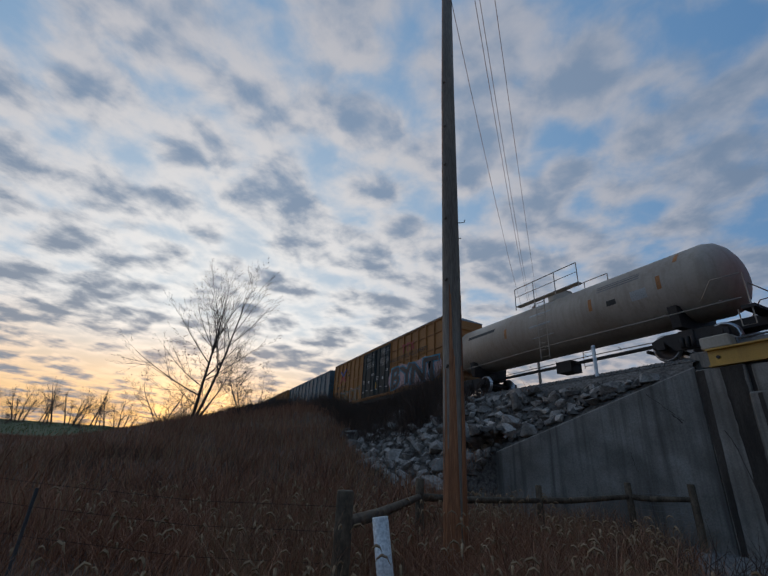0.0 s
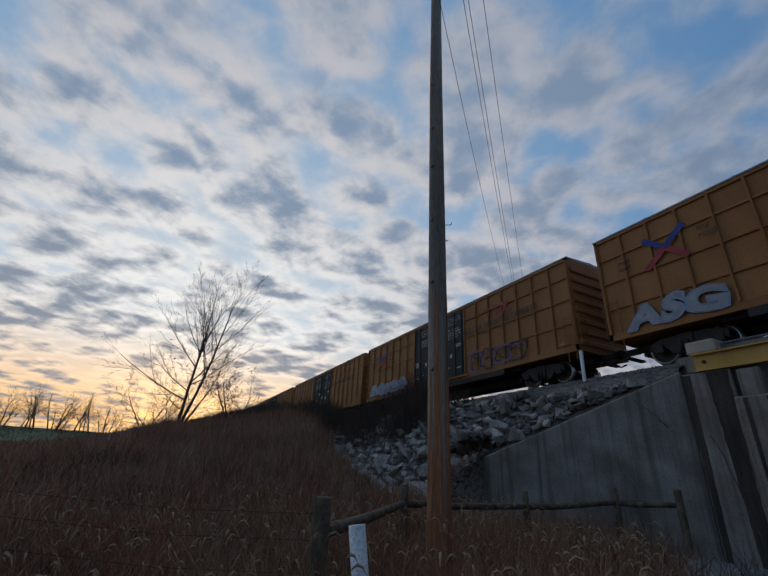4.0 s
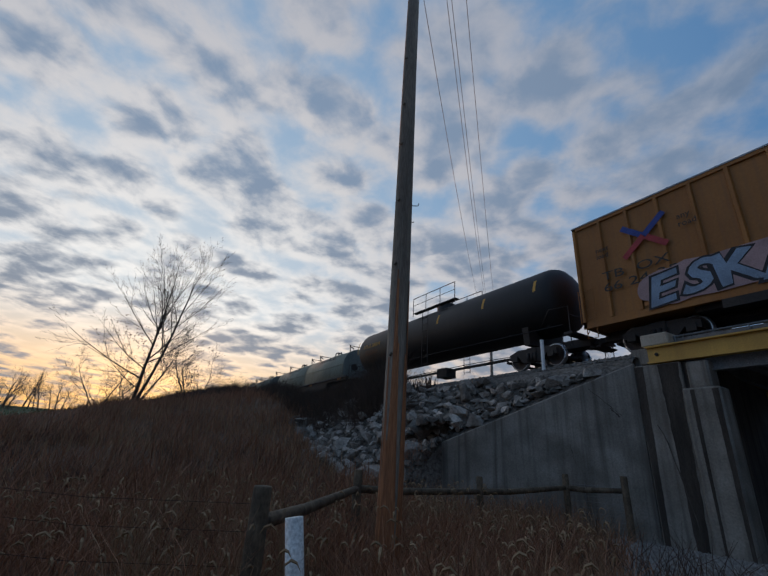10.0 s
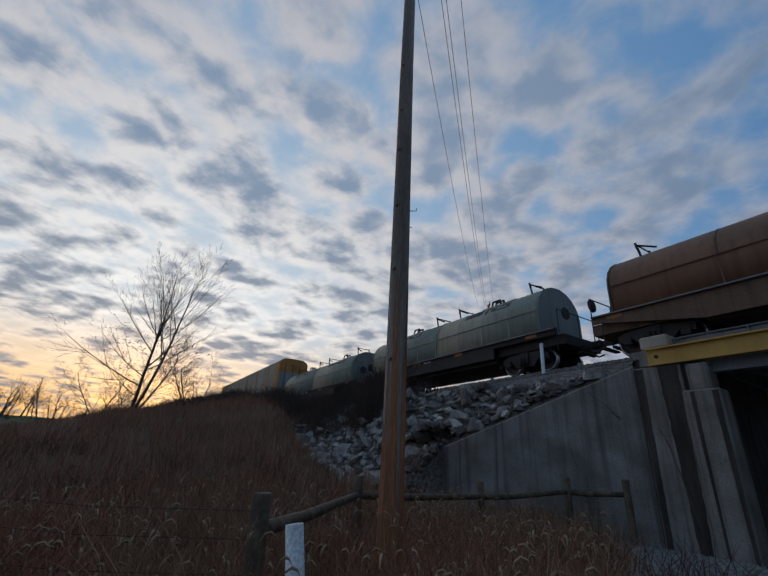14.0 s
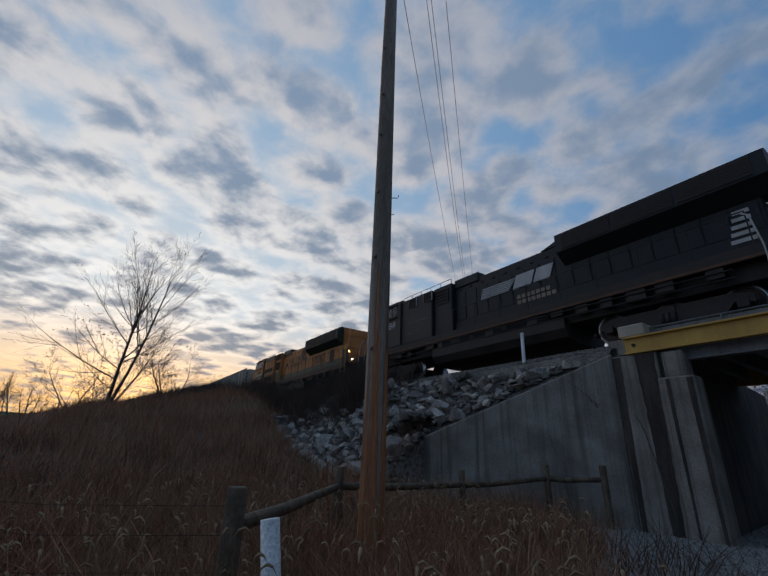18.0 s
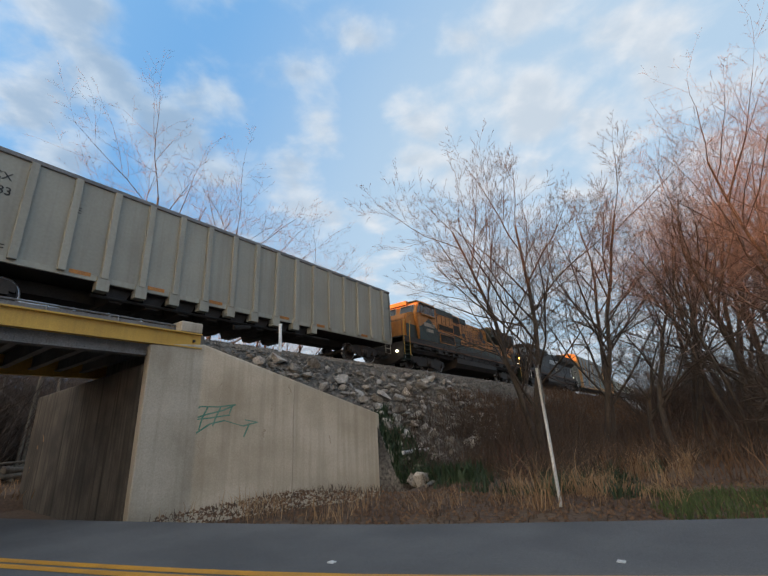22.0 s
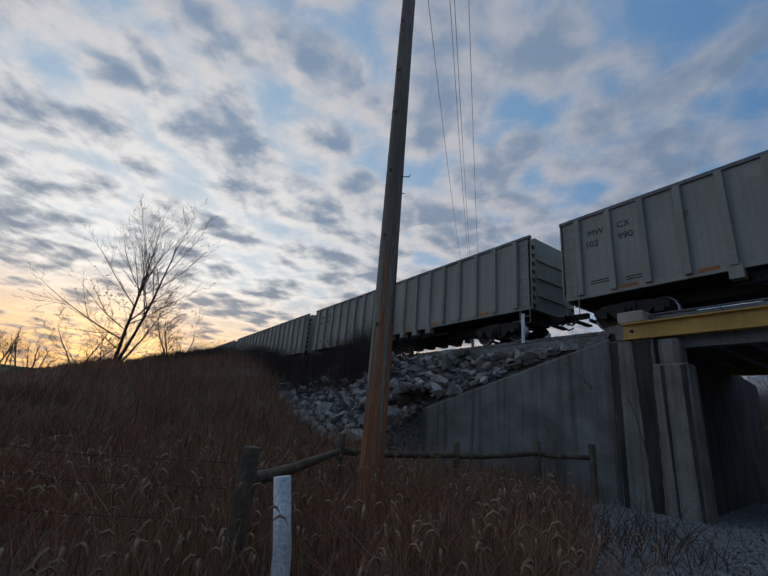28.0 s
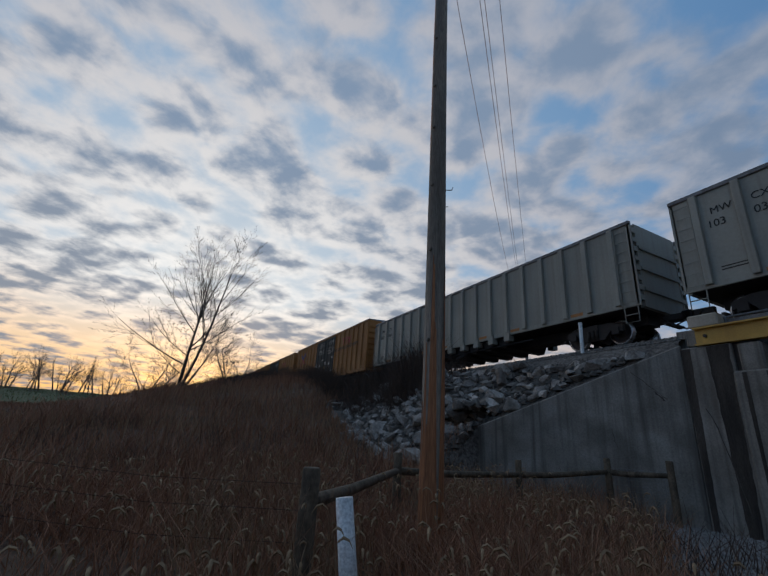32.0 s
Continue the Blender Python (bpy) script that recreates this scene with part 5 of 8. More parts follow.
# ---- train: autorack ----
def autorack(L=27.0):
    car = empty("autorack_car", "tall autorack car with ribbed galvanised panels and yellow posts", "autorack", "freight train")
    H, top = 1.55, 5.35
    Y = M["rack_yellow"]
    part("core", box(bmesh.new(), -L + 0.2, -0.2, -H + 0.12, H - 0.12, 1.0, top), M["steel_dark"], car)
    n = 11
    for s in (-1, 1):
        y = sorted((s * (H - 0.1), s * H))
        part("side_sill", box(bmesh.new(), -L, 0, *y, 0.78, 1.30), Y, car)
        part("end_panel", box(bmesh.new(), -1.5, 0, *y, 1.3, top), Y, car)
        part("end_panel", box(bmesh.new(), -L, -L + 1.5, *y, 1.3, top), Y, car)
        for k in range(n):
            a, b = -L + 1.5 + (L - 3) * k / n, -L + 1.5 + (L - 3) * (k + 1) / n
            yi, line = (y[0] if s > 0 else y[1]), []
            for q in range(19):
                z = 1.32 + q * 0.212
                line += [(yi, z), (s * (H - 0.02), z + 0.03), (s * (H - 0.02), z + 0.175), (yi, z + 0.205)]
            bm = prism(bmesh.new(), line + [(yi - s * 0.04, line[-1][1]), (yi - s * 0.04, 1.32)], a + 0.1, b - 0.1, "x")
            part("panel", finish(bm), M["rack_panel"], car, "ribbed galvanised panel")
        for k in range(n + 1):
            x = -L + 1.5 + (L - 3) * k / n
            if k % 2 == 0 or k in (1, n - 1):
                bm = prism(bmesh.new(), [(x - 0.28, 1.3), (x + 0.28, 1.3), (x + 0.12, 1.7), (x + 0.10, top - 0.12), (x + 0.22, top), (x - 0.22, top), (x - 0.10, top - 0.12), (x - 0.12, 1.7)], *sorted((s * (H - 0.03), s * (H + 0.03))), "y")
                part("post", finish(bm), Y, car, "yellow post")
            else:
                part("seam_post", box(bmesh.new(), x - 0.1, x + 0.1, *sorted((s * (H - 0.05), s * (H - 0.012))), 1.3, top), M["rack_panel"], car)
    bm = bmesh.new()
    prof = [(-H, top - 0.02), (-H * 0.92, top + 0.22), (-H * 0.66, top + 0.45), (0, top + 0.5), (H * 0.66, top + 0.45), (H * 0.92, top + 0.22), (H, top - 0.02)]
    prism(bm, prof, -L, 0, "x")
    for k in range(54):
        x = -L + 0.25 + k * 0.5
        for q in range(6):
            p0, p1 = prof[q], prof[q + 1]
            v = [bm.verts.new((xx, p[0] * 1.012, p[1] + 0.015)) for xx in (x - 0.07, x + 0.07) for p in (p0, p1)]
            bm.faces.new((v[0], v[1], v[3], v[2]))
    part("roof", finish(bm), M["rack_panel"], car, "ribbed galvanised roof")
    for x, d in ((0, 1), (-L, -1)):
        cap = [(-H + 0.01, 4.35), (H - 0.01, 4.35)] + [(q[0] * 0.99, q[1] - 0.03) for q in reversed(prof)]
        part("end_cap", finish(prism(bmesh.new(), cap, *sorted((x + d * 0.03, x - d * 0.15)), "x")), Y, car, "yellow upper end panel")
        for a, b in ((-H + 0.01, -0.8), (-0.78, -0.01), (0.01, 0.78), (0.8, H - 0.01)):
            leaf = part("end_door", box(bmesh.new(), *sorted((x + d * 0.02, x - d * 0.15)), a, b, 1.0, 4.34, 0, 0.015), M["rack_panel"], car, "pale grey folding end door")
            part("lock_rod", tube(bmesh.new(), [(x + d * 0.05, b - 0.1, 1.05), (x + d * 0.05, b - 0.1, 5.2)], 0.022, 6), M["steel_dark"], leaf)
        for z in (4.6, 4.85, 5.1):
            part("grab_iron", tube(bmesh.new(), [(x + d * 0.07, -0.35, z), (x + d * 0.07, 0.35, z)], 0.018, 6), M["steel_dark"], car)
        bm = bmesh.new()
        ladder(bm, x - d * 0.15, x - d * 0.55, -H - 0.05, 1.3, 4.6, 9)
        part("ladder", bm, Y, car)
        coupler(car, x, d)
    c = -L + 5.5
    bars(car, [(c - 0.9, c - 0.84, 3.6, 4.3), (c - 0.9, c - 0.75, 4.25, 4.3), (c - 0.9, c - 0.75, 3.6, 3.65), (c + 1.3, c + 1.36, 3.6, 4.3), (c + 1.2, c + 1.3, 4.25, 4.3), (c + 1.2, c + 1.3, 3.6, 3.65)], M["letter_black"], -H - 0.005, "emblem", "black bracketed emblem")
    bars(car, [(c - 0.6, c - 0.1, 3.75, 4.15), (c + 0.0, c + 0.5, 3.75, 4.15), (c + 0.6, c + 1.05, 3.75, 4.15)], M["letter_black"], -H - 0.008, "emblem")
    part("number_board", box(bmesh.new(), -L + 5.6, -L + 8.8, -H - 0.006, -H, 0.95, 1.22), M["letter_black"], car)
    words(car, "ETTX 715434", -L + 5.75, 1.0, 0.26, M["letter_white"], -H - 0.012)
    tag_letters(car, "SRKL", -L + 1.6, -L + 5.9, 0.95, 2.45, ("teal", "black"), "white", 5, -H - 0.04)
    scribble(car, -L + 7.2, -L + 11.5, 1.5, 2.2, "black", 8, -H - 0.035)
    graffiti(car, -L / 2 + 1, -L / 2 + 7, 1.2, 2.6, "green", None, 12, 6, -H - 0.035, 0.12)
    scribble(car, -7, -2, 1.5, 2.5, "black", 9, -H - 0.035)
    for xc in (-2.6, -L + 2.6):
        truck(car, xc)
    return car


# ---- train: gondolas ----
def gondola(L, number, label, tag=None):
    car = empty("gondola_car", label, "gondola", "freight train")
    P = M["gond_grey"]
    H, z0, top = 1.52, 1.15, 4.3
    n = 17
    xs_ = [-L + 0.75] + [-L + 1.9 + (L - 3.8) * k / (n - 2) for k in range(n - 1)] + [-0.75]
    for s in (-1, 1):
        y = sorted((s * (H - 0.05), s * H))
        part("side_wall", box(bmesh.new(), -L + 0.05, -0.05, *y, z0, top - 0.06), P, car)
        part("top_chord", box(bmesh.new(), -L, 0, *sorted((s * (H - 0.1), s * (H + 0.06))), top - 0.1, top + 0.04, 0, 0.015), M["steel_grey"], car)
        part("bottom_chord", box(bmesh.new(), -L + 0.1, -0.1, *sorted((s * (H - 0.08), s * (H + 0.015))), z0 - 0.05, z0 + 0.12), P, car)
        for k, x in enumerate(xs_):
            foot = 4 <= k <= 12
            zb = 0.82 if foot else z0 - 0.03
            bm = box(bmesh.new(), x - 0.10, x + 0.10, *sorted((s * (H - 0.01), s * (H + 0.13))), z0 + 0.05, top - 0.1, 0, 0.012)
            r = part("rib", bm, P, car)
            if foot:
                bm = prism(bmesh.new(), [(x - 0.17, z0 + 0.12), (x + 0.17, z0 + 0.12), (x + 0.17, zb), (x - 0.17, zb)], *sorted((s * (H - 0.22), s * (H + 0.10))), "y")
                part("rib_foot", bm, P, r)
    bm = bmesh.new()
    box(bm, -L + 0.5, -0.5, -0.35, 0.35, 0.7, 1.1)
    for k in range(4, 12):
        a, b = xs_[k], xs_[k + 1]
        prism(bm, [(a + 0.1, 1.15), (b - 0.1, 1.15), (b - 0.35, 0.62), (a + 0.35, 0.62)], -1.25, 1.25, "y")
    box(bm, -L + 0.2, -0.2, -H + 0.06, H - 0.06, 1.08, 1.3)
    part("underframe", finish(bm), M["steel_dark"], car)
    part("door_gear", tube(tube(bmesh.new(), [(-L + 5, -1.3, 0.72), (-5, -1.3, 0.72)], 0.05, 6), [(-L / 2 - 0.2, -1.35, 0.5), (-L / 2 + 0.5, -1.35, 0.62)], 0.09, 8), M["steel_dark"], car)
    for x, d in ((0, 1), (-L, -1)):
        bm = box(bmesh.new(), *sorted((x - d * 0.02, x - d * 0.4)), -H + 0.3, H - 0.3, 1.1, top)
        part("end_wall", bm, P, car)
        for s in (-1, 1):
            bm = box(bmesh.new(), *sorted((x, x - d * 0.1)), *sorted((s * (H - 0.32), s * (H - 0.26))), 1.1, top - 0.05)
            box(bm, *sorted((x, x - d * 0.12)), *sorted((s * (H - 0.06), s * H)), 1.1, top - 0.05)
            for q in range(8):
                z = 1.4 + q * 0.37
                box(bm, *sorted((x + d * 0.01, x - d * 0.3)), *sorted((s * (H - 0.3), s * (H - 0.02))), z - 0.09, z + 0.09)
            part("end_post", bm, P, car)
            part("post_recess", box(bmesh.new(), *sorted((x - d * 0.2, x - d * 0.26)), *sorted((s * (H - 0.3), s * (H - 0.06))), 1.2, top - 0.1), M["steel_dark"], car)
        for q in range(3):
            z = 1.75 + q * 0.8
            part("end_rib", box(bmesh.new(), *sorted((x - d * 0.02, x + d * 0.05)), -H + 0.32, H - 0.32, z - 0.06, z + 0.06), P, car)
        bm = bmesh.new()
        ladder(bm, x - d * 0.1, x - d * 0.62, -H - 0.09, 1.25, 3.95, 8)
        tube(bm, [(x - d * 0.12, -H, 1.1), (x - d * 0.12, -H, 0.55), (x - d * 0.6, -H, 0.55), (x - d * 0.6, -H, 1.1)], 0.02, 5)
        tube(bm, [(x - d * 0.12, -H, 0.82), (x - d * 0.6, -H, 0.82)], 0.02, 5)
        part("ladder", bm, P, car)
        coupler(car, x, d)
        tube(b2 := bmesh.new(), [(x + d * 0.05, -0.5, 0.8), (x + d * 0.35, -0.45, 0.45), (x + d * 0.68, -0.3, 0.62)], 0.025, 6)
        part("air_hose", b2, M["steel_dark"], car)
    for xc in (-2.15, -L + 2.15):
        truck(car, xc)
    words(car, "MW", -L + 1.12, 3.42, 0.32, M["letter_black"], -H - 0.012, label="black stencilled reporting mark")
    words(car, "CX", -L + 2.16, 3.42, 0.32, M["letter_black"], -H - 0.012)
    words(car, number[:3], -L + 0.98, 2.98, 0.34, M["letter_black"], -H - 0.012, label="black stencilled car number")
    words(car, number[3:], -L + 2.16, 2.98, 0.34, M["letter_black"], -H - 0.012)
    bars(car, [(-L + 1.1, -L + 1.75, 1.65 - 0.09 * q, 1.68 - 0.09 * q) for q in range(2)] + [(-L + 2.3, -L + 2.8, 1.55 - 0.09 * q, 1.58 - 0.09 * q) for q in range(2)] + [(-L + 4.0, -L + 4.3, 3.28 - 0.08 * q, 3.3 - 0.08 * q) for q in range(3)], M["steel_dark"], -H - 0.006, "marking")
    for strip in [(xs_[k] + 0.2, xs_[k] + 0.75, 1.2, 1.32) for k in (1, 3, 5, 7, 10, 12, 15)]:
        bars(car, [strip], M["reflect"], -H - 0.022, "reflector", "orange reflective patch")
    if tag:
        graffiti(car, *tag)
    return car


# ---- train: locomotives ----
def rail_line(bm, pts, h, r=0.018):
    for p in pts:
        tube(bm, [p, (p[0], p[1], p[2] + h)], r, 5)
    tube(bm, [(p[0], p[1], p[2] + h) for p in pts], r, 5)
    return bm


def locomotive(style):
    black = style == "black"
    L = 22.2
    car = empty("locomotive", "black diesel locomotive with white nose stripes and dark windows" if black else "yellow and dark green diesel locomotive with faded paint", "locomotive", "locomotives in the freight train")
    A = M["loco_black"] if black else M["loco_orange"]
    B = M["loco_black"] if black else M["loco_green"]
    D = M["steel_dark"]

    def S(s):
        """Along the locomotive from its nose."""
        return -L + s

    def grille(a, b, c, d, y, n=5, label="dark louvred grille"):
        g = part("grille", box(bmesh.new(), S(a), S(b), y - 0.012, y + 0.03, c, d), D, car, label)
        for q in range(n):
            z = c + (d - c) * (q + 0.5) / n
            part("slat", obox(bmesh.new(), pose((S(a) + S(b)) / 2, y - 0.018, z, 35, 0, 0), b - a - 0.06, 0.012, (d - c) / n * 0.7), D, g)
        bm = bmesh.new()
        for x0, x1, z0, z1 in ((a - 0.04, b + 0.04, d, d + 0.04), (a - 0.04, b + 0.04, c - 0.04, c), (a - 0.04, a, c, d), (b, b + 0.04, c, d)):
            box(bm, S(x0), S(x1), y - 0.03, y + 0.01, z0, z1)
        part("grille_frame", bm, A, g)
        return g
    bm = box(bmesh.new(), S(0.5), -0.5, -1.5, 1.5, 1.5, 1.88)
    box(bm, S(1.2), -1.2, -1.15, 1.15, 1.0, 1.5)
    part("frame", bm, D, car)
    part("sill_stripe", box(bmesh.new(), S(0.9), -0.9, -1.514, -1.502, 1.52, 1.6), M["rust"], car, "rusty edge along the sill")
    bm = prism(bmesh.new(), [(-0.55, 0.36), (0.55, 0.36), (1.2, 0.5), (1.42, 0.8), (1.42, 1.2), (-1.42, 1.2), (-1.42, 0.8), (-1.2, 0.5)], S(7.6), S(15.0), "x")
    part("fuel_tank", finish(bm), D, car, "dirty black fuel tank")
    part("air_reservoir", tube(bmesh.new(), [(S(8.0), -1.3, 1.36), (S(14.4), -1.3, 1.36)], 0.15, 12), D, car)
    for xc in (-3.9, S(3.9)):
        truck(car, xc, (-1.85, 0.0, 1.85), 0.53)
    # long hood with its doors
    ht = 4.42
    part("long_hood", box(bmesh.new(), S(8.9), S(21.2), -0.98, 0.98, 1.88, ht, 0, 0.06), A, car)
    n = 17
    for k in range(n):
        a, b = S(9.0) + 12.1 * k / n, S(9.0) + 12.1 * (k + 1) / n
        dr = part("hood_door", box(bmesh.new(), a + 0.025, b - 0.025, -1.012, -0.985, 2.46, 3.9 if k < 8 else 3.35, 0, 0.008), A, car)
        part("latch", box(bmesh.new(), b - 0.12, b - 0.07, -1.03, -1.01, 2.9, 3.1), D, dr)
        part("hinge", box(bmesh.new(), a + 0.03, a + 0.07, -1.025, -1.01, 2.6, 2.72), D, dr)
        if k < 8:
            part("eyelet", box(bmesh.new(), a + 0.25, a + 0.40, -1.02, -0.98, 4.05, 4.12), D, dr)
    part("sill_panel", box(bmesh.new(), S(8.9), S(21.2), -1.03, -0.98, 1.88, 2.44), B, car, "" if black else "dark green band along the hood")
    # flared radiators
    r0, r1 = (15.1, 21.6) if black else (14.7, 20.2)
    bm = prism(bmesh.new(), [(-1.0, 3.4), (-1.52, 3.8), (-1.52, 4.55), (-1.2, 4.72), (1.2, 4.72), (1.52, 4.55), (1.52, 3.8), (1.0, 3.4)], S(r0), S(r1), "x")
    rad = part("radiator_housing", finish(bm), B, car)
    for k in range(3):
        w = (r1 - r0 - 0.5) / 3
        a = r0 + 0.25 + k * w
        g = part("intake_grille", box(bmesh.new(), S(a), S(a + w - 0.08), -1.545, -1.515, 3.86, 4.5), D, rad, "dark radiator intake")
        bm = bmesh.new()
        for q in range(7):
            box(bm, S(a + 0.03), S(a + w - 0.11), -1.56, -1.54, 3.89 + q * 0.088, 3.92 + q * 0.088)
        part("slat", bm, D, g)
    part("hood_ramp", finish(prism(bmesh.new(), [(S(r0), ht - 0.02), (S(r0), 4.7), (S(r0 - 1.0), ht - 0.02)], -1.0, 1.0, "y")), B, car)
    if not black:
        bm = prism(bmesh.new(), [(S(20.2), ht - 0.02), (S(20.2), 4.66), (S(20.6), 4.6), (S(21.25), 4.3), (S(21.25), 3.9)], -1.0, 1.0, "y")
        part("hood_end", finish(bm), A, car)
        part("end_grille", box(bmesh.new(), S(20.35), S(21.15), -1.05, -1.0, 2.0, 2.95), D, car, "sooty dark grille")
        part("dark_door", box(bmesh.new(), S(18.4), S(19.0), -1.05, -1.0, 2.3, 3.25), D, car, "open dark hood door")
    part("exhaust_stack", box(bmesh.new(), S(11.0), S(11.9), -0.35, 0.35, 4.38, 4.6), D, car)
    # equipment cabinet behind the cab
    part("equipment_cabinet", box(bmesh.new(), S(4.93), S(7.6), -1.42, 1.42, 1.88, 4.5, 0, 0.05), A, car)
    part("intake_cabinet", box(bmesh.new(), S(7.6), S(8.95), -1.25, 1.25, 1.88, 4.55, 0, 0.04), A, car)
    part("hood_roof_block", box(bmesh.new(), S(8.95), S(10.6), -1.05, 1.05, 4.2, 4.68, 0, 0.04), B, car)
    if black:
        for a in (5.7, 7.0):
            grille(a, a + 0.6, 3.95, 4.35, -1.44, 3)
            for dx in (-0.06, 0.62):
                part("white_bar", box(bmesh.new(), S(a + dx), S(a + dx + 0.05), -1.47, -1.43, 3.92, 4.38), M["letter_white"], car)
        grille(3.0, 3.6, 2.2, 2.7, -1.52, 4)
        grille(7.8, 8.7, 3.6, 4.3, -1.27, 4)
        bars(car, [(S(5.6), S(7.2), 3.02, 3.05), (S(5.5), S(5.9), 2.42, 2.46), (S(6.2), S(6.6), 2.5, 2.53)], M["steel_grey"], -1.43, "marking")
    else:
        part("cabinet_lower", box(bmesh.new(), S(4.95), S(7.58), -1.436, -1.421, 1.9, 2.8), B, car, "dark green lower panels")
        part("cabinet_upper", box(bmesh.new(), S(4.95), S(7.58), -1.436, -1.3, 4.12, 4.54), B, car, "dark green upper band")
        part("intake_lower", box(bmesh.new(), S(7.62), S(8.93), -1.266, -1.25, 1.9, 2.88), B, car)
        grille(5.25, 7.4, 2.98, 3.36, -1.44, 5)
        grille(5.33, 7.45, 2.06, 2.66, -1.45, 7)
        grille(7.75, 8.85, 3.0, 3.75, -1.27, 6)
        grille(7.75, 8.85, 3.95, 4.5, -1.27, 4)
        for x in (5.75, 6.35, 6.95):
            part("roof_seam", box(bmesh.new(), S(x), S(x + 0.03), -1.445, -1.42, 3.45, 4.5), D, car)
    # cab
    cb = bmesh.new()
    prism(cb, [(S(2.5), 1.88), (S(4.93), 1.88), (S(4.93), 4.48), (S(4.7), 4.6), (S(2.95), 4.6), (S(2.5), 4.42), (S(2.2), 3.6)], -1.5, 1.5, "y")
    finish(cb)
    bmesh.ops.bevel(cb, geom=cb.edges[:], offset=0.05, segments=2, affect="EDGES")
    cab = part("cab", cb, A, car)
    part("cab_roof", box(bmesh.new(), S(2.65), S(4.93), -1.35, 1.35, 4.57, 4.66, 0, 0.03), B, cab)
    for a, b in ((2.72, 3.16), (3.24, 4.12), (4.2, 4.62)):
        w = part("window", box(bmesh.new(), S(a), S(b), -1.525, -1.49, 3.74, 4.32), M["steel_grey"], cab, "metal-framed cab window")
        part("pane", box(bmesh.new(), S(a + 0.05), S(b - 0.05), -1.535, -1.52, 3.79, 4.27), M["glass"], w)
    part("window_shade", box(bmesh.new(), S(2.6), S(4.7), -1.62, -1.49, 4.36, 4.40), B, cab)
    part("arm_rest", box(bmesh.new(), S(2.75), S(4.6), -1.60, -1.49, 3.62, 3.70), A, cab)
    for s in (-1, 1):
        w = part("windscreen", obox(bmesh.new(), pose(S(2.33), s * 0.72, 4.0, 0, 20, 0), 0.05, 1.1, 0.66), M["steel_grey"], cab)
        part("pane", obox(bmesh.new(), pose(S(2.305), s * 0.72, 4.0, 0, 20, 0), 0.04, 0.96, 0.54), M["glass"], w)
        q = part("corner_window", finish(prism(bmesh.new(), [(S(2.3), 3.7), (S(2.62), 3.7), (S(2.66), 4.3), (S(2.5), 4.22)], *sorted((s * 1.505, s * 1.52)), "y")), M["glass"], cab, "dark slanted corner window")
    part("cab_seam", box(bmesh.new(), S(4.88), S(4.95), -1.515, -1.40, 1.9, 4.45), D, cab)
    # nose
    nb = bmesh.new()
    prism(nb, [(S(1.15), 1.88), (S(2.6), 1.88), (S(2.6), 3.75), (S(1.9), 3.68), (S(1.35), 3.5), (S(1.12), 3.1)], -1.32, 1.32, "y")
    finish(nb)
    bmesh.ops.bevel(nb, geom=nb.edges[:], offset=0.1, segments=2, affect="EDGES")
    nose = part("nose", nb, A, car)
    part("number_board", box(bmesh.new(), S(2.25), S(2.55), -0.75, 0.75, 4.36, 4.62), D if black else A, cab)
    part("headlight", tube(bmesh.new(), [(S(1.2), -0.15, 3.1), (S(1.08), -0.15, 3.1)], 0.1, 12), M["glass"], nose)
    part("nose_door", box(bmesh.new(), S(1.09), S(1.16), -0.35, 0.35, 1.95, 2.95), A, nose)
    # ends: pilots, steps, rails
    for x, d in ((-L, -1), (0, 1)):
        bm = box(bmesh.new(), *sorted((x - d * 0.5, x - d * 0.62)), -1.45, 1.45, 0.5, 1.8)
        prism(bm, [(-1.45, 0.5), (1.45, 0.5), (0.9, 0.2), (-0.9, 0.2)], x - d * 0.6, x - d * 0.3, "x")
        part("pilot", finish(bm), D, car)
        for s in (-1, 1):
            for q in range(5):
                part("step", box(bmesh.new(), *sorted((x - d * 0.55, x - d * 1.2)), *sorted((s * 1.2, s * 1.5)), 0.42 + q * 0.29, 0.45 + q * 0.29), B, car)
            for xx in (x - d * 0.55, x - d * 1.2):
                part("step_side", box(bmesh.new(), xx - 0.02, xx + 0.02, *sorted((s * 1.15, s * 1.5)), 0.38, 1.7), B, car)
                bm = tube(bmesh.new(), [(xx, s * 1.52, 0.7), (xx, s * 1.52, 1.8), (xx - d * 0.12, s * 1.5, 2.75), (xx - d * 0.35, s * 1.42, 2.95)], 0.024, 6)
                part("grab_rail", bm, M["letter_yellow"] if not black else M["letter_white"], car)
        bm = rail_line(bmesh.new(), [(x - d * 0.55, y, 1.88) for y in (-1.4, -0.6, 0.6, 1.4)], 1.0)
        part("end_railing", bm, D, car)
        part("ditch_light", tube(bmesh.new(), [(x - d * 0.5, -1.0, 0.95 if d < 0 else 2.1), (x - d * 0.42, -1.0, 0.95 if d < 0 else 2.1)], 0.07, 12), M["lamp_on"], car, "lit white lamp")
        coupler(car, x - d * 0.35, d)
        for y in (-0.6, -0.45, 0.45, 0.6):
            part("air_hose", tube(bmesh.new(), [(x - d * 0.5, y, 0.95), (x - d * 0.1, y, 0.55), (x + d * 0.2, y * 0.9, 0.6)], 0.025, 6), D, car)
    bm = rail_line(bmesh.new(), [(S(9.2) + k * 1.45, -1.46, 1.88) for k in range(9)], 1.05)
    part("walkway_railing", bm, D if black else M["rust"], car)
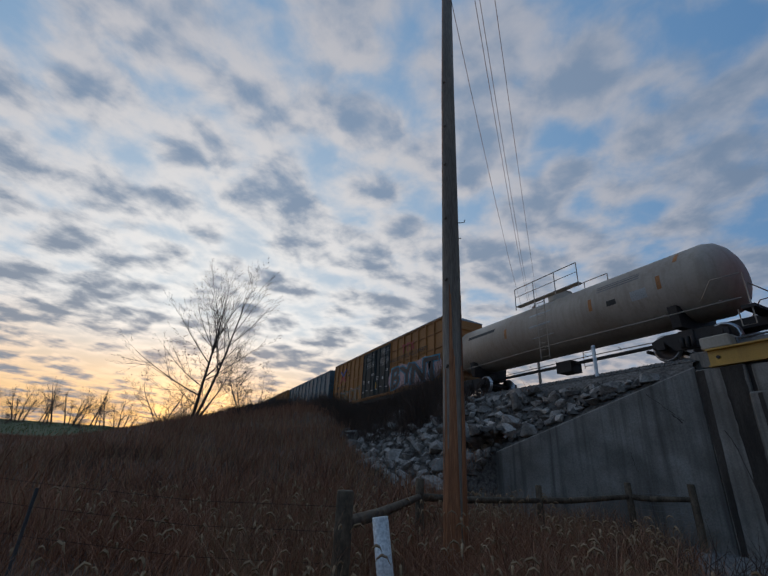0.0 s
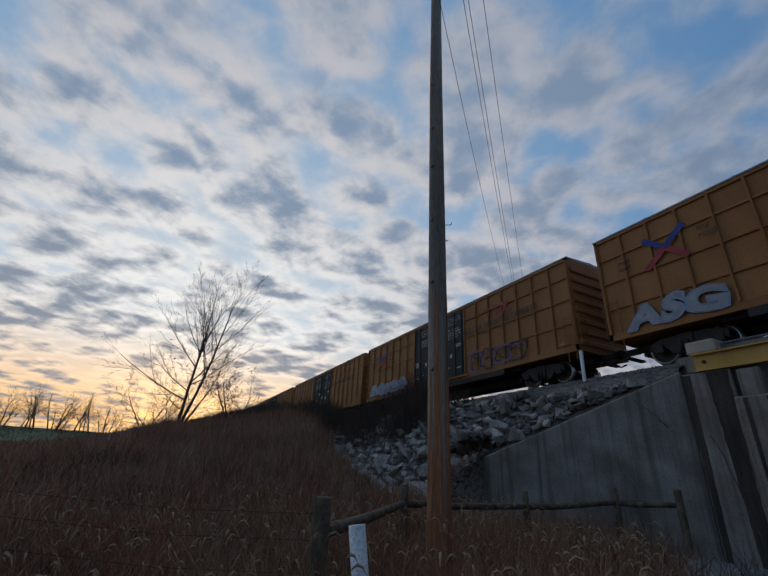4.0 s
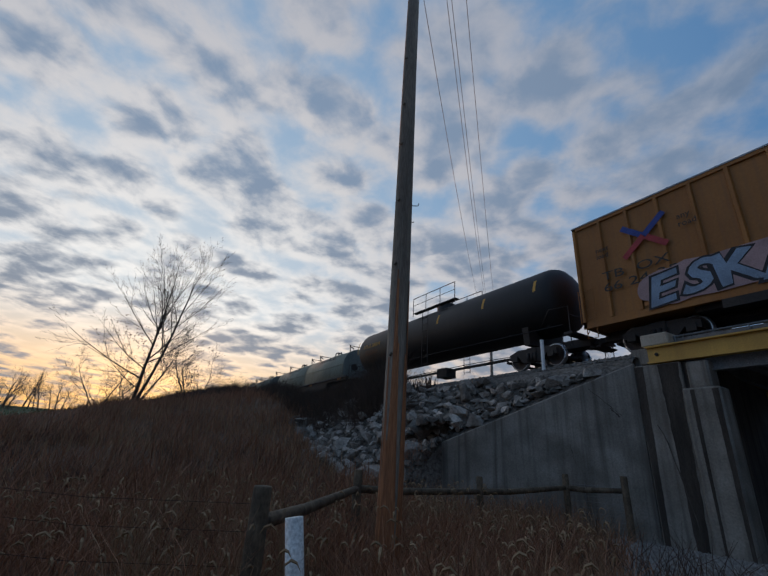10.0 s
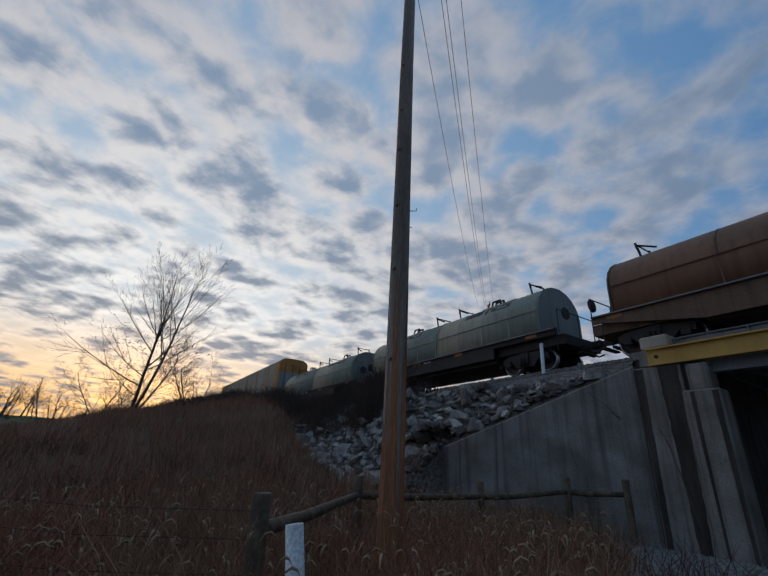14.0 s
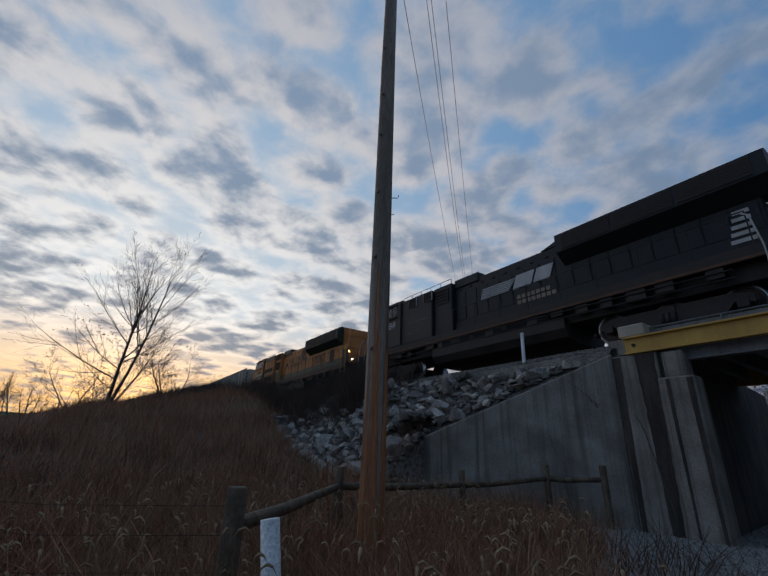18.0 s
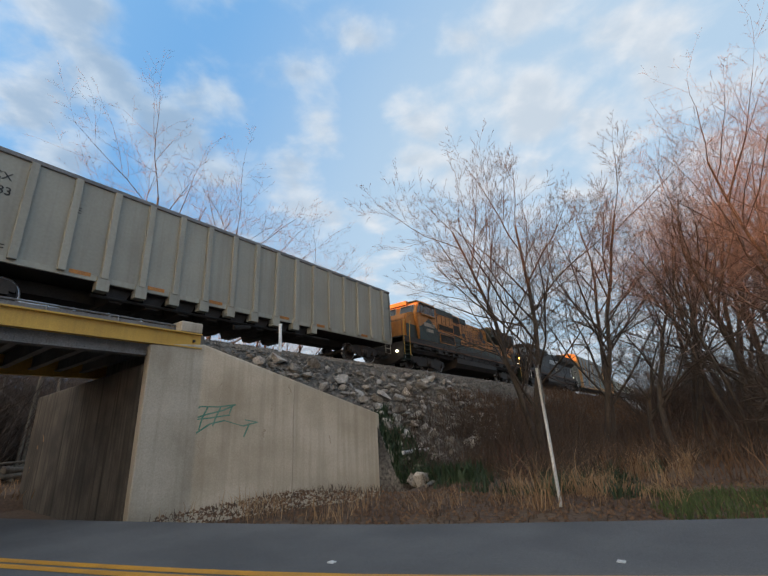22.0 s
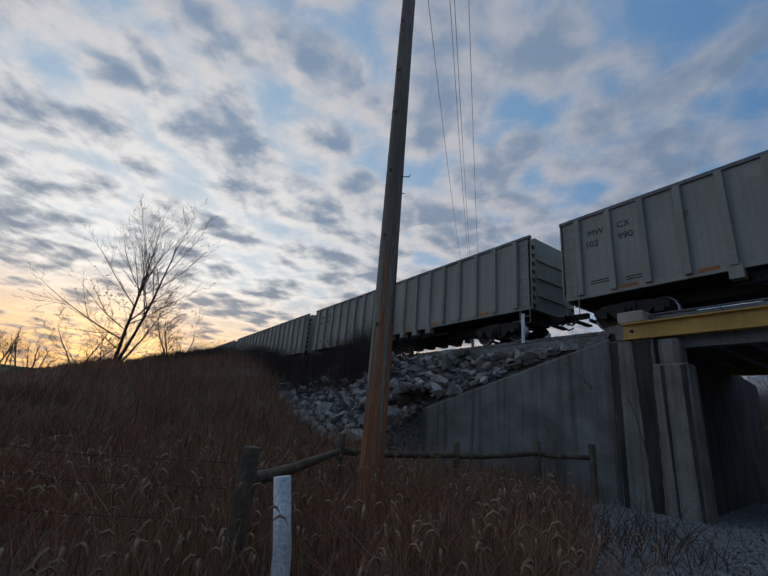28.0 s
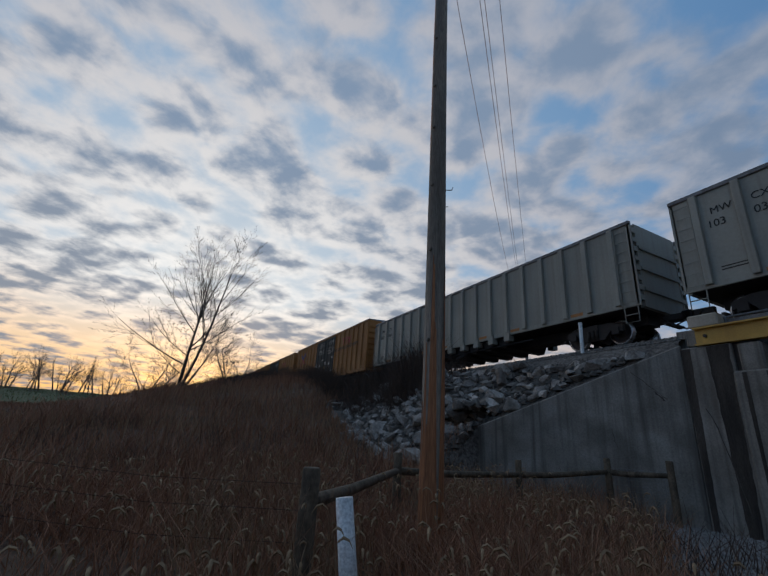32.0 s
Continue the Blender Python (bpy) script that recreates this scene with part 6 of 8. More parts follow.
    part("roof_railing", rail_line(bmesh.new(), [(S(5.0) + k * 0.8, -1.3, 4.48) for k in range(6)], 0.24, 0.014), D, car)
    hx_ = S(12.2)
    horn = part("horn", tube(bmesh.new(), [(hx_, 0, 4.3), (hx_, 0, 4.68)], 0.04, 6), D, car)
    for y, d in ((-0.25, 1), (0.0, 1), (0.25, -1)):
        part("bell", tube(bmesh.new(), [(hx_ - d * 0.1, y, 4.68), (hx_ + d * 0.4, y, 4.7), (hx_ + d * 0.5, y, 4.7)], [0.03, 0.06, 0.11], 10), D, horn)
    rng = random.Random(4 if black else 5)
    for k in range(18):
        x = S(1.6) + (L - 3.2) * k / 18 + rng.uniform(-0.3, 0.3)
        part("under_sill_box", box(bmesh.new(), x, x + rng.uniform(0.2, 0.7), -1.46, -1.2, 1.15 + rng.uniform(0, 0.15), 1.49), D, car)
    for z, y in ((1.2, -1.42), (1.42, -1.47)):
        part("pipe", tube(bmesh.new(), [(S(2), y, z - 0.06), (S(7), y, z + 0.05), (S(14), y, z), (-2, y, z - 0.08)], 0.03, 6), D, car)
    if black:
        for q in range(6):
            part("nose_stripe", obox(bmesh.new(), pose(S(1.62) + 0.04 * (q - 2), -1.335, 2.25 + 0.24 * q, 0, -8, 0), 0.72 + 0.05 * q, 0.02, 0.09), M["letter_white"], nose, "white stripe on the nose")
        words(car, "7688", S(3.1), 3.02, 0.56, M["letter_white"], -1.515, width=1.35)
        words(car, "7688", -2.6, 3.5, 0.3, M["letter_white"], -1.06)
        for q in range(6):
            prismed = bmesh.new()
            z = 3.64 - 0.088 * q
            prism(prismed, [(S(10.85) - 0.03 * q, z), (S(12.75) - 0.07 * q, z), (S(12.68) - 0.07 * q, z - 0.055), (S(10.83) - 0.03 * q, z - 0.055)], -1.045, -1.035, "y")
            part("emblem_stripe", finish(prismed), M["letter_white"], car, "white stripe of the emblem")
        for pts in (((12.55, 3.1), (12.8, 3.72), (13.75, 3.72), (13.5, 3.1)), ((13.6, 3.1), (13.85, 3.72), (14.65, 3.72), (14.4, 3.1))):
            part("emblem", finish(prism(bmesh.new(), [(S(a), b) for a, b in pts], -1.045, -1.035, "y")), M["letter_white"], car, "white emblem")
        bars(car, [(S(12.75 + 0.24 * k), S(12.75 + 0.24 * k + 0.18), z, z + 0.17) for z, m_ in ((2.62, 7), (2.38, 8)) for k in range(m_)], M["letter_cream"], -1.04, "marking", "pale lettering")
        for q in range(5):
            part("end_stripe", box(bmesh.new(), -1.95 + 0.05 * q, -1.35, -1.05, -1.035, 2.2 + 0.22 * q, 2.32 + 0.22 * q), M["letter_white"], car, "white end stripe")
    else:
        part("nose_lower", box(bmesh.new(), S(1.2), S(2.52), -1.336, -1.3, 1.9, 2.8), B, nose, "dark green lower nose")
        part("cab_lower", box(bmesh.new(), S(2.5), S(4.88), -1.512, -1.49, 1.9, 2.8), B, cab, "dark green lower cab")
        part("emblem", finish(prism(bmesh.new(), [(S(2.7), 2.8), (S(3.81), 3.5), (S(4.92), 2.8), (S(3.81), 2.1)], -1.522, -1.512, "y")), B, cab, "dark diamond emblem")
        bars(cab, [(S(3.1), S(3.1) + 1.4, 2.88, 3.14)], M["letter_cream"], -1.53)
        bars(cab, [(S(3.35), S(3.35) + 0.9, 2.52, 2.74)], M["letter_cream"], -1.53)
        bars(cab, [(S(3.5), S(4.1), 2.34 - 0.08 * q, 2.38 - 0.08 * q) for q in range(3)], M["letter_black"], -1.528, "marking")
        words(car, "BEE LINE", S(10.62), 3.30, 0.63, M["letter_black"], -1.04, width=2.5)
        words(car, "SERVICE", S(10.74), 2.83, 0.56, M["letter_black"], -1.04, width=2.3)
        words(car, "1067", S(15.62), 2.52, 1.0, M["letter_black"], -1.04, width=1.85)
        for x, d in ((S(9.95), 1), (S(13.95), -1)):
            part("emblem", finish(prism(bmesh.new(), [(x - 0.36, 3.28), (x, 3.48), (x + 0.36, 3.28), (x, 3.08)], -1.046, -1.036, "y")), M["letter_black"], car, "black diamond emblem")
            for s in (-1, 1):
                dm = bmesh.new()
                strokes(dm, [(x + d * 0.25 + 0.34 * math.cos(a), 3.28 + s * 0.27 + 0.17 * math.sin(a)) for a in np.linspace(0, 6.28, 17)], 0.03, -1.04 - 0.001 * s)
                part("emblem_loop", dm, M["letter_black"], car)
        dm = bmesh.new()
        ring = [dm.verts.new((S(13.45) + 0.42 * math.cos(a) * (1 + 0.15 * math.sin(3 * a)), -1.036, 3.75 + 0.5 * math.sin(a) * (1 + 0.12 * math.cos(4 * a)))) for a in np.linspace(0, 6.0, 15)]
        dm.faces.new(ring)
        part("scorch", dm, M["rust"], car, "rusty scorched patch")
        part("smoke_stain", finish(prism(bmesh.new(), [(S(13.22), 3.45), (S(13.5), 3.4), (S(13.62), 3.75), (S(13.42), 4.15), (S(13.25), 3.95)], -1.05, -1.038, "y")), M["letter_black"], car, "sooty patch")
        part("step_lamp", tube(bmesh.new(), [(-0.5, -1.3, 2.6), (-0.42, -1.3, 2.6)], 0.06, 10), M["lamp_amber"], car, "lit amber lamp")
    return car


# ---- train: make-up ----
def travel(t):
    """Metres that the train has gone at t seconds."""
    return 17.4 * t - 0.7 * max(0.0, t - 18)


MOVERS = []
YEL = "yellow boxcar with dark green doors"
plan = [
    (15.9, lambda: boxcar(19.2, "box_red", 5.2, True, False, "dark red boxcar with steel ribs")),
    (-5.0, lambda: tank_car(15.6, "tank_white", 3.98, 1.32, "dirty white tank car with top railing and orange stripes", white_marks)),
    (-20.5, lambda: boxcar(19.4, label=YEL + " and large blue graffiti", grid=True, sign=1, number="TB  OX\n66 12 83", tags=(("BYNT", 2.8, 9.2, 1.25, 2.75, ("black", "black"), "cyan", 3, -1.6, "pink"), (-7.6, -2.8, 1.2, 2.3, "white", "green", 4, 4, -1.6, 0.1)))),
    (-41.35, lambda: boxcar(16.2, "box_blue", 5.1, True, False, "weathered blue boxcar with pale graffiti along its foot", tags=((-7.6, -2.0, 1.1, 2.5, "pink", "white", 6, 5, -1.6, 0.2), (0.1, 7.7, 1.05, 2.65, "teal", "white", 7, 6, -1.6, 0.26), (0.6, 7.3, 1.1, 2.2, "cream", None, 9, 9, -1.615, 0.07)))),
    (-59.1, lambda: boxcar(19.5, label=YEL + " and red graffiti", grid=True, sign=1, tags=(("UTFRA", 2.8, 8.2, 1.15, 2.5, ("red", "red", "pink"), "white", 9, -1.6, "black"), ("ASG", -8.8, -6.0, 1.15, 2.0, ("white", "white"), "steel", 10, -1.6, None)))),
    (-79.95, lambda: boxcar(19.4, label=YEL + " and scattered graffiti", grid=True, sign=1, tags=((-8.8, -3.5, 1.2, 2.1, "steel", "white", 11, 5, -1.6, 0.2), (3, 7, 1.2, 2.2, "violet", "black", 13, 4, -1.6, 0.15)))),
    (-100.2, lambda: boxcar(19.5, label=YEL + " and clean sides", grid=True, sign=1, number="TB  OX\n67 61 50")),
    (-120.95, lambda: boxcar(19.5, label=YEL + " and pale graffiti along its foot", grid=True, sign=1, number="TB  OX\n66 40 39", tags=((-6.6, 6.6, 1.05, 1.85, "white", "red", 14, 15, -1.632, 0.2, "sage"),))),
    (-141.75, lambda: boxcar(19.5, label=YEL + " and cyan and violet graffiti", grid=True, sign=1, tags=(("SANZE", 2.9, 9.4, 1.2, 2.55, ("cyan", "steel", "cyan", "pink"), "black", 15, -1.6, None), ("ROAO", -8.6, -3.4, 1.15, 2.35, ("violet", "violet", "white"), "steel", 16, -1.6, None)))),
    (-162.95, lambda: boxcar(19.5, label=YEL + " and black scribbles", grid=False, sign=1, number="TB  OX\n66 24 35", tags=((2.8, 9.2, 1.25, 2.6, "black", 17), ("ESKAY", -7.4, -2.4, 1.2, 2.35, ("steel", "steel"), "black", 18, -1.6, "pink")))),
    (-183.0, lambda: tank_car(17.7, "tank_black", 4.42, 1.48, "glossy black tank car with yellow stripes", black_marks)),
    (-201.0, lambda: coil_car(16.8, "coil_grey", "coil_green", "grey coil car with two rounded hoods")),
    (-218.7, lambda: coil_car(16.85, "coil_grey", "coil_green", "grey coil car with pink graffiti on its hood", tag=("cream", "red", 21, 7))),
    (-236.8, lambda: coil_car(15.1, "coil_brown", "coil_brown", "rusty brown coil car with one long hood", True)),
    (-253.1, lambda: coil_car(15.0, "coil_grey", "coil_green", "grey coil car with grey-green hood ends")),
    (-269.3, lambda: coil_car(15.7, "coil_grey", "coil_green", "grey coil car with two rounded hoods")),
    (-286.3, lambda: autorack(27.0)),
    (-314.5, lambda: locomotive("black")),
    (-337.4, lambda: locomotive("yellow")),
]
for u, make in plan:
    MOVERS.append((make(), u))
numbers = ["102983", "102183", "102871", "102966", "103022", "102990", "103011", "103017", "103030", "103044"]
for k in range(10):
    tag = (-20.25 + 11.5, -20.25 + 17.5, 1.35, 2.2, "black", None, 30, 6, -1.66, 0.05) if k == 8 else None
    MOVERS.append((gondola(20.25, numbers[k], "light grey ribbed gondola car with rust streaks", tag), -360.4 - 21.61 * k))
far_box = boxcar(19.2, label=YEL + " and faint graffiti", grid=False, sign=1)
MOVERS.append((far_box, -576.5))
for k in range(1, 5):
    MOVERS.append((copy_thing(far_box, pose(0, 0, 0)), -576.5 - 20.65 * k))


def motions():
    for th, u in MOVERS:
        walk(th, [(t, pose(u + travel(t), TRACK_Y, RAIL_Z)) for t in (0, 4, 8, 12, 16, 17, 18, 19, 20, 24, 28, 32)])
    drive()



# ---- stones on the slopes ----
def stone_mesh(seed, squash):
    rng = random.Random(seed)
    bm = bmesh.new()
    for _ in range(11):
        v = Vector((rng.gauss(0, 1), rng.gauss(0, 1), rng.gauss(0, 1))).normalized() * rng.uniform(0.8, 1.0)
        bm.verts.new((v.x * 0.62, v.y * 0.5, v.z * squash))
    bmesh.ops.convex_hull(bm, input=bm.verts[:])
    for v in [v for v in bm.verts if not v.link_faces]:
        bm.verts.remove(v)
    bmesh.ops.bevel(bm, geom=bm.edges[:], offset=0.014, segments=1, affect="EDGES")
    me = bpy.data.meshes.new("stone")
    bm.to_mesh(me)
    bm.free()
    me.materials.append(M["rock"])
    return me


STONES = [stone_mesh(40 + i, 0.34 + 0.03 * (i % 4)) for i in range(10)]


def wall_y(x):
    """Front line of the wing walls."""
    return 12.1 - 0.41 * max(0.0, -6.05 - x) if x < 0 else 12.1 - 0.42 * max(0.0, x - 7.0)


def slope_z(x, y):
    """Top of the stone slope."""
    if -11.6 <= x <= 0:
        yf = wall_y(x) + 0.15
        zf = 2.12 + (4.4 - 2.12) * (x + 11.6) / 5.55
        return zf + (4.6 - zf) * max(0.0, min(1.0, (y - yf) / max(0.05, 12.4 - yf)))
    if 0 < x <= 12.7:
        yf = wall_y(x) + 0.15
        zf = 4.45 - 2.2 * (x - 7.0) / 5.7
        return zf + (4.6 - zf) * max(0.0, min(1.0, (y - yf) / max(0.05, 12.4 - yf)))
    if x > 12.7:
        return max(natural(x, y), end_slope(x, min(y, 12.4)))
    return max(natural(x, y), 4.6 - 0.931 * max(0.0, 12.4 - y))


def stones(parent, spots, seed):
    rng = random.Random(seed)
    for x, y, s in spots:
        o = new("stone", rng.choice(STONES))
        o.parent = parent
        q = Euler((rng.uniform(-0.5, 0.5) + 0.35, rng.uniform(-0.4, 0.4), rng.uniform(0, 6.28)))
        o.matrix_basis = Matrix.LocRotScale((x, y, slope_z(x, y) + 0.17 * s), q, (s * rng.uniform(0.8, 1.25), s * rng.uniform(0.85, 1.2), s * rng.uniform(0.8, 1.2)))


def scatter(n, seed, inside, box4, smin, smax, gap):
    rng = random.Random(seed)
    out = []
    for _ in range(n * 60):
        x, y = rng.uniform(box4[0], box4[1]), rng.uniform(box4[2], box4[3])
        s = smin + (smax - smin) * rng.random() ** 1.8
        if inside(x, y) and all((x - a) ** 2 + ((y - b) * 1.3) ** 2 > (gap * (s + c)) ** 2 for a, b, c in out):
            out.append((x, y, s))
            if len(out) >= n:
                break
    return out


def left_rocks(x, y):
    if x > -11.6:
        return wall_y(x) + 0.35 < y < 12.0 and x < -6.7 or (x < -10.3 and y < 9.3 and y > 8.2)
    t = (y - 7.6) / 4.6
    edge = -16.5 - 9.5 * min(1.0, t * 1.9) + 3.5 * max(0.0, t - 0.6) / 0.4 + 0.8 * math.sin(y * 3.1)
    return edge < x and 8.0 < y < 12.2


def right_rocks(x, y):
    if x < 12.7:
        return wall_y(x) + 0.35 < y < 12.0 and x > 7.4
    return (7.0 if x < 15.5 else 8.4) < y < 12.0 and x < 24


emb_l, emb_r = bpy.data.objects["embankment_left"], bpy.data.objects["embankment_right"]
stones(emb_l, scatter(300, 11, lambda x, y: x > -19 and left_rocks(x, y), (-19, -6, 7.6, 12.8), 0.42, 1.1, 0.33), 12)
stones(emb_l, scatter(110, 15, lambda x, y: x <= -19 and left_rocks(x, y), (-28, -19, 7.6, 12.8), 0.5, 1.1, 0.34), 16)
stones(emb_r, scatter(64, 113, lambda x, y: y > 7.7 - 0.0 * x and y < 11.5 - 0.4 * (x - 12.7), (12.95, 16.2, 7.6, 11.5), 0.3, 0.75, 0.33), 114)
stones(emb_r, scatter(220, 13, right_rocks, (7, 25, 8.0, 12.6), 0.35, 0.85, 0.36), 14)


# crushed stone on the track bed, joined
def chips(name, n, seed, x0, x1, fn, size, mat, label):
    rng = np.random.default_rng(seed)
    base = np.array([(1, 0, 0), (-0.5, 0.87, 0), (-0.5, -0.87, 0), (0.1, 0.1, 0.9)])
    faces = np.array([(0, 1, 3), (1, 2, 3), (2, 0, 3)])
    V, Fc = [], []
    k = 0
    for _ in range(n):
        x = rng.uniform(x0, x1)
        p = fn(x, rng)
        if p is None:
            continue
        a, s = rng.uniform(0, 6.28), size * rng.uniform(0.5, 1.3)
        c, d = math.cos(a), math.sin(a)
        R_ = np.array([(c, -d, 0), (d, c, 0), (0, 0, 1)])
        V.append((base * s * rng.uniform(0.7, 1.2, 3)) @ R_.T + p)
        Fc.append(faces + 4 * k)
        k += 1
    me = bpy.data.meshes.new(name)
    me.from_pydata(np.concatenate(V).tolist(), [], np.concatenate(Fc).tolist())
    me.materials.append(mat)
    return tagged(new(name, me), label, "gravel", kind="stuff")


def isle(name, a, b, rough=0.9, grain_scale=8.0, trans=0.0):
    """A material for joined small pieces: each island gets its own shade."""
    m = bpy.data.materials.new(name)
    m.use_nodes = True
    nt = m.node_tree
    N, L = nt.nodes.new, nt.links.new
    bs = nt.nodes["Principled BSDF"]
    g = N("ShaderNodeNewGeometry")
    tcd = N("ShaderNodeTexCoord")
    ns = N("ShaderNodeTexNoise")
    ns.inputs["Scale"].default_value = grain_scale
    L(tcd.outputs["Object"], ns.inputs[0])
    ad = N("ShaderNodeMath")
    ad.operation = "MULTIPLY_ADD"
    L(g.outputs["Random Per Island"], ad.inputs[0])
    ad.inputs[1].default_value = 0.75
    L(ns.outputs[0], ad.inputs[2])
    mr = N("ShaderNodeMapRange")
    L(ad.outputs[0], mr.inputs[0])
    mr.inputs[1].default_value, mr.inputs[2].default_value = 0.35, 1.35
    mx = N("ShaderNodeMix")
    mx.data_type = "RGBA"
    L(mr.outputs[0], mx.inputs[0])
    mx.inputs[6].default_value, mx.inputs[7].default_value = (*a, 1), (*b, 1)
    L(mx.outputs[2], bs.inputs["Base Color"])
    bs.inputs["Roughness"].default_value = rough
    return m


M["chip"] = isle("crushed_stone", (0.065, 0.057, 0.048), (0.27, 0.24, 0.205))
M["chip_pale"] = isle("pale_gravel", (0.13, 0.122, 0.112), (0.36, 0.345, 0.32))
M["grass_dry"] = isle("dry_red_brown_grass", (0.11, 0.046, 0.026), (0.45, 0.225, 0.12), 0.85, 0.4)
M["far_twigs"] = isle("far_wood_twigs", (0.08, 0.06, 0.048), (0.19, 0.145, 0.118), 0.9, 1)
M["grass_tan"] = isle("dry_tan_grass", (0.19, 0.105, 0.052), (0.43, 0.28, 0.155), 0.85, 0.5)
M["seed_head"] = isle("grass_seed_head", (0.20, 0.125, 0.062), (0.42, 0.29, 0.16), 0.9, 3)
M["weed"] = isle("dark_weed_stalk", (0.045, 0.028, 0.02), (0.11, 0.07, 0.05), 0.9, 1)
M["grass_green"] = isle("green_grass", (0.03, 0.055, 0.015), (0.10, 0.13, 0.04), 0.85, 0.5)
M["ivy"] = isle("dark_green_leaves", (0.012, 0.028, 0.012), (0.035, 0.065, 0.025), 0.6, 2)
M["chip_dark"] = isle("dark_broken_stone", (0.04, 0.034, 0.028), (0.19, 0.168, 0.14))
M["leaf_litter"] = isle("fallen_leaves", (0.06, 0.03, 0.018), (0.19, 0.105, 0.055), 0.9, 2)
M["red_shrub"] = isle("red_shrub_twigs", (0.10, 0.035, 0.025), (0.21, 0.08, 0.055), 0.9, 2)
M["brush"] = isle("brown_brush_twigs", (0.042, 0.03, 0.023), (0.11, 0.072, 0.05), 0.9, 1)


def bed(x, rng):
    y = 12.55 + rng.random() ** 1.2 * 2.2
    return np.array((x, y, bank(y) + 0.01)) if not -5.6 < x < 6.8 or y > 13.2 else None


chips("ballast_stones", 26000, 3, -36, 40, bed, 0.05, M["chip"], "crushed grey ballast stones along the rails")


def slope_r(x, rng):
    y = rng.uniform(8.6, 12.7)
    return np.array((x, y, slope_z(x, y) + 0.02)) if x > 12.8 or y > wall_y(x) + 0.2 else None


def slope_l(x, rng):
    y = rng.uniform(7.4, 12.5)
    return np.array((x, y, slope_z(x, y) + 0.03)) if left_rocks(x, y) else None


chips("broken_stones", 12000, 55, -28, -6.5, slope_l, 0.15, M["chip_dark"], "small broken stones among the large ones")
chips("slope_stones", 14000, 5, 7.0, 48, slope_r, 0.09, M["chip"], "broken grey stone on the embankment slope")


def gravel_edge(y):
    """Where the weeds end and the gravel shoulder begins."""
    return -3.3 - 0.55 * (y - 5.3) + 0.25 * math.sin(y * 2.3)


def shoulder(x, rng):
    y = rng.uniform(5.0, 19.0)
    dr = road_dist(x, y)
    if y > 12.0:
        return np.array((x, y, natural(x, y) + 0.005)) if -4.4 - 0.12 * (y - 12) < x < 0 and 2.9 < dr < 5.5 else None
    return np.array((x, y, natural(x, y) + 0.005)) if dr > 2.75 and x > gravel_edge(y) - 0.3 and x < 2.5 and y < wall_y(x) - 0.05 else None


chips("shoulder_gravel", 80000, 6, -7.5, 3.5, shoulder, 0.035, M["chip_pale"], "pale gravel on the road shoulder")


# ---- grass and weeds ----
def blades(name, pts, hmin, hmax, width, lean, mat, label, seed, category="grass", droop=0.0, tuft=0.0):
    """Joined narrow bent blades, one island each."""
    rng = np.random.default_rng(seed)
    n = len(pts)
    P = np.array(pts)
    a = rng.uniform(0, 2 * np.pi, n)
    h = hmin + (hmax - hmin) * rng.random(n) ** 1.4
    if tuft:
        h = h * np.array([0.35 + 1.3 * max(0.0, 0.5 + noise.noise(Vector((x * tuft, y * tuft, 17)))) for x, y, z in pts])
    la = rng.uniform(0, 2 * np.pi, n)
    ln = lean * rng.random(n) * h
    w = width * rng.uniform(0.6, 1.4, n)
    side = np.stack([np.cos(a), np.sin(a), 0 * a], 1) * w[:, None]
    off = np.stack([np.cos(la), np.sin(la), 0 * a], 1) * ln[:, None]
    up = np.array((0, 0, 1.0))
    mid = P + off * 0.35 + up * (h * 0.55)[:, None]
    tip = P + off * (1 + droop) + up * (h * (1 - droop * 0.2))[:, None]
    V = np.stack([P - side, P + side, mid - side * 0.7, mid + side * 0.7, tip], 1).reshape(-1, 3)
    i = np.arange(n)[:, None] * 5
    quads = (i + np.array([[0, 1, 3, 2]])).tolist()
    tris = (i + np.array([[2, 3, 4]])).tolist()
    me = bpy.data.meshes.new(name)
    me.from_pydata(V.tolist(), [], quads + tris)
    me.materials.append(mat)
    return tagged(new(name, me), label, category, kind="stuff")


def spread(n, seed, x0, x1, y0, y1, keep, height=None):
    rng = np.random.default_rng(seed)
    out = []
    for x, y in zip(rng.uniform(x0, x1, n), rng.uniform(y0, y1, n)):
        if keep(x, y, rng):
            out.append((x, y, (height or land)(x, y) - 0.02))
    return out


def verge(x, y, rng):
    """Rough ground on the near side of the road, clear of the gravel and of the eye."""
    if y > 4.0 and x > gravel_edge(y) and rng.random() > 0.02:
        return False
    dr = road_dist(x, y)
    if dr < 5.4 + 0.5 * math.sin(x * 2 + y) + 1.9 * smooth01((y - 5.0) / 3.5) or x > 3 or x * x + y * y < 2.2 or y > wall_y(x) - 0.1:
        return False
    return 0.55 + 0.45 * noise.noise(Vector((x * 0.5, y * 0.5, 9))) > rng.random() * 0.9


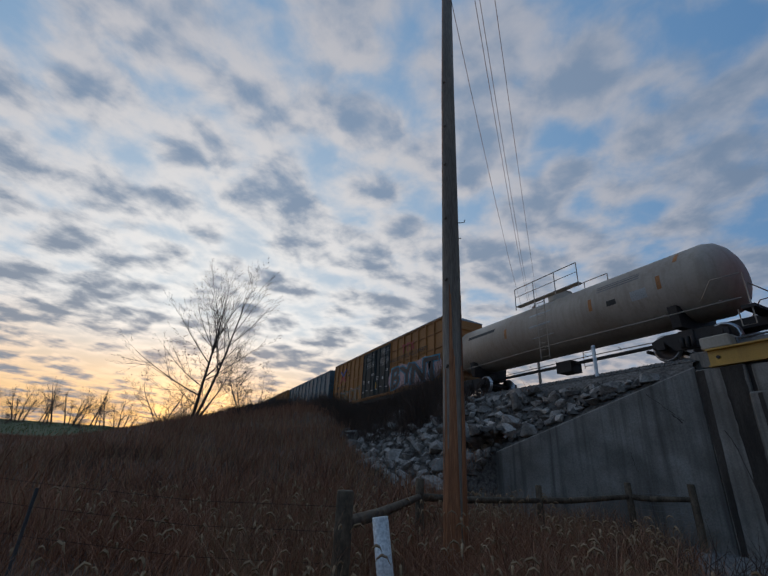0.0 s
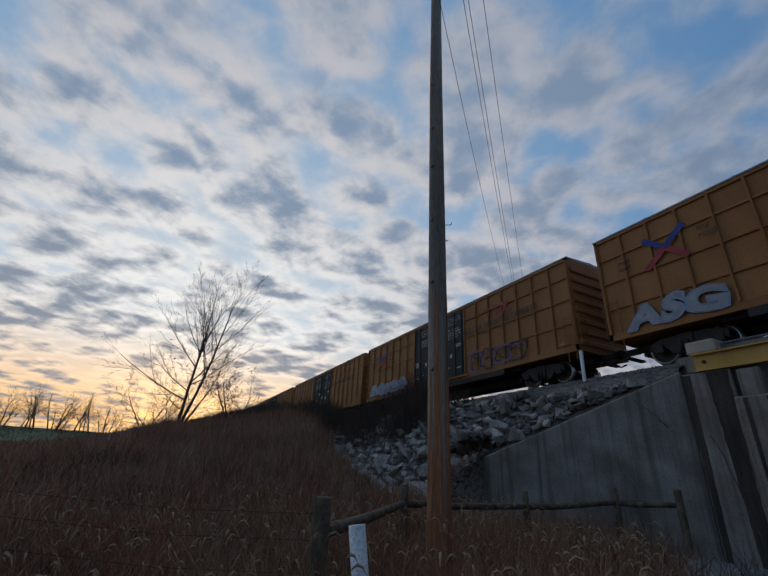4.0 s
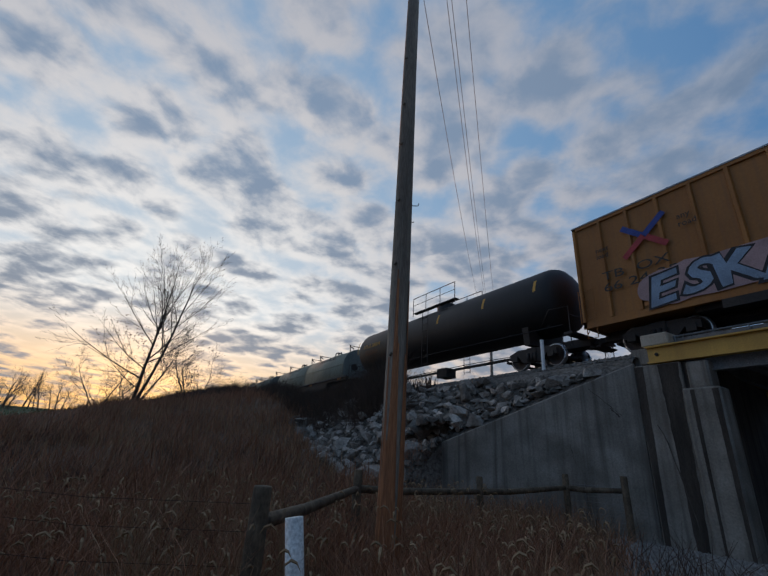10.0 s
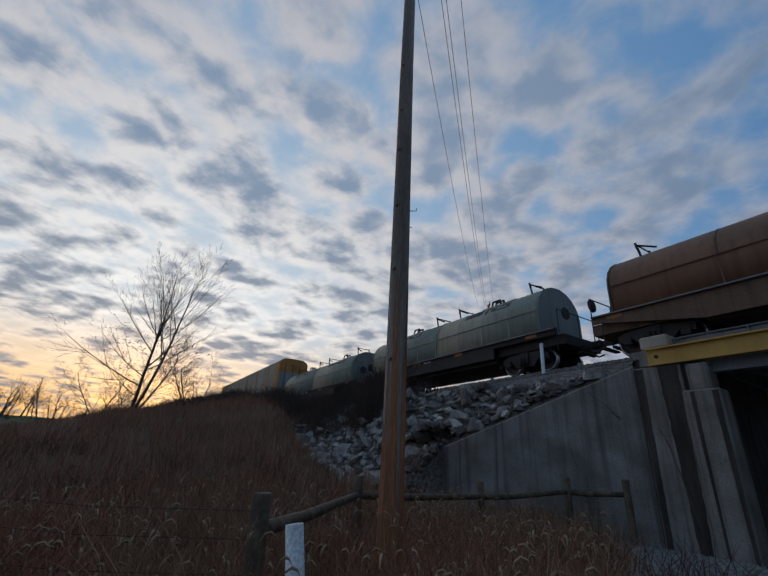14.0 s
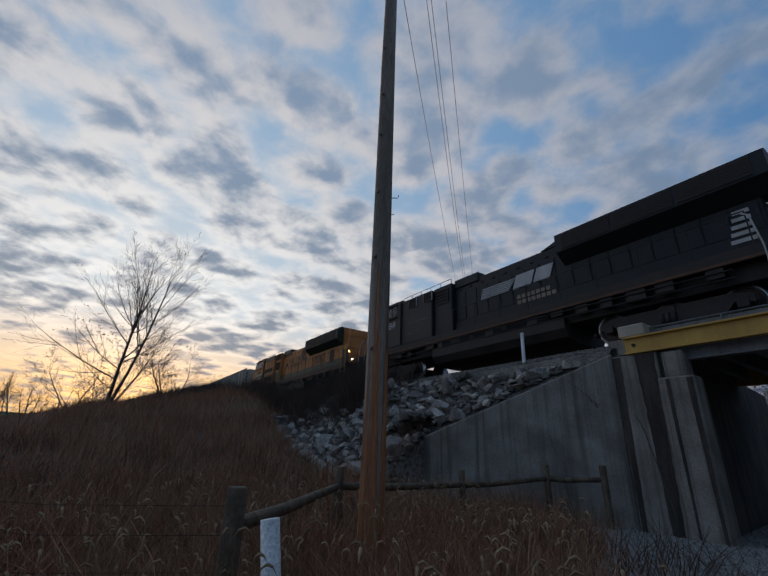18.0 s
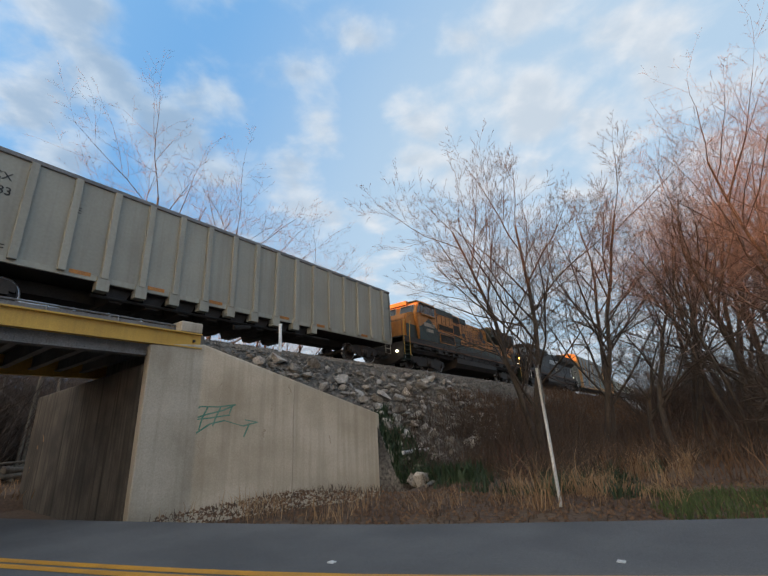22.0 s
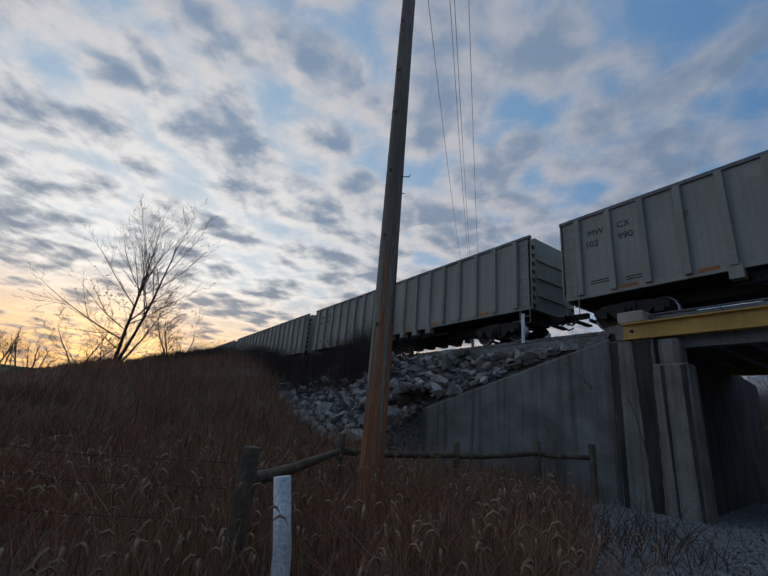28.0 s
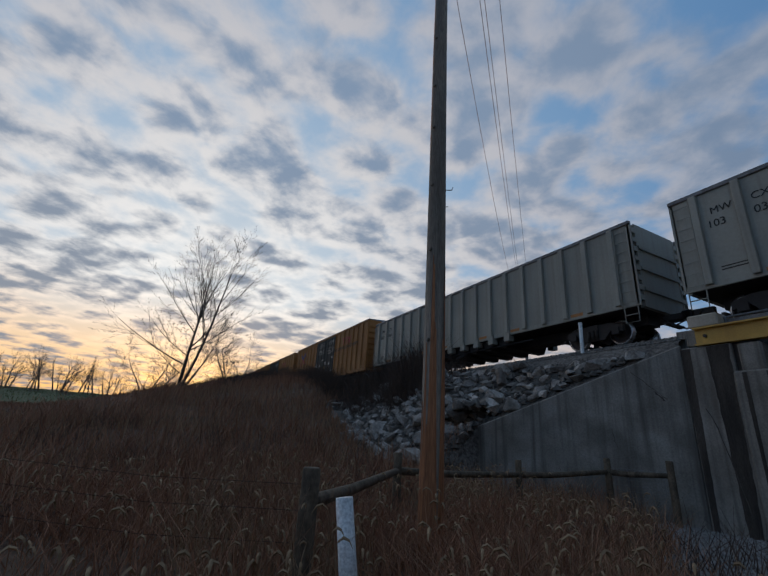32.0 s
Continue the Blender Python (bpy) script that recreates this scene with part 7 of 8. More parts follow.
near = spread(60000, 21, -13, 1.0, -5, 11.5, verge)
blades("weed_grass", near, 0.15, 0.75, 0.006, 1.1, M["grass_dry"], "dense dry red-brown weeds and grass", 22, tuft=0.7)
blades("tan_grass", spread(32000, 23, -9.5, 0.5, 0.5, 10.5, lambda x, y, r: verge(x, y, r) and noise.noise(Vector((x * 0.45, y * 0.45, 31))) > -0.1), 0.2, 0.8, 0.005, 1.0, M["grass_tan"], "tall dry tan grass round the pole", 24, tuft=0.9)


def hillside(x, y, rng):
    if x < -20 and y < 0.5 and rng.random() < smooth01((-x - 20.0) / 6.0) * smooth01((0.5 - y) / 3.0):
        return False
    return y < 12.3 and not left_rocks(x, y) and not (x > -11.7 and y > 9) and 0.6 + 0.4 * noise.noise(Vector((x * 0.3, y * 0.3, 4))) > rng.random() * 0.8


blades("hill_grass", spread(60000, 25, -46, -10, -16, 12.3, hillside), 0.2, 0.85, 0.014, 1.0, M["grass_dry"], "dry red-brown grass on the rising bank", 26, tuft=0.5)
blades("hill_short_grass", spread(22000, 225, -46, -19, -18, 1.5, lambda x, y, r: True), 0.08, 0.3, 0.014, 1.0, M["grass_dry"], "short brown grass before the green field", 226)
blades("hill_tan_grass", spread(7000, 27, -30, -9, -8, 11, hillside), 0.4, 1.0, 0.012, 0.5, M["grass_tan"], "tan grass tufts on the bank", 28)
blades("shoulder_brush", spread(16000, 29, -70, -15.5, 10.2, 12.9, lambda x, y, r: not left_rocks(x, y)), 0.4, 1.15, 0.014, 0.7, M["brush"], "dark brown brush along the top of the embankment", 30, "brush")
blades("crest_brush", spread(42000, 129, -62, -17.5, 10.6, 13.3, lambda x, y, r: noise.noise(Vector((x * 0.35, y * 0.35, 77))) > -0.35 + 0.3 * r.random() and (x < -20 or y < 12.6)), 0.5, 1.75, 0.011, 0.75, M["brush"], "dense dark brush along the top of the embankment", 130, "brush", tuft=0.35)
blades("far_bank_brush", spread(22000, 31, -120, -40, -40, 12.5, lambda x, y, r: y > 1 + 2 * r.random()), 0.4, 1.2, 0.05, 0.6, M["brush"], "brown brush on the far bank", 32, "brush")


def right_verge(x, y, rng):
    dr = road_dist(x, y)
    return dr > 3.1 and y < wall_y(x) - 0.05 and x > 4 and 0.6 + 0.5 * noise.noise(Vector((x * 0.6, y * 0.6, 2))) > rng.random()


blades("roadside_grass", spread(60000, 33, 5, 26, -16, 11, lambda x, y, r: right_verge(x, y, r) and (y > 1.4 or r.random() < 0.12) and 3.3 < road_dist(x, y) < 6.4 and noise.noise(Vector((x * 1.1, y * 1.1, 61))) > 0.02 + 0.25 * r.random()), 0.12, 0.62, 0.008, 0.9, M["grass_tan"], "bleached dry grass beside the road", 34)
blades("low_weeds", spread(36000, 133, 5, 24, -10, 11, lambda x, y, r: right_verge(x, y, r) and (y > 1.0 or r.random() < 0.3) and road_dist(x, y) < 8.5), 0.04, 0.22, 0.012, 1.1, M["brush"], "low brown weeds and stubble beside the road", 134, "weeds")
def green_strip(x, y, rng):
    return 3.05 < road_dist(x, y) < 5.9 + 1.2 * noise.noise(Vector((x * 0.8, y * 0.8, 3))) and y < 1.2 + 1.8 * noise.noise(Vector((x * 0.7, y * 0.7, 8)))


blades("verge_green_grass", spread(60000, 35, 8, 20, -9, 2.5, green_strip), 0.07, 0.26, 0.009, 0.6, M["grass_green"], "short green grass at the road edge", 36)
blades("verge_green_grass", spread(60000, 135, 16, 36, -36, -8, green_strip), 0.08, 0.28, 0.013, 0.5, M["grass_green"], "short green grass at the road edge", 136)
blades("right_bank_brush", spread(16000, 37, 12.9, 44, 3.0, 11.5, lambda x, y, r: road_dist(x, y) > 6 and bank(y) < 2.9 + 0.8 * noise.noise(Vector((x * 0.4, y * 0.4, 1)))), 0.3, 1.2, 0.010, 0.9, M["brush"], "brown brush and dead weeds at the foot of the bank", 38, "brush")
blades("wood_floor_grass", spread(26000, 39, 14, 52, -36, 8, lambda x, y, r: road_dist(x, y) > 5.6), 0.2, 1.1, 0.016, 0.9, M["leaf_litter"], "dead leaves and stems under the trees", 40, "undergrowth")
blades("far_verge_grass", spread(16000, 41, -45, 12, 20, 75, lambda x, y, r: road_dist(x, y) > 3.0), 0.15, 0.6, 0.02, 0.6, M["grass_tan"], "dry grass beyond the bridge", 42)
blades("ivy_patch", spread(5000, 43, 12.72, 15.6, 6.0, 10.4, lambda x, y, r: (x - 12.7) < 1.6 + 0.9 * noise.noise(Vector((x, y, 3))) - 0.25 * abs(y - 8.4)), 0.15, 0.7, 0.05, 0.6, M["ivy"], "dark green ivy at the end of the wall", 44, "ivy")
blades("ivy_patch", spread(1800, 45, 15.5, 20, 4.5, 8.0, lambda x, y, r: (x - 17.5) ** 2 / 5 + (y - 6.2) ** 2 < 1.8), 0.15, 0.6, 0.05, 0.6, M["ivy"], "dark green ivy under the shrubs", 46, "ivy")
blades("field_edge_grass", spread(30000, 47, -150, -44, -90, 2, lambda x, y, r: r.random() < 0.6), 0.08, 0.25, 0.05, 0.4, M["grass_green"], "green grass of the field", 48)


def tufted(x, y, rng):
    """Thick clumps of bleached grass before the bank."""
    return road_dist(x, y) > 4.0 and (x < 12.6 and y < wall_y(x) - 0.1 or x >= 12.6) and noise.noise(Vector((x * 0.9, y * 0.9, 71))) > 0.05 + 0.2 * rng.random()


blades("bleached_tufts", spread(9000, 81, 9.0, 19.0, 0.8, 4.6, tufted), 0.3, 0.95, 0.007, 1.1, M["grass_tan"], "drooping clumps of bleached tan grass", 82, droop=0.5, tuft=0.8)
blades("green_weeds", spread(7000, 83, 11.0, 19.0, 1.5, 7.0, lambda x, y, r: road_dist(x, y) > 5 and noise.noise(Vector((x * 0.7, y * 0.7, 91))) > 0.1), 0.1, 0.5, 0.02, 0.8, M["ivy"], "low dark green weeds under the shrubs", 84, "weeds")
blades("bank_side_grass", spread(26000, 85, 20, 90, 6.6, 12.5, lambda x, y, r: bank(y) < 3.4 + 0.9 * noise.noise(Vector((x * 0.3, y * 0.3, 6))) or x > 40), 0.25, 0.9, 0.016, 0.9, M["leaf_litter"], "brown dead grass on the side of the embankment", 86)


def litter(x, rng):
    y = rng.uniform(-14, 11)
    dr = road_dist(x, y)
    return np.array((x, y, natural(x, y) + 0.01)) if 2.9 < dr < 7.5 and y < wall_y(x) - 0.05 else None


chips("leaf_litter", 26000, 8, 4.0, 22, litter, 0.05, M["leaf_litter"], "brown fallen leaves along the road edge")


def seed_heads(n, seed):
    rng = np.random.default_rng(seed)
    V, Fc, k = [], [], 0
    stalkV, stalkF, q = [], [], 0
    for _ in range(n * 6):
        if k >= n:
            break
        x, y = rng.uniform(-9.5, -0.4), rng.uniform(-1.5, 8.5)
        if not verge(x, y, rng) or x * x + y * y < 5:
            continue
        h, a = rng.uniform(0.4, 0.95), rng.uniform(0, 6.28)
        ux, uy = math.cos(a), math.sin(a)
        z0 = natural(x, y)
        s = rng.uniform(0.6, 1.25)
        pts = [np.array((x + ux * d * s, y + uy * d * s, z0 + h + e * s)) for d, e in ((0, 0), (0.03, 0.05), (0.075, 0.065), (0.115, 0.035), (0.13, -0.01))]
        rad = [0.004, 0.011, 0.013, 0.010, 0.003]
        for i, (p, r) in enumerate(zip(pts, rad)):
            for j in range(4):
                t = math.pi / 2 * j
                V.append(p + r * np.array((-uy * math.cos(t), ux * math.cos(t), math.sin(t))))
        for i in range(4):
            for j in range(4):
                b = k * 20 + i * 4
                Fc.append((b + j, b + (j + 1) % 4, b + 4 + (j + 1) % 4, b + 4 + j))
        k += 1
        for dx in (-0.003, 0.003):
            stalkV.append((x - ux * 0.12 + dx, y - uy * 0.12, z0))
        stalkV.append(tuple(pts[0]))
        stalkF.append((q, q + 1, q + 2))
        q += 3
    me = bpy.data.meshes.new("foxtail_heads")
    me.from_pydata([tuple(v) for v in V], [], Fc)
    me.materials.append(M["seed_head"])
    tagged(new("foxtail_heads", me), "pale drooping foxtail seed heads", "grass", kind="stuff")
    me = bpy.data.meshes.new("foxtail_stalks")
    me.from_pydata(stalkV, [], stalkF)
    me.materials.append(M["grass_tan"])
    tagged(new("foxtail_stalks", me), "thin dry foxtail stalks", "grass", kind="stuff")


seed_heads(900, 51)


# ---- trees ----
def limb(out, pts, rad, n, mi):
    """Adds a round tapered limb to the lists of out."""
    V, Fc, mats = out
    up = None
    for i, p in enumerate(pts):
        d = pts[min(i + 1, len(pts) - 1)] - pts[max(i - 1, 0)]
        if up is None:
            up = Vector((0, 0, 1)) if abs(d.z) < 0.9 * d.length else Vector((1, 0, 0))
        s = d.cross(up).normalized()
        up = s.cross(d).normalized()
        b = len(V)
        for k in range(n):
            a = 2 * math.pi * k / n
            V.append(p + rad[i] * (math.cos(a) * s + math.sin(a) * up))
        if i:
            for k in range(n):
                Fc.append((b - n + k, b - n + (k + 1) % n, b + (k + 1) % n, b + k))
                mats.append(mi)


TWIG = {"r": 0.0045}


def twig(out, p, d, length, r):
    """A thin bent twig: two slim spikes end to end."""
    V, Fc, mats = out
    s = d.orthogonal().normalized() * r
    t = d.cross(s).normalized() * r
    b = len(V)
    V += [p + s, p - 0.5 * s + 0.87 * t, p - 0.5 * s - 0.87 * t, p + d * length]
    Fc += [(b, b + 1, b + 3), (b + 1, b + 2, b + 3), (b + 2, b, b + 3)]
    mats += [1, 1, 1]


def sprout(rng, tr, cr, p, d, length, r, level, most, bend, ang, up, kids, twigs, low):
    """One limb with its branches; the limb keeps to the trunk's lists at level 0."""
    seg = (7, 5, 4, 3, 2)[level]
    pts, rad = [p.copy()], [r]
    q = d.normalized()
    for i in range(seg):
        q = (q + Vector((rng.uniform(-1, 1), rng.uniform(-1, 1), rng.uniform(-0.7, 0.7))) * bend + Vector((0, 0, up))).normalized()
        pts.append(pts[-1] + q * length / seg)
        rad.append(max(0.0035, r * (1 - 0.72 * (i + 1) / seg)))
    limb(tr if level == 0 else cr, pts, rad, (10, 6, 4, 3, 3)[level], 0 if level < 2 else 1)

    def along(t):
        i = min(seg - 1, int(t * seg))
        f = t * seg - i
        return pts[i].lerp(pts[i + 1], f), (pts[i + 1] - pts[i]).normalized(), rad[i] + (rad[i + 1] - rad[i]) * f

    def turned(axis, a):
        side = axis.orthogonal().normalized()
        side.rotate(Matrix.Rotation(rng.uniform(0, 6.28), 3, axis))
        return axis * math.cos(a) + side * math.sin(a)
    if level >= most:
        for k in range(twigs):
            t = 0.15 + 0.85 * (k + rng.random()) / twigs
            b, axis, rr = along(min(t, 1.0))
            dd = (turned(axis, ang * rng.uniform(0.5, 1.1)) + Vector((0, 0, up * 3))).normalized()
            twig(cr, b, dd, length * rng.uniform(0.35, 0.75) * (1.15 - 0.5 * t), max(TWIG["r"], rr * 0.6))
        return
    n = kids[level]
    for k in range(n):
        last = k == n - 1
        t = 1.0 if last else low[min(level, 1)] + (1 - low[min(level, 1)]) * (k + rng.random()) / n
        b, axis, rr = along(t)
        a = ang * rng.uniform(0.65, 1.2) * (0.35 if last else (1.15 - 0.35 * t))
        l = length * rng.uniform(0.40, 0.62) * (1.2 - 0.55 * t)
        sprout(rng, tr, cr, b, turned(axis, a), l, rr * rng.uniform(0.42, 0.62) * (1.15 if level else 1.0), level + 1, most, bend * 1.1, ang, up, kids, twigs, low)


def mesh_of(name, out, mats):
    me = bpy.data.meshes.new(name)
    me.from_pydata(out[0], [], out[1])
    for m in mats:
        me.materials.append(m)
    me.polygons.foreach_set("material_index", out[2])
    me.polygons.foreach_set("use_smooth", [True] * len(out[1]))
    return me


def bare_tree(seed, height, r, label, most=3, kids=(12, 7, 6), twigs=7, ang=0.62, up=0.05, bend=0.13, lean=(0, 0), stems=1, splay=0.35, low=(0.25, 0.15), tone="twig", m=None):
    rng = random.Random(seed)
    th = empty("tree", label, "tree", "bare trees", m)
    tr, cr = ([], [], []), ([], [], [])
    for s in range(stems):
        w = splay if stems > 1 else 0.0
        d = Vector((lean[0] + rng.uniform(-w, w), lean[1] + rng.uniform(-w, w), 1))
        base = Vector((rng.uniform(-0.2, 0.2), rng.uniform(-0.2, 0.2), 0)) * (stems > 1) + Vector((0, 0, -0.3))
        sprout(rng, tr, cr, base, d, height * 0.78 * (rng.uniform(0.85, 1.0) if s else 1.0), r * rng.uniform(0.8, 1.0), 0, most, bend, ang, up, kids, twigs, low)
    for name, out, mats in (("trunk", tr, [M["bark"]]), ("crown", cr, [M["bark"], M[tone]])):
        o = new(name, mesh_of(name, out, mats))
        o.parent = th
    return th


# ---- left side: trees on the bank and in the field ----
def at(x, y, turn=0.0, s=1.0, dz=0.0):
    return Matrix.LocRotScale((x, y, land(x, y) + dz), Euler((0, 0, radians(turn))), (s, s, s))


TWIG["r"] = 0.009
def lone_tree(m):
    """Two upright stems from one root with long low limbs; a few dead leaves hang on."""
    rng = random.Random(12)
    th = empty("tree", "bare two-stemmed tree with wide low limbs against the sunset", "tree", "bare trees", m)
    tr, cr = ([], [], []), ([], [], [])
    root = Vector((0, 0, -0.3))
    # stems: way sideways, length, radius
    for dx, dy, length, r, low in ((0.03, 0.10, 9.6, 0.13, 0.34), (0.1, 0.34, 10.0, 0.12, 0.36), (-0.3, 0.62, 5.6, 0.055, 0.25), (0.4, 0.5, 4.6, 0.045, 0.2)):
        sprout(rng, tr, cr, root + Vector((dx, dy, 0)) * 0.4, Vector((dx, dy, 1)), length, r, 0, 3, 0.055, 0.62, 0.02, (9, 6, 4), 4, (low, 0.15))
    # limbs: height of the fork, way, length
    for z, dx, dy, dz, length, r in ((1.9, 0.2, -1.0, 0.28, 5.6, 0.055), (2.6, -0.6, -0.8, 0.55, 4.8, 0.045), (4.4, 0.2, -0.9, 0.8, 4.4, 0.045), (5.6, -0.3, -0.7, 0.9, 4.2, 0.04), (3.0, 0.5, 0.9, 0.5, 4.6, 0.045), (5.2, -0.2, 1.0, 0.7, 3.6, 0.04), (1.2, -0.5, -0.7, 0.5, 3.8, 0.04)):
        sprout(rng, tr, cr, Vector((0, 0.1 * z, z)), Vector((dx, dy, dz)), length, r, 1, 3, 0.1, 0.62, 0.045, (9, 6, 4), 4, (0.2, 0.15))
    verts, faces = [], []
    for _ in range(420):
        c = Vector((rng.gauss(0, 1.0), rng.gauss(0.1, 1.5), rng.gauss(4.2, 1.3)))
        e = Euler([rng.uniform(0, 6.28) for _ in range(3)]).to_matrix()
        w, l = rng.uniform(0.025, 0.05), rng.uniform(0.06, 0.12)
        k = len(verts)
        verts += [tuple(c + e @ Vector(q)) for q in ((0, -l, 0), (w, 0, 0.01), (0, l, 0.02), (-w, 0, 0.01))]
        faces.append((k, k + 1, k + 2, k + 3))
    for name, out, mats in (("trunk", tr, [M["bark"]]), ("crown", cr, [M["bark"], M["twig_dark"]]), ("dead_leaves", (verts, faces, [0] * len(faces)), [M["leaf_litter"]])):
        o = new(name, mesh_of(name, out, mats))
        o.parent = th


lone_tree(at(-35.0, 1.1))
small = bare_tree(8, 5.4, 0.07, "small bare bushy tree beside the lone tree", 3, (8, 6, 4), 4, 0.8, 0.03, 0.18, stems=3, splay=0.5, low=(0.1, 0.15), tone="twig_dark", m=at(-33.5, 4.6, dz=-0.2))
copy_thing(small, at(-36.5, -0.6, 140, 0.9, -0.2))
copy_thing(small, at(-34.0, 0.6, 60, 0.6, -0.2))
field_tree = bare_tree(15, 7.8, 0.16, "bare tree in a clump at the field's edge", 3, (9, 6, 4), 4, 0.7, 0.05, 0.14, tone="twig_dark", m=at(-118, -19))
for i in range(22):
    copy_thing(field_tree, at(-117 - (i % 4) * 2.5, -8 - i * 1.25, 47 * i, 0.85 + 0.1 * ((i * 7) % 5) - 0.02 * abs(i - 11)))
for i in range(14):
    copy_thing(small, at(-90 - 9 * (i % 3), -34 + 3.4 * i, 71 * i, 0.4 + 0.12 * (i % 4), -0.2))

# ---- right side: woods ----
TWIG["r"] = 0.0045
pair = bare_tree(21, 14.2, 0.17, "bare tree with rising forked limbs at the foot of the bank", 4, (12, 7, 5, 4), 5, 0.78, 0.055, 0.16, stems=2, splay=0.36, low=(0.18, 0.12), tone="twig_dark", m=at(18.2, 5.6))
copy_thing(pair, at(21.4, 4.0, 130, 1.02))
crooked = bare_tree(27, 9.5, 0.19, "dark crooked bare tree leaning over the grass", 3, (9, 7, 5), 6, 0.8, 0.03, 0.24, lean=(-0.1, 0.25), tone="twig_dark", m=at(21.6, 1.4))
copy_thing(crooked, at(25.0, -1.5, 200, 1.25))
tall = [bare_tree(31 + 7 * i, 17.0, 0.17, "tall bare woodland tree with fine red-brown twigs", 4, (13, 6, 4, 3), 3, 0.86, 0.03, 0.16, low=(0.34, 0.12), m=at(26 + 3 * i, -4 - 3 * i)) for i in range(3)]
tall.append(bare_tree(64, 17.0, 0.15, "tall bare woodland tree forking near the ground", 4, (9, 6, 4, 3), 3, 0.88, 0.035, 0.17, stems=2, splay=0.22, low=(0.3, 0.12), m=at(35, -13)))
bare_tree(71, 6.5, 0.30, "vine-covered dark tree trunk at the wood's edge", 3, (14, 8, 6), 6, 0.9, -0.03, 0.24, low=(0.1, 0.1), tone="twig_dark", m=at(19.8, -2.2))
rng = random.Random(77)
# tree-tops by their bearing: the wood is highest where it comes nearest
def top_height(x, y, part_):
    a, d = math.degrees(math.atan2(x, y)), math.hypot(x, y)
    rise = 31.5 + 3.5 * math.exp(-((a - 105) / 7) ** 2) - 3.0 * smooth01((a - 112) / 25)
    return min(20.5, (1.65 + d * math.tan(radians(rise))) * part_)


spots = []
while len(spots) < 46:
    a, d = radians(rng.uniform(88, 150)), rng.uniform(22, 52)
    x, y = d * math.sin(a), d * math.cos(a)
    if road_dist(x, y) > 8.5 and bank(y) < 0 and all((x - p) ** 2 + (y - q) ** 2 > 6 for p, q in spots):
        spots.append((x, y))
for i, (x, y) in enumerate(spots):
    copy_thing(tall[i % 4], at(x, y, 53 * i, top_height(x, y, rng.uniform(0.78, 1.0)) / 17.0))
for i in range(8):
    copy_thing(crooked, at(22 + 2.2 * (i % 4) + i, 2.0 - 3.5 * i * 0.6, 61 * i, rng.uniform(0.4, 0.75)))
# beyond the railway
for i, (x, y, h) in enumerate(((12.0, 29, 23.5), (16.0, 27, 21.5), (21.0, 28, 20), (25.5, 30.5, 20), (62, 36, 16), (72, 32, 18), (82, 36, 20), (90, 30, 18))):
    copy_thing(tall[(i + 1) % 4], at(x, y, 31 * i, h / 17.0))
slim = bare_tree(93, 15.0, 0.14, "slender bare tree of the far wood", 3, (10, 5, 4), 5, 0.9, 0.03, 0.18, low=(0.3, 0.12), m=at(3, 62))
for i in range(44):
    x, y = rng.uniform(-34, 34), rng.uniform(38, 95)
    if road_dist(x, y) > 6.5 and not (x < -2 and road_dist(x, y) < 10 and y < 60):
        copy_thing(slim, at(x, y, 29 * i, rng.uniform(0.6, 1.0)))
for i in range(16):
    a = radians(-18 + 2.6 * i)
    d = rng.uniform(95, 130)
    copy_thing(slim, at(d * math.sin(a), d * math.cos(a), 37 * i, rng.uniform(0.9, 1.2)))


def thicket(name, spots, label, mat, seed, h=1.6, n=150):
    """A low tangle of thin twigs."""
    r2 = random.Random(seed)
    bm = bmesh.new()
    for x, y in spots:
        if road_dist(x, y) < (6.0 if h > 2.5 else 3.4) or (name == "russet_weeds" and y > 4 and x > gravel_edge(y) - 0.5):
            continue
        z = land(x, y)
        for _ in range(n):
            a, l = r2.uniform(0, 6.28), r2.uniform(0.4, 1.0) * h
            p0 = Vector((x + r2.gauss(0, 0.5), y + r2.gauss(0, 0.5), z - 0.05))
            k = min(2.6, h / 2.0) if h > 2.5 else 1.0
            d = Vector((math.cos(a) * r2.uniform(0.1, 0.8), math.sin(a) * r2.uniform(0.1, 0.8), r2.uniform(0.5, 1.0)))
            p1 = p0 + d * l * 0.5
            p2 = p1 + (d + Vector((r2.uniform(-0.6, 0.6), r2.uniform(-0.6, 0.6), r2.uniform(-0.5, 0.3)))) * l * 0.5
            tube(bm, [p0, p1, p2], [0.009 * k, 0.006 * k, 0.002 * k], 3, cap=False)
    return tagged(part(name, bm, mat), label, "shrubs", kind="stuff")


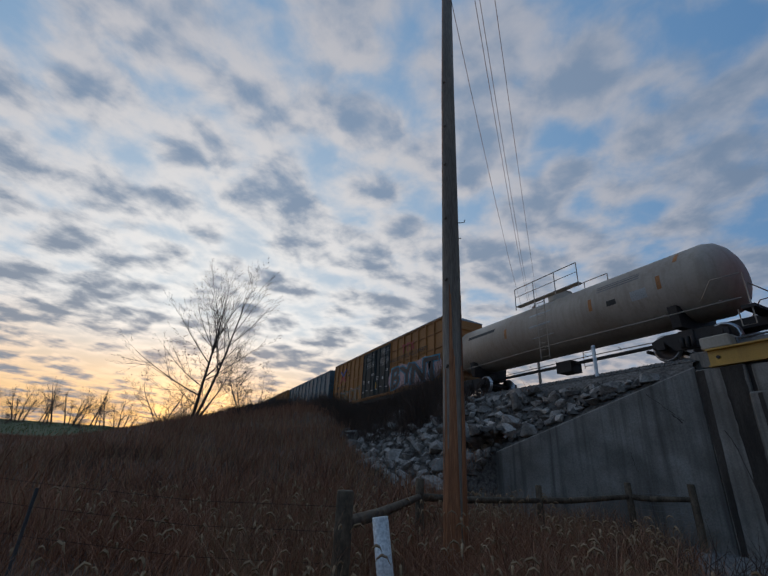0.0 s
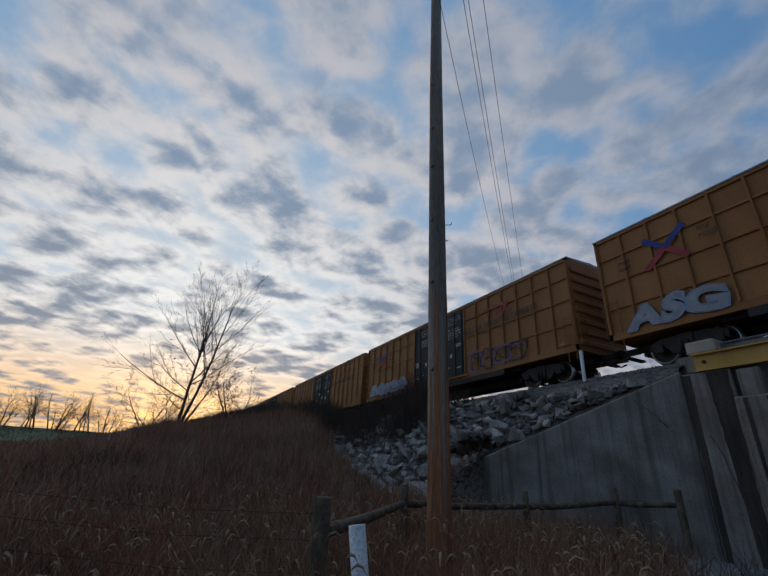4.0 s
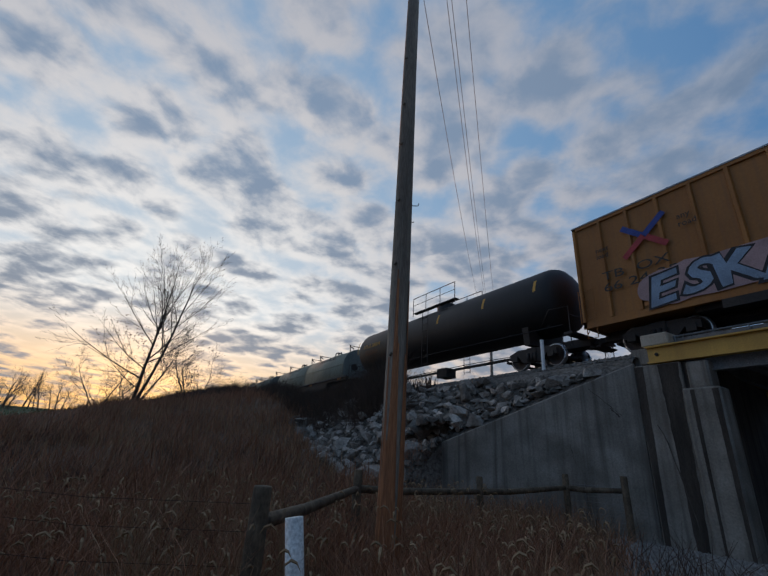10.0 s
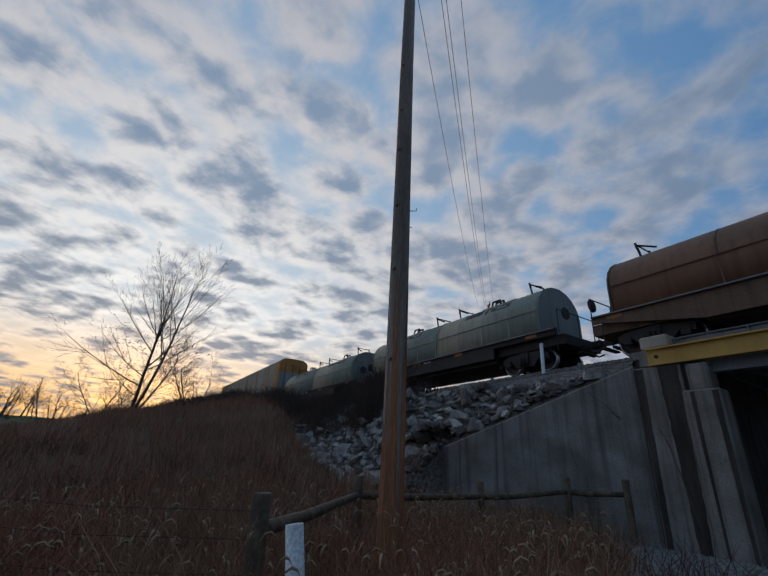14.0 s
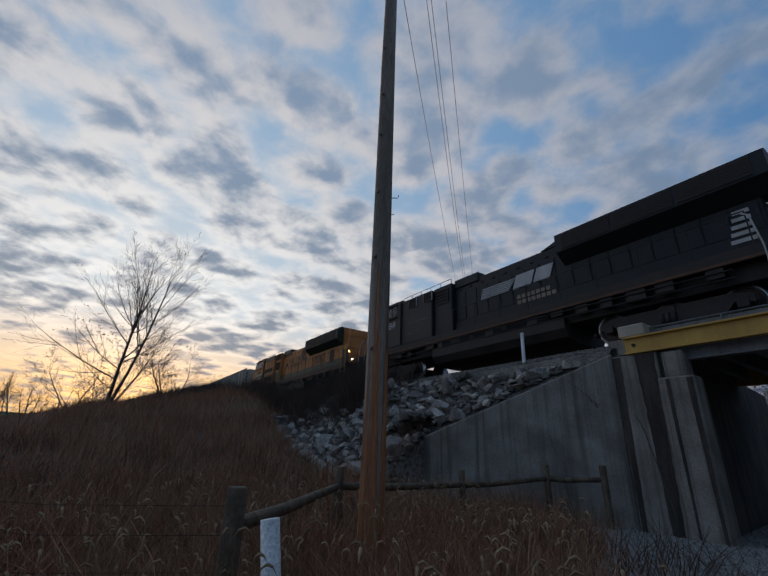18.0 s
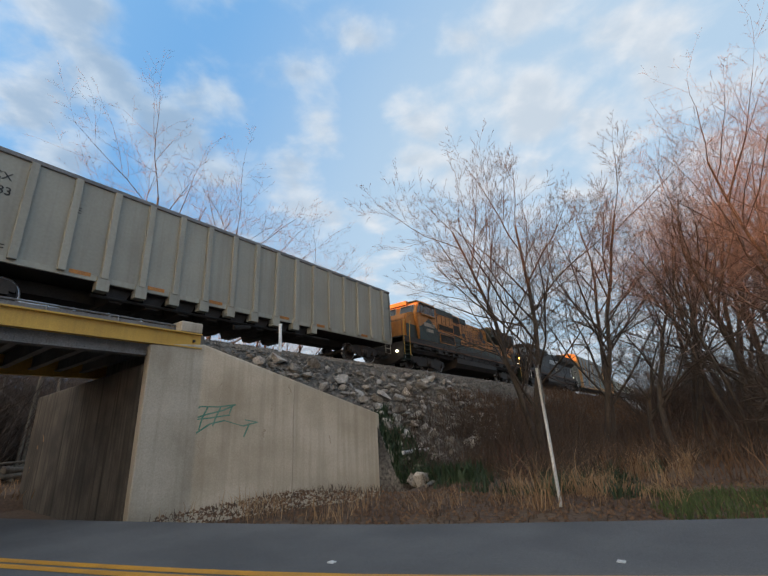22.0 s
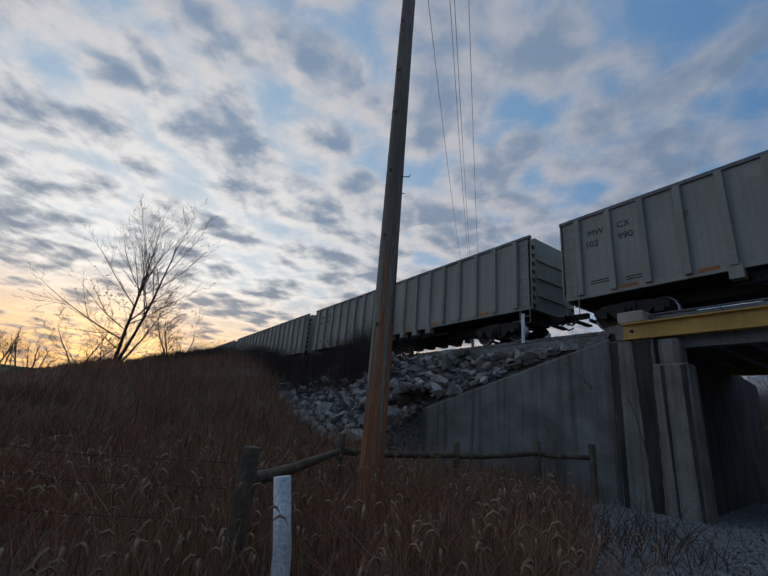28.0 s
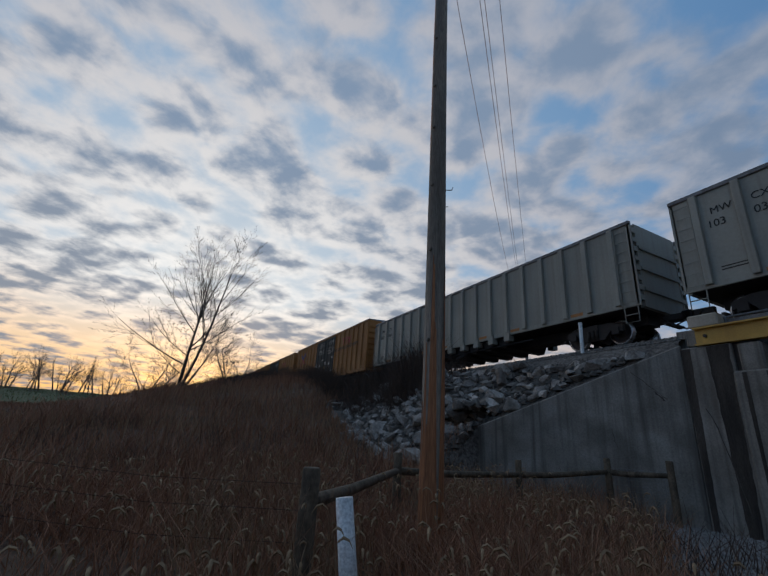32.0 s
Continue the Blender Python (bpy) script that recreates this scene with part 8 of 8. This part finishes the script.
r3 = random.Random(5)
thicket("red_shrubs", [(15.6 + r3.uniform(-1, 1.5), 5.6 + r3.uniform(-1, 1)) for _ in range(4)], "reddish bare shrubs beside the bank", M["red_shrub"], 61, 1.3, 70)
thicket("bank_shrubs", [(13.6 + r3.uniform(0, 14), 3.4 + r3.uniform(0, 6.0)) for _ in range(46)], "brown bare shrubs at the foot of the bank", M["brush"], 62, 1.9, 60)
thicket("tall_bank_shrubs", [(16.5 + r3.uniform(0, 6), 5.2 + r3.uniform(0, 3.0)) for _ in range(22)], "tall tangled bare shrubs under the trees", M["brush"], 76, 3.0, 60)
thicket("wood_edge_shrubs", [(16.8 + 0.55 * k + r3.uniform(-1.2, 1.8), 2.2 - 0.75 * k + r3.uniform(-1.2, 1.8)) for k in range(44)], "dense brown undergrowth at the wood's edge", M["brush"], 63, 2.4, 80)
thicket("crest_shrubs", [(-16.5 - 1.0 * k + r3.uniform(-1, 1), 11.6 + r3.uniform(-1.4, 0.7)) for k in range(46)], "dark bare bushes on top of the embankment", M["brush"], 64, 2.0, 170)
thicket("bank_weeds", [(-7 - r3.uniform(0, 13), -3 + r3.uniform(0, 11)) for _ in range(26)], "dark dead weed stalks among the grass", M["weed"], 65, 1.05, 40)
thicket("russet_weeds", [(-2.2 - r3.uniform(0, 5.5), 2.6 + r3.uniform(0, 6.2)) for _ in range(60)] + [(-6.5 - r3.uniform(0, 8), -1 + r3.uniform(0, 8.5)) for _ in range(40)], "tangled russet weeds round the pole and fence", M["grass_dry"], 72, 0.95, 90)
thicket("wall_weeds", [(-3.0 - r3.uniform(0, 4.2), 7.0 + r3.uniform(0, 2.6)) for _ in range(12)], "dark dead weed stalks before the wall", M["weed"], 66, 1.0, 26)
thicket("far_wood_shrubs", [(r3.uniform(3, 26), r3.uniform(36, 52)) for _ in range(50)] + [(r3.uniform(-40, -7), r3.uniform(62, 95)) for _ in range(60)], "brown undergrowth beyond the bridge", M["far_twigs"], 67, 3.2, 110)
thicket("far_wood_saplings", [(r3.uniform(-10, 30), r3.uniform(46, 66)) for _ in range(110) if True] + [(r3.uniform(-48, -14), r3.uniform(72, 105)) for _ in range(80)], "dense brown saplings of the far wood", M["far_twigs"], 68, 12.0, 60)
thicket("far_wood_brush", [(r3.uniform(2, 34), r3.uniform(33, 50)) for _ in range(150)] + [(r3.uniform(-34, -6), r3.uniform(60, 88)) for _ in range(80)], "tall brown brush of the far wood", M["far_twigs"], 70, 14.0, 80)
thicket("right_wood_saplings", [(r3.uniform(24, 60), r3.uniform(-38, 4)) for _ in range(150)], "dense brown saplings in the wood", M["weed"], 69, 4.5, 34)
thicket("deep_wood_saplings", [(r3.uniform(36, 66), r3.uniform(-44, 4)) for _ in range(300)], "dim crowded saplings deep in the wood", M["brush"], 75, 11.0, 42)

# ---- fallen wood ----
def logs():
    r = random.Random(9)
    th = empty("log_pile", "pile of grey fallen logs and branches", "logs", m=pose(7.6, 33.0, natural(7.6, 33)))
    for k in range(16):
        a, l, z = r.uniform(-0.5, 0.5), r.uniform(2.5, 6.5), r.uniform(0.1, 1.1)
        x, y = r.uniform(-3.5, 3.5), r.uniform(-1.2, 1.2)
        dx, dy = math.cos(a) * l / 2, math.sin(a) * l / 2
        part("log", tube(bmesh.new(), [(x - dx, y - dy, z), (x, y, z + r.uniform(-0.1, 0.2)), (x + dx, y + dy, z + r.uniform(-0.3, 0.4))], [r.uniform(0.08, 0.2), r.uniform(0.07, 0.15), 0.05], 8), M["pole"], th)


logs()
part_b = bmesh.new()
tube(part_b, [(-3.6, 42.0, 0.4), (-3.3, 42.2, 1.6), (-2.7, 42.4, 2.1), (-1.9, 42.5, 2.2), (-1.3, 42.6, 1.9)], [0.06, 0.05, 0.045, 0.035, 0.02], 7)
tagged(part("fallen_branch", part_b, M["pole"]), "pale bent dead branch among the trees", "branch")
for i, (x, y, l, dx, dy) in enumerate(((7.8, 32.5, 9, 0.5, 0), (9.2, 32, 10, -0.4, 0), (6.4, 33.5, 8, 0.3, 0), (10.6, 31.5, 9, 0.2, 0), (12.0, 32, 9, 0.7, 0), (4.6, 35, 8, -0.2, 0), (8.5, 34, 10, 0.1, 0), (13.6, 31, 9, -0.5, 0), (11.2, 33.5, 10, 0.4, 0))):
    bm = tube(bmesh.new(), [(0, 0, -0.2), (dx * 0.5, dy, l * 0.5), (dx, dy, l)], [0.10, 0.08, 0.05], 8)
    o = tagged(part("birch_trunk", bm, M["pole"]), "pale slender trunk in the dark wood", "tree trunk", "pale trunks")
    o.matrix_basis = pose(x, y, natural(x, y))
for x, y, z, l, a, r in ((14.3, 9.0, 2.05, 2.2, -5, 0.07), (14.4, 6.2, 0.5, 2.3, -20, 0.06), (17.3, 4.4, 0.45, 1.4, 10, 0.07), (12.6, 7.6, 0.28, 1.3, 15, 0.06)):
    bm = tube(bmesh.new(), [(-l / 2, 0, 0), (0, 0, 0.03), (l / 2, 0, -0.02)], r, 9)
    o = tagged(part("fallen_log", bm, M["white_post"] if r > 0.06 else M["pole"]), "pale fallen log lying in the weeds", "log", "fallen logs")
    o.matrix_basis = pose(x, y, land(x, y) + r * 0.8, 0, 0, a)


# ---- fence ----
def fence():
    th = empty("wooden_fence", "dark weathered round-rail fence with wire mesh", "fence")
    posts = [(-4.73, 1.61, 1.27, 0.10), (-7.75, 4.45, 1.33, 0.085), (-8.05, 8.0, 1.27, 0.08), (-7.74, 10.9, 1.42, 0.085), (-6.42, 11.4, 1.47, 0.085)]
    for x, y, z, r in posts:
        bm = tube(bmesh.new(), [(x, y, natural(x, y) - 0.3), (x + 0.01, y, 0.6), (x, y, z - 0.02), (x, y, z)], [r, r, r * 0.97, r * 0.85], 12)
        part("post", bm, M["fence"], th)
    for (x0, y0, z0, r0), (x1, y1, z1, r1) in zip(posts, posts[1:]):
        zz = 0.34
        sag = 0.03
        bm = tube(bmesh.new(), [(x0, y0, z0 - zz), ((x0 * 2 + x1) / 3, (y0 * 2 + y1) / 3, (z0 * 2 + z1) / 3 - zz - sag), ((x0 + 2 * x1) / 3, (y0 + 2 * y1) / 3, (z0 + 2 * z1) / 3 - zz - sag * 0.5), (x1, y1, z1 - zz)], [0.075, 0.07, 0.066, 0.06], 10)
        part("rail", bm, M["fence"], th)
    x0, y0, x1, y1 = -7.74, 10.9, -6.42, 11.4
    bm = bmesh.new()
    for k in range(10):
        t = k / 9
        tube(bm, [(x0 + (x1 - x0) * t, y0 + (y1 - y0) * t, 0.1), (x0 + (x1 - x0) * t, y0 + (y1 - y0) * t, 1.25)], 0.004, 3)
    for k in range(9):
        tube(bm, [(x0, y0, 0.15 + 0.13 * k), (x1, y1, 0.15 + 0.13 * k)], 0.004, 3)
    part("wire_mesh", bm, M["steel_grey"], th)
    bm = bmesh.new()
    for z in (0.55, 0.85, 1.1):
        pts = [(-4.75, 1.55, z), (-5.6, 0.1, z - 0.03), (-6.6, -1.6, z + 0.05), (-8.6, -5.0, z + 0.3)]
        tube(bm, pts, 0.0025, 3)
    part("fence_wire", bm, M["steel_dark"], th)
    for x, y, z in ((-6.6, -1.6, 1.1),):
        part("steel_stake", tube(bmesh.new(), [(x, y, 0), (x, y, z)], 0.02, 6), M["steel_dark"], th)


fence()
bm = tube(bmesh.new(), [(-0.02, -0.12, -0.3), (0.0, 0, 0.45), (0.0, 0.03, 1.06)], [0.085, 0.08, 0.078], 14)
o = tagged(part("marker_post", bm, M["white_post"]), "leaning white-painted post with flaking paint beside the fence", "post")
o.matrix_basis = pose(-3.80, 1.80, 0.05, 9, -7, 0)


# ---- posts by the track, sign ----
for x, y, z0, z1, l in ((-9.58, 12.85, 4.55, 5.83, -0.05), (10.75, 13.0, 4.6, 5.90, 0.07)):
    th = empty("marker_pipe", "white plastic marker pipe standing in the ballast", "post", "marker pipes", pose(x, y, z0))
    part("pipe", tube(bmesh.new(), [(0, 0, -0.3), (l * -0.5, 0, z1 - z0)], 0.062, 14), M["white_post"], th)
    part("cap", tube(bmesh.new(), [(l * -0.5, 0, z1 - z0 - 0.02), (l * -0.5, 0, z1 - z0 + 0.05)], [0.072, 0.066], 14), M["white_post"], th)


def road_sign():
    th = empty("road_sign", "pale metal road sign on a steel post, seen from its edge", "road sign", m=pose(9.95, 2.9, natural(9.95, 2.9), 0, -1.5, 0))
    bm = box(bmesh.new(), -0.035, 0.035, -0.012, 0.012, -0.3, 2.85)
    box(bm, -0.04, -0.028, -0.012, 0.035, -0.3, 2.85)
    box(bm, 0.028, 0.04, -0.012, 0.035, -0.3, 2.85)
    part("post", bm, M["white_post"], th)
    o = part("plate", box(bmesh.new(), -0.30, 0.30, -0.004, 0.004, 2.05, 2.9), M["steel_grey"], th, "bare metal sign plate")
    o.matrix_basis = pose(0, -0.02, 0, 0, 0, 20)
    for z in (2.2, 2.7):
        part("bolt", tube(bmesh.new(), [(0, -0.03, z), (0, 0.05, z)], 0.014, 8), M["steel_dark"], th)


road_sign()
bm = box(bmesh.new(), -0.05, 0.05, -0.05, 0.05, -0.02, 0.012, 0, 0.008)
for k, (x, y) in enumerate(((6.55, 1.3), (9.9, -3.2), (4.9, 4.6))):
    if k == 0:
        dot = tagged(part("road_marker", bm, M["letter_white"]), "small white reflective road marker", "road marker", "road markers")
        dot.matrix_basis = pose(x, y, 0.02)
    else:
        copy_thing(dot, pose(x, y, 0.02))


# ---- far poles and wires ----
def cross_pole(name, x, y, top, label, arm, turn, base=None):
    th = empty(name, label, "utility pole", m=pose(x, y, base if base is not None else land(x, y), 0, 0, turn))
    z0 = base if base is not None else land(x, y)
    part("shaft", tube(bmesh.new(), [(0, 0, -0.5), (0, 0, top - z0)], [0.16, 0.11], 12), M["pole"], th)
    if arm:
        part("crossarm", box(bmesh.new(), -1.3, 1.3, -0.05, 0.05, top - z0 - 0.45, top - z0 - 0.3), M["fence"], th)
        for dx in (-1.2, -0.5, 0.5, 1.2):
            part("insulator", tube(bmesh.new(), [(dx, 0, top - z0 - 0.3), (dx, 0, top - z0 - 0.1)], [0.05, 0.035], 8), M["steel_grey"], th)
        part("transformer", tube(bmesh.new(), [(0.3, 0.1, top - z0 - 1.6), (0.3, 0.1, top - z0 - 0.8)], 0.2, 12), M["steel_grey"], th)
    return th


FAR = (-27.4, 29.2, 16.4)
cross_pole("far_utility_pole", FAR[0], FAR[1], FAR[2], "distant dark utility pole with a crossarm", True, -40, 1.0)
cross_pole("roadside_pole", -13.5, 54.0, 7.0, "thin wooden pole beside the far road", False, 0, 0.0)
wires = empty("power_lines", "thin overhead power lines", "power lines")
for o0, o1, z in ((0.14, -1.0, 13.4), (0.72, -0.35, 13.9), (0.85, -0.2, 13.95), (1.25, 0.5, 14.0)):
    a = Vector((-6.0 + 0.76 * o0, 4.05 + 0.65 * o0, z))
    b = Vector((FAR[0] + 0.76 * o1, FAR[1] + 0.65 * o1, FAR[2] - 0.15))
    pts = [a.lerp(b, k / 16) - Vector((0, 0, 1.6 * 4 * (k / 16) * (1 - k / 16) * 0.55)) for k in range(17)]
    part("wire", tube(bmesh.new(), pts, 0.009, 4), M["steel_dark"], wires)
    c = a + (a - b) * 1.2
    part("wire", tube(bmesh.new(), [a.lerp(c, k / 8) - Vector((0, 0, 3 * (k / 8) * (1 - k / 8))) for k in range(9)], 0.009, 4), M["steel_dark"], wires)


# ---- the passing car ----
def hatchback():
    th = empty("car", "silver hatchback car with lit headlights and dark windows", "car")
    S = surface("silver_car_paint", (0.36, 0.37, 0.38), (0.42, 0.43, 0.44), 0.5, 0.28, 0.75, bump=0.0, grain=0.04)
    K = M["letter_black"]
    bm = prism(bmesh.new(), [(-2.28, 0.35), (-2.3, 0.75), (-2.18, 1.0), (0.95, 0.98), (1.75, 0.88), (2.2, 0.70), (2.3, 0.5), (2.25, 0.25), (-2.1, 0.25)], -0.88, 0.88, "y")
    finish(bm)
    bmesh.ops.bevel(bm, geom=[e for e in bm.edges if abs(e.verts[0].co.y - e.verts[1].co.y) < 0.01], offset=0.13, segments=3, affect="EDGES")
    part("body", bm, S, th, smooth=False)
    gb = bmesh.new()
    lo = [(-2.15, 0.82, 0.98), (1.25, 0.80, 0.95)]
    rings = []
    for x, w, z in ((-2.2, 0.80, 0.97), (-1.85, 0.68, 1.45), (-1.3, 0.66, 1.55), (-0.1, 0.66, 1.58), (0.35, 0.66, 1.50), (1.35, 0.78, 0.96)):
        rings.append([gb.verts.new((x, -w, z)), gb.verts.new((x, w, z))])
    for r0, r1 in zip(rings, rings[1:]):
        gb.faces.new((r0[0], r1[0], r1[1], r0[1]))
    for s in (0, 1):
        base = [gb.verts.new((x, (-0.84 if s == 0 else 0.84), 0.97)) for x in (-2.2, 1.35)]
        gb.faces.new([base[0]] + [r[s] for r in rings[1:-1]] + [base[1]])
        gb.faces.new([base[0], rings[0][s], rings[1][s]])
        gb.faces.new([base[1], rings[-1][s], rings[-2][s]])
    part("cabin", finish(gb), S, th)
    part("windscreen", obox(bmesh.new(), pose(0.83, 0, 1.245, 0, 28.3, 0), 1.02, 1.26, 0.02), M["glass"], th, "dark windscreen")
    part("rear_window", obox(bmesh.new(), pose(-2.03, 0, 1.22, 0, -54, 0), 0.42, 1.2, 0.02), M["glass"], th)
    for s in (-1, 1):
        for pts in (((-0.35, 1.02), (0.85, 1.02), (0.28, 1.42), (-0.35, 1.47)), ((-1.35, 1.02), (-0.42, 1.02), (-0.42, 1.47), (-1.3, 1.45)), ((-1.95, 1.06), (-1.42, 1.03), (-1.38, 1.43), (-1.78, 1.38))):
            bm = bmesh.new()
            v = [bm.verts.new((x, s * (0.855 - 0.40 * (z - 0.97) / 0.6 + 0.012), z)) for x, z in pts]
            f = bm.faces.new(v)
            e = bmesh.ops.extrude_face_region(bm, geom=[f])
            bmesh.ops.translate(bm, verts=[g for g in e["geom"] if isinstance(g, bmesh.types.BMVert)], vec=(0, -s * 0.02, 0))
            part("side_window", finish(bm), M["glass"], th, "dark side window")
        part("mirror", box(bmesh.new(), 0.72, 0.88, *sorted((s * 0.9, s * 1.08)), 0.98, 1.12, 0, 0.03), S, th)
        part("door_handle", box(bmesh.new(), -0.2, 0.0, *sorted((s * 0.875, s * 0.9)), 0.84, 0.87), S, th)
        part("headlight", obox(bmesh.new(), pose(2.02, s * 0.66, 0.70, 0, 25, -s * 25), 0.36, 0.24, 0.12), M["glass"], th)
        part("lamp", tube(bmesh.new(), [(2.1, s * 0.64, 0.70), (2.23, s * 0.64, 0.69)], 0.065, 12), M["lamp_on"], th, "lit headlamp")
        part("tail_light", box(bmesh.new(), -2.25, -2.1, *sorted((s * 0.7, s * 0.86)), 0.8, 1.05, 0, 0.02), M["spray_red"], th)
        for x in (-1.45, 1.33):
            w = part("wheel", lathe(bmesh.new(), [(-0.10, 0.2), (-0.10, 0.30), (-0.06, 0.32), (0.08, 0.32), (0.10, 0.3)], 24), K, th, "black tyre")
            w.matrix_basis = pose(x, s * 0.78, 0.32, 0, 0, 0 if s < 0 else 180)
            part("rim", lathe(bmesh.new(), [(-0.112, 0.02), (-0.108, 0.08), (-0.095, 0.10), (-0.095, 0.19), (-0.112, 0.205)], 15), S, w)
            part("wheel_arch", tube(bmesh.new(), [(x + 0.38 * math.cos(a), s * 0.875, 0.33 + 0.38 * math.sin(a)) for a in np.linspace(0.1, 3.04, 9)], 0.03, 6), K, th)
    part("grille", box(bmesh.new(), 2.24, 2.31, -0.62, 0.62, 0.30, 0.46, 0, 0.02), K, th, "black lower grille")
    part("upper_grille", obox(bmesh.new(), pose(2.24, 0, 0.63, 0, 20, 0), 0.04, 0.7, 0.06), K, th)
    part("number_plate", box(bmesh.new(), 2.31, 2.325, -0.15, 0.15, 0.42, 0.52), M["letter_white"], th)
    return th


CAR = hatchback()


def drive():
    """The car keeps to its lane, from the far road to the road behind the eye."""
    pts = LINE[::-1]
    d0, d1 = (pts[0] - pts[1]).normalized(), (pts[-1] - pts[-2]).normalized()
    pts = [pts[0] + d0 * 600] + pts + [pts[-1] + d1 * 300]
    s = [0.0]
    for a, b in zip(pts, pts[1:]):
        s.append(s[-1] + (b - a).length)
    near_i = min(range(len(pts)), key=lambda i: abs(pts[i].y - 12.9) + abs(pts[i].x - 1.4))

    def place(dist):
        i = max(k for k in range(len(s) - 1) if s[k] <= dist)
        p = pts[i].lerp(pts[i + 1], (dist - s[i]) / (s[i + 1] - s[i]))
        j0, j1 = max(i - 1, 0), min(i + 2, len(pts) - 1)
        d = (pts[j1] - pts[j0]).normalized()
        p = p + Vector((d.y, -d.x, 0)) * 1.25
        return pose(p.x, p.y, 0.022, 0, 0, math.degrees(math.atan2(d.y, d.x)))
    times = [0, 8, 16, 19, 20, 21, 22, 22.5, 23, 23.5, 24, 24.25, 24.5, 24.75, 25, 25.2, 25.4, 25.6, 25.8, 26, 26.25, 26.5, 27, 27.5, 28, 29, 30, 32]
    walk(CAR, [(t, place(s[near_i] + 20.0 * (t - 25.4))) for t in times])


motions()
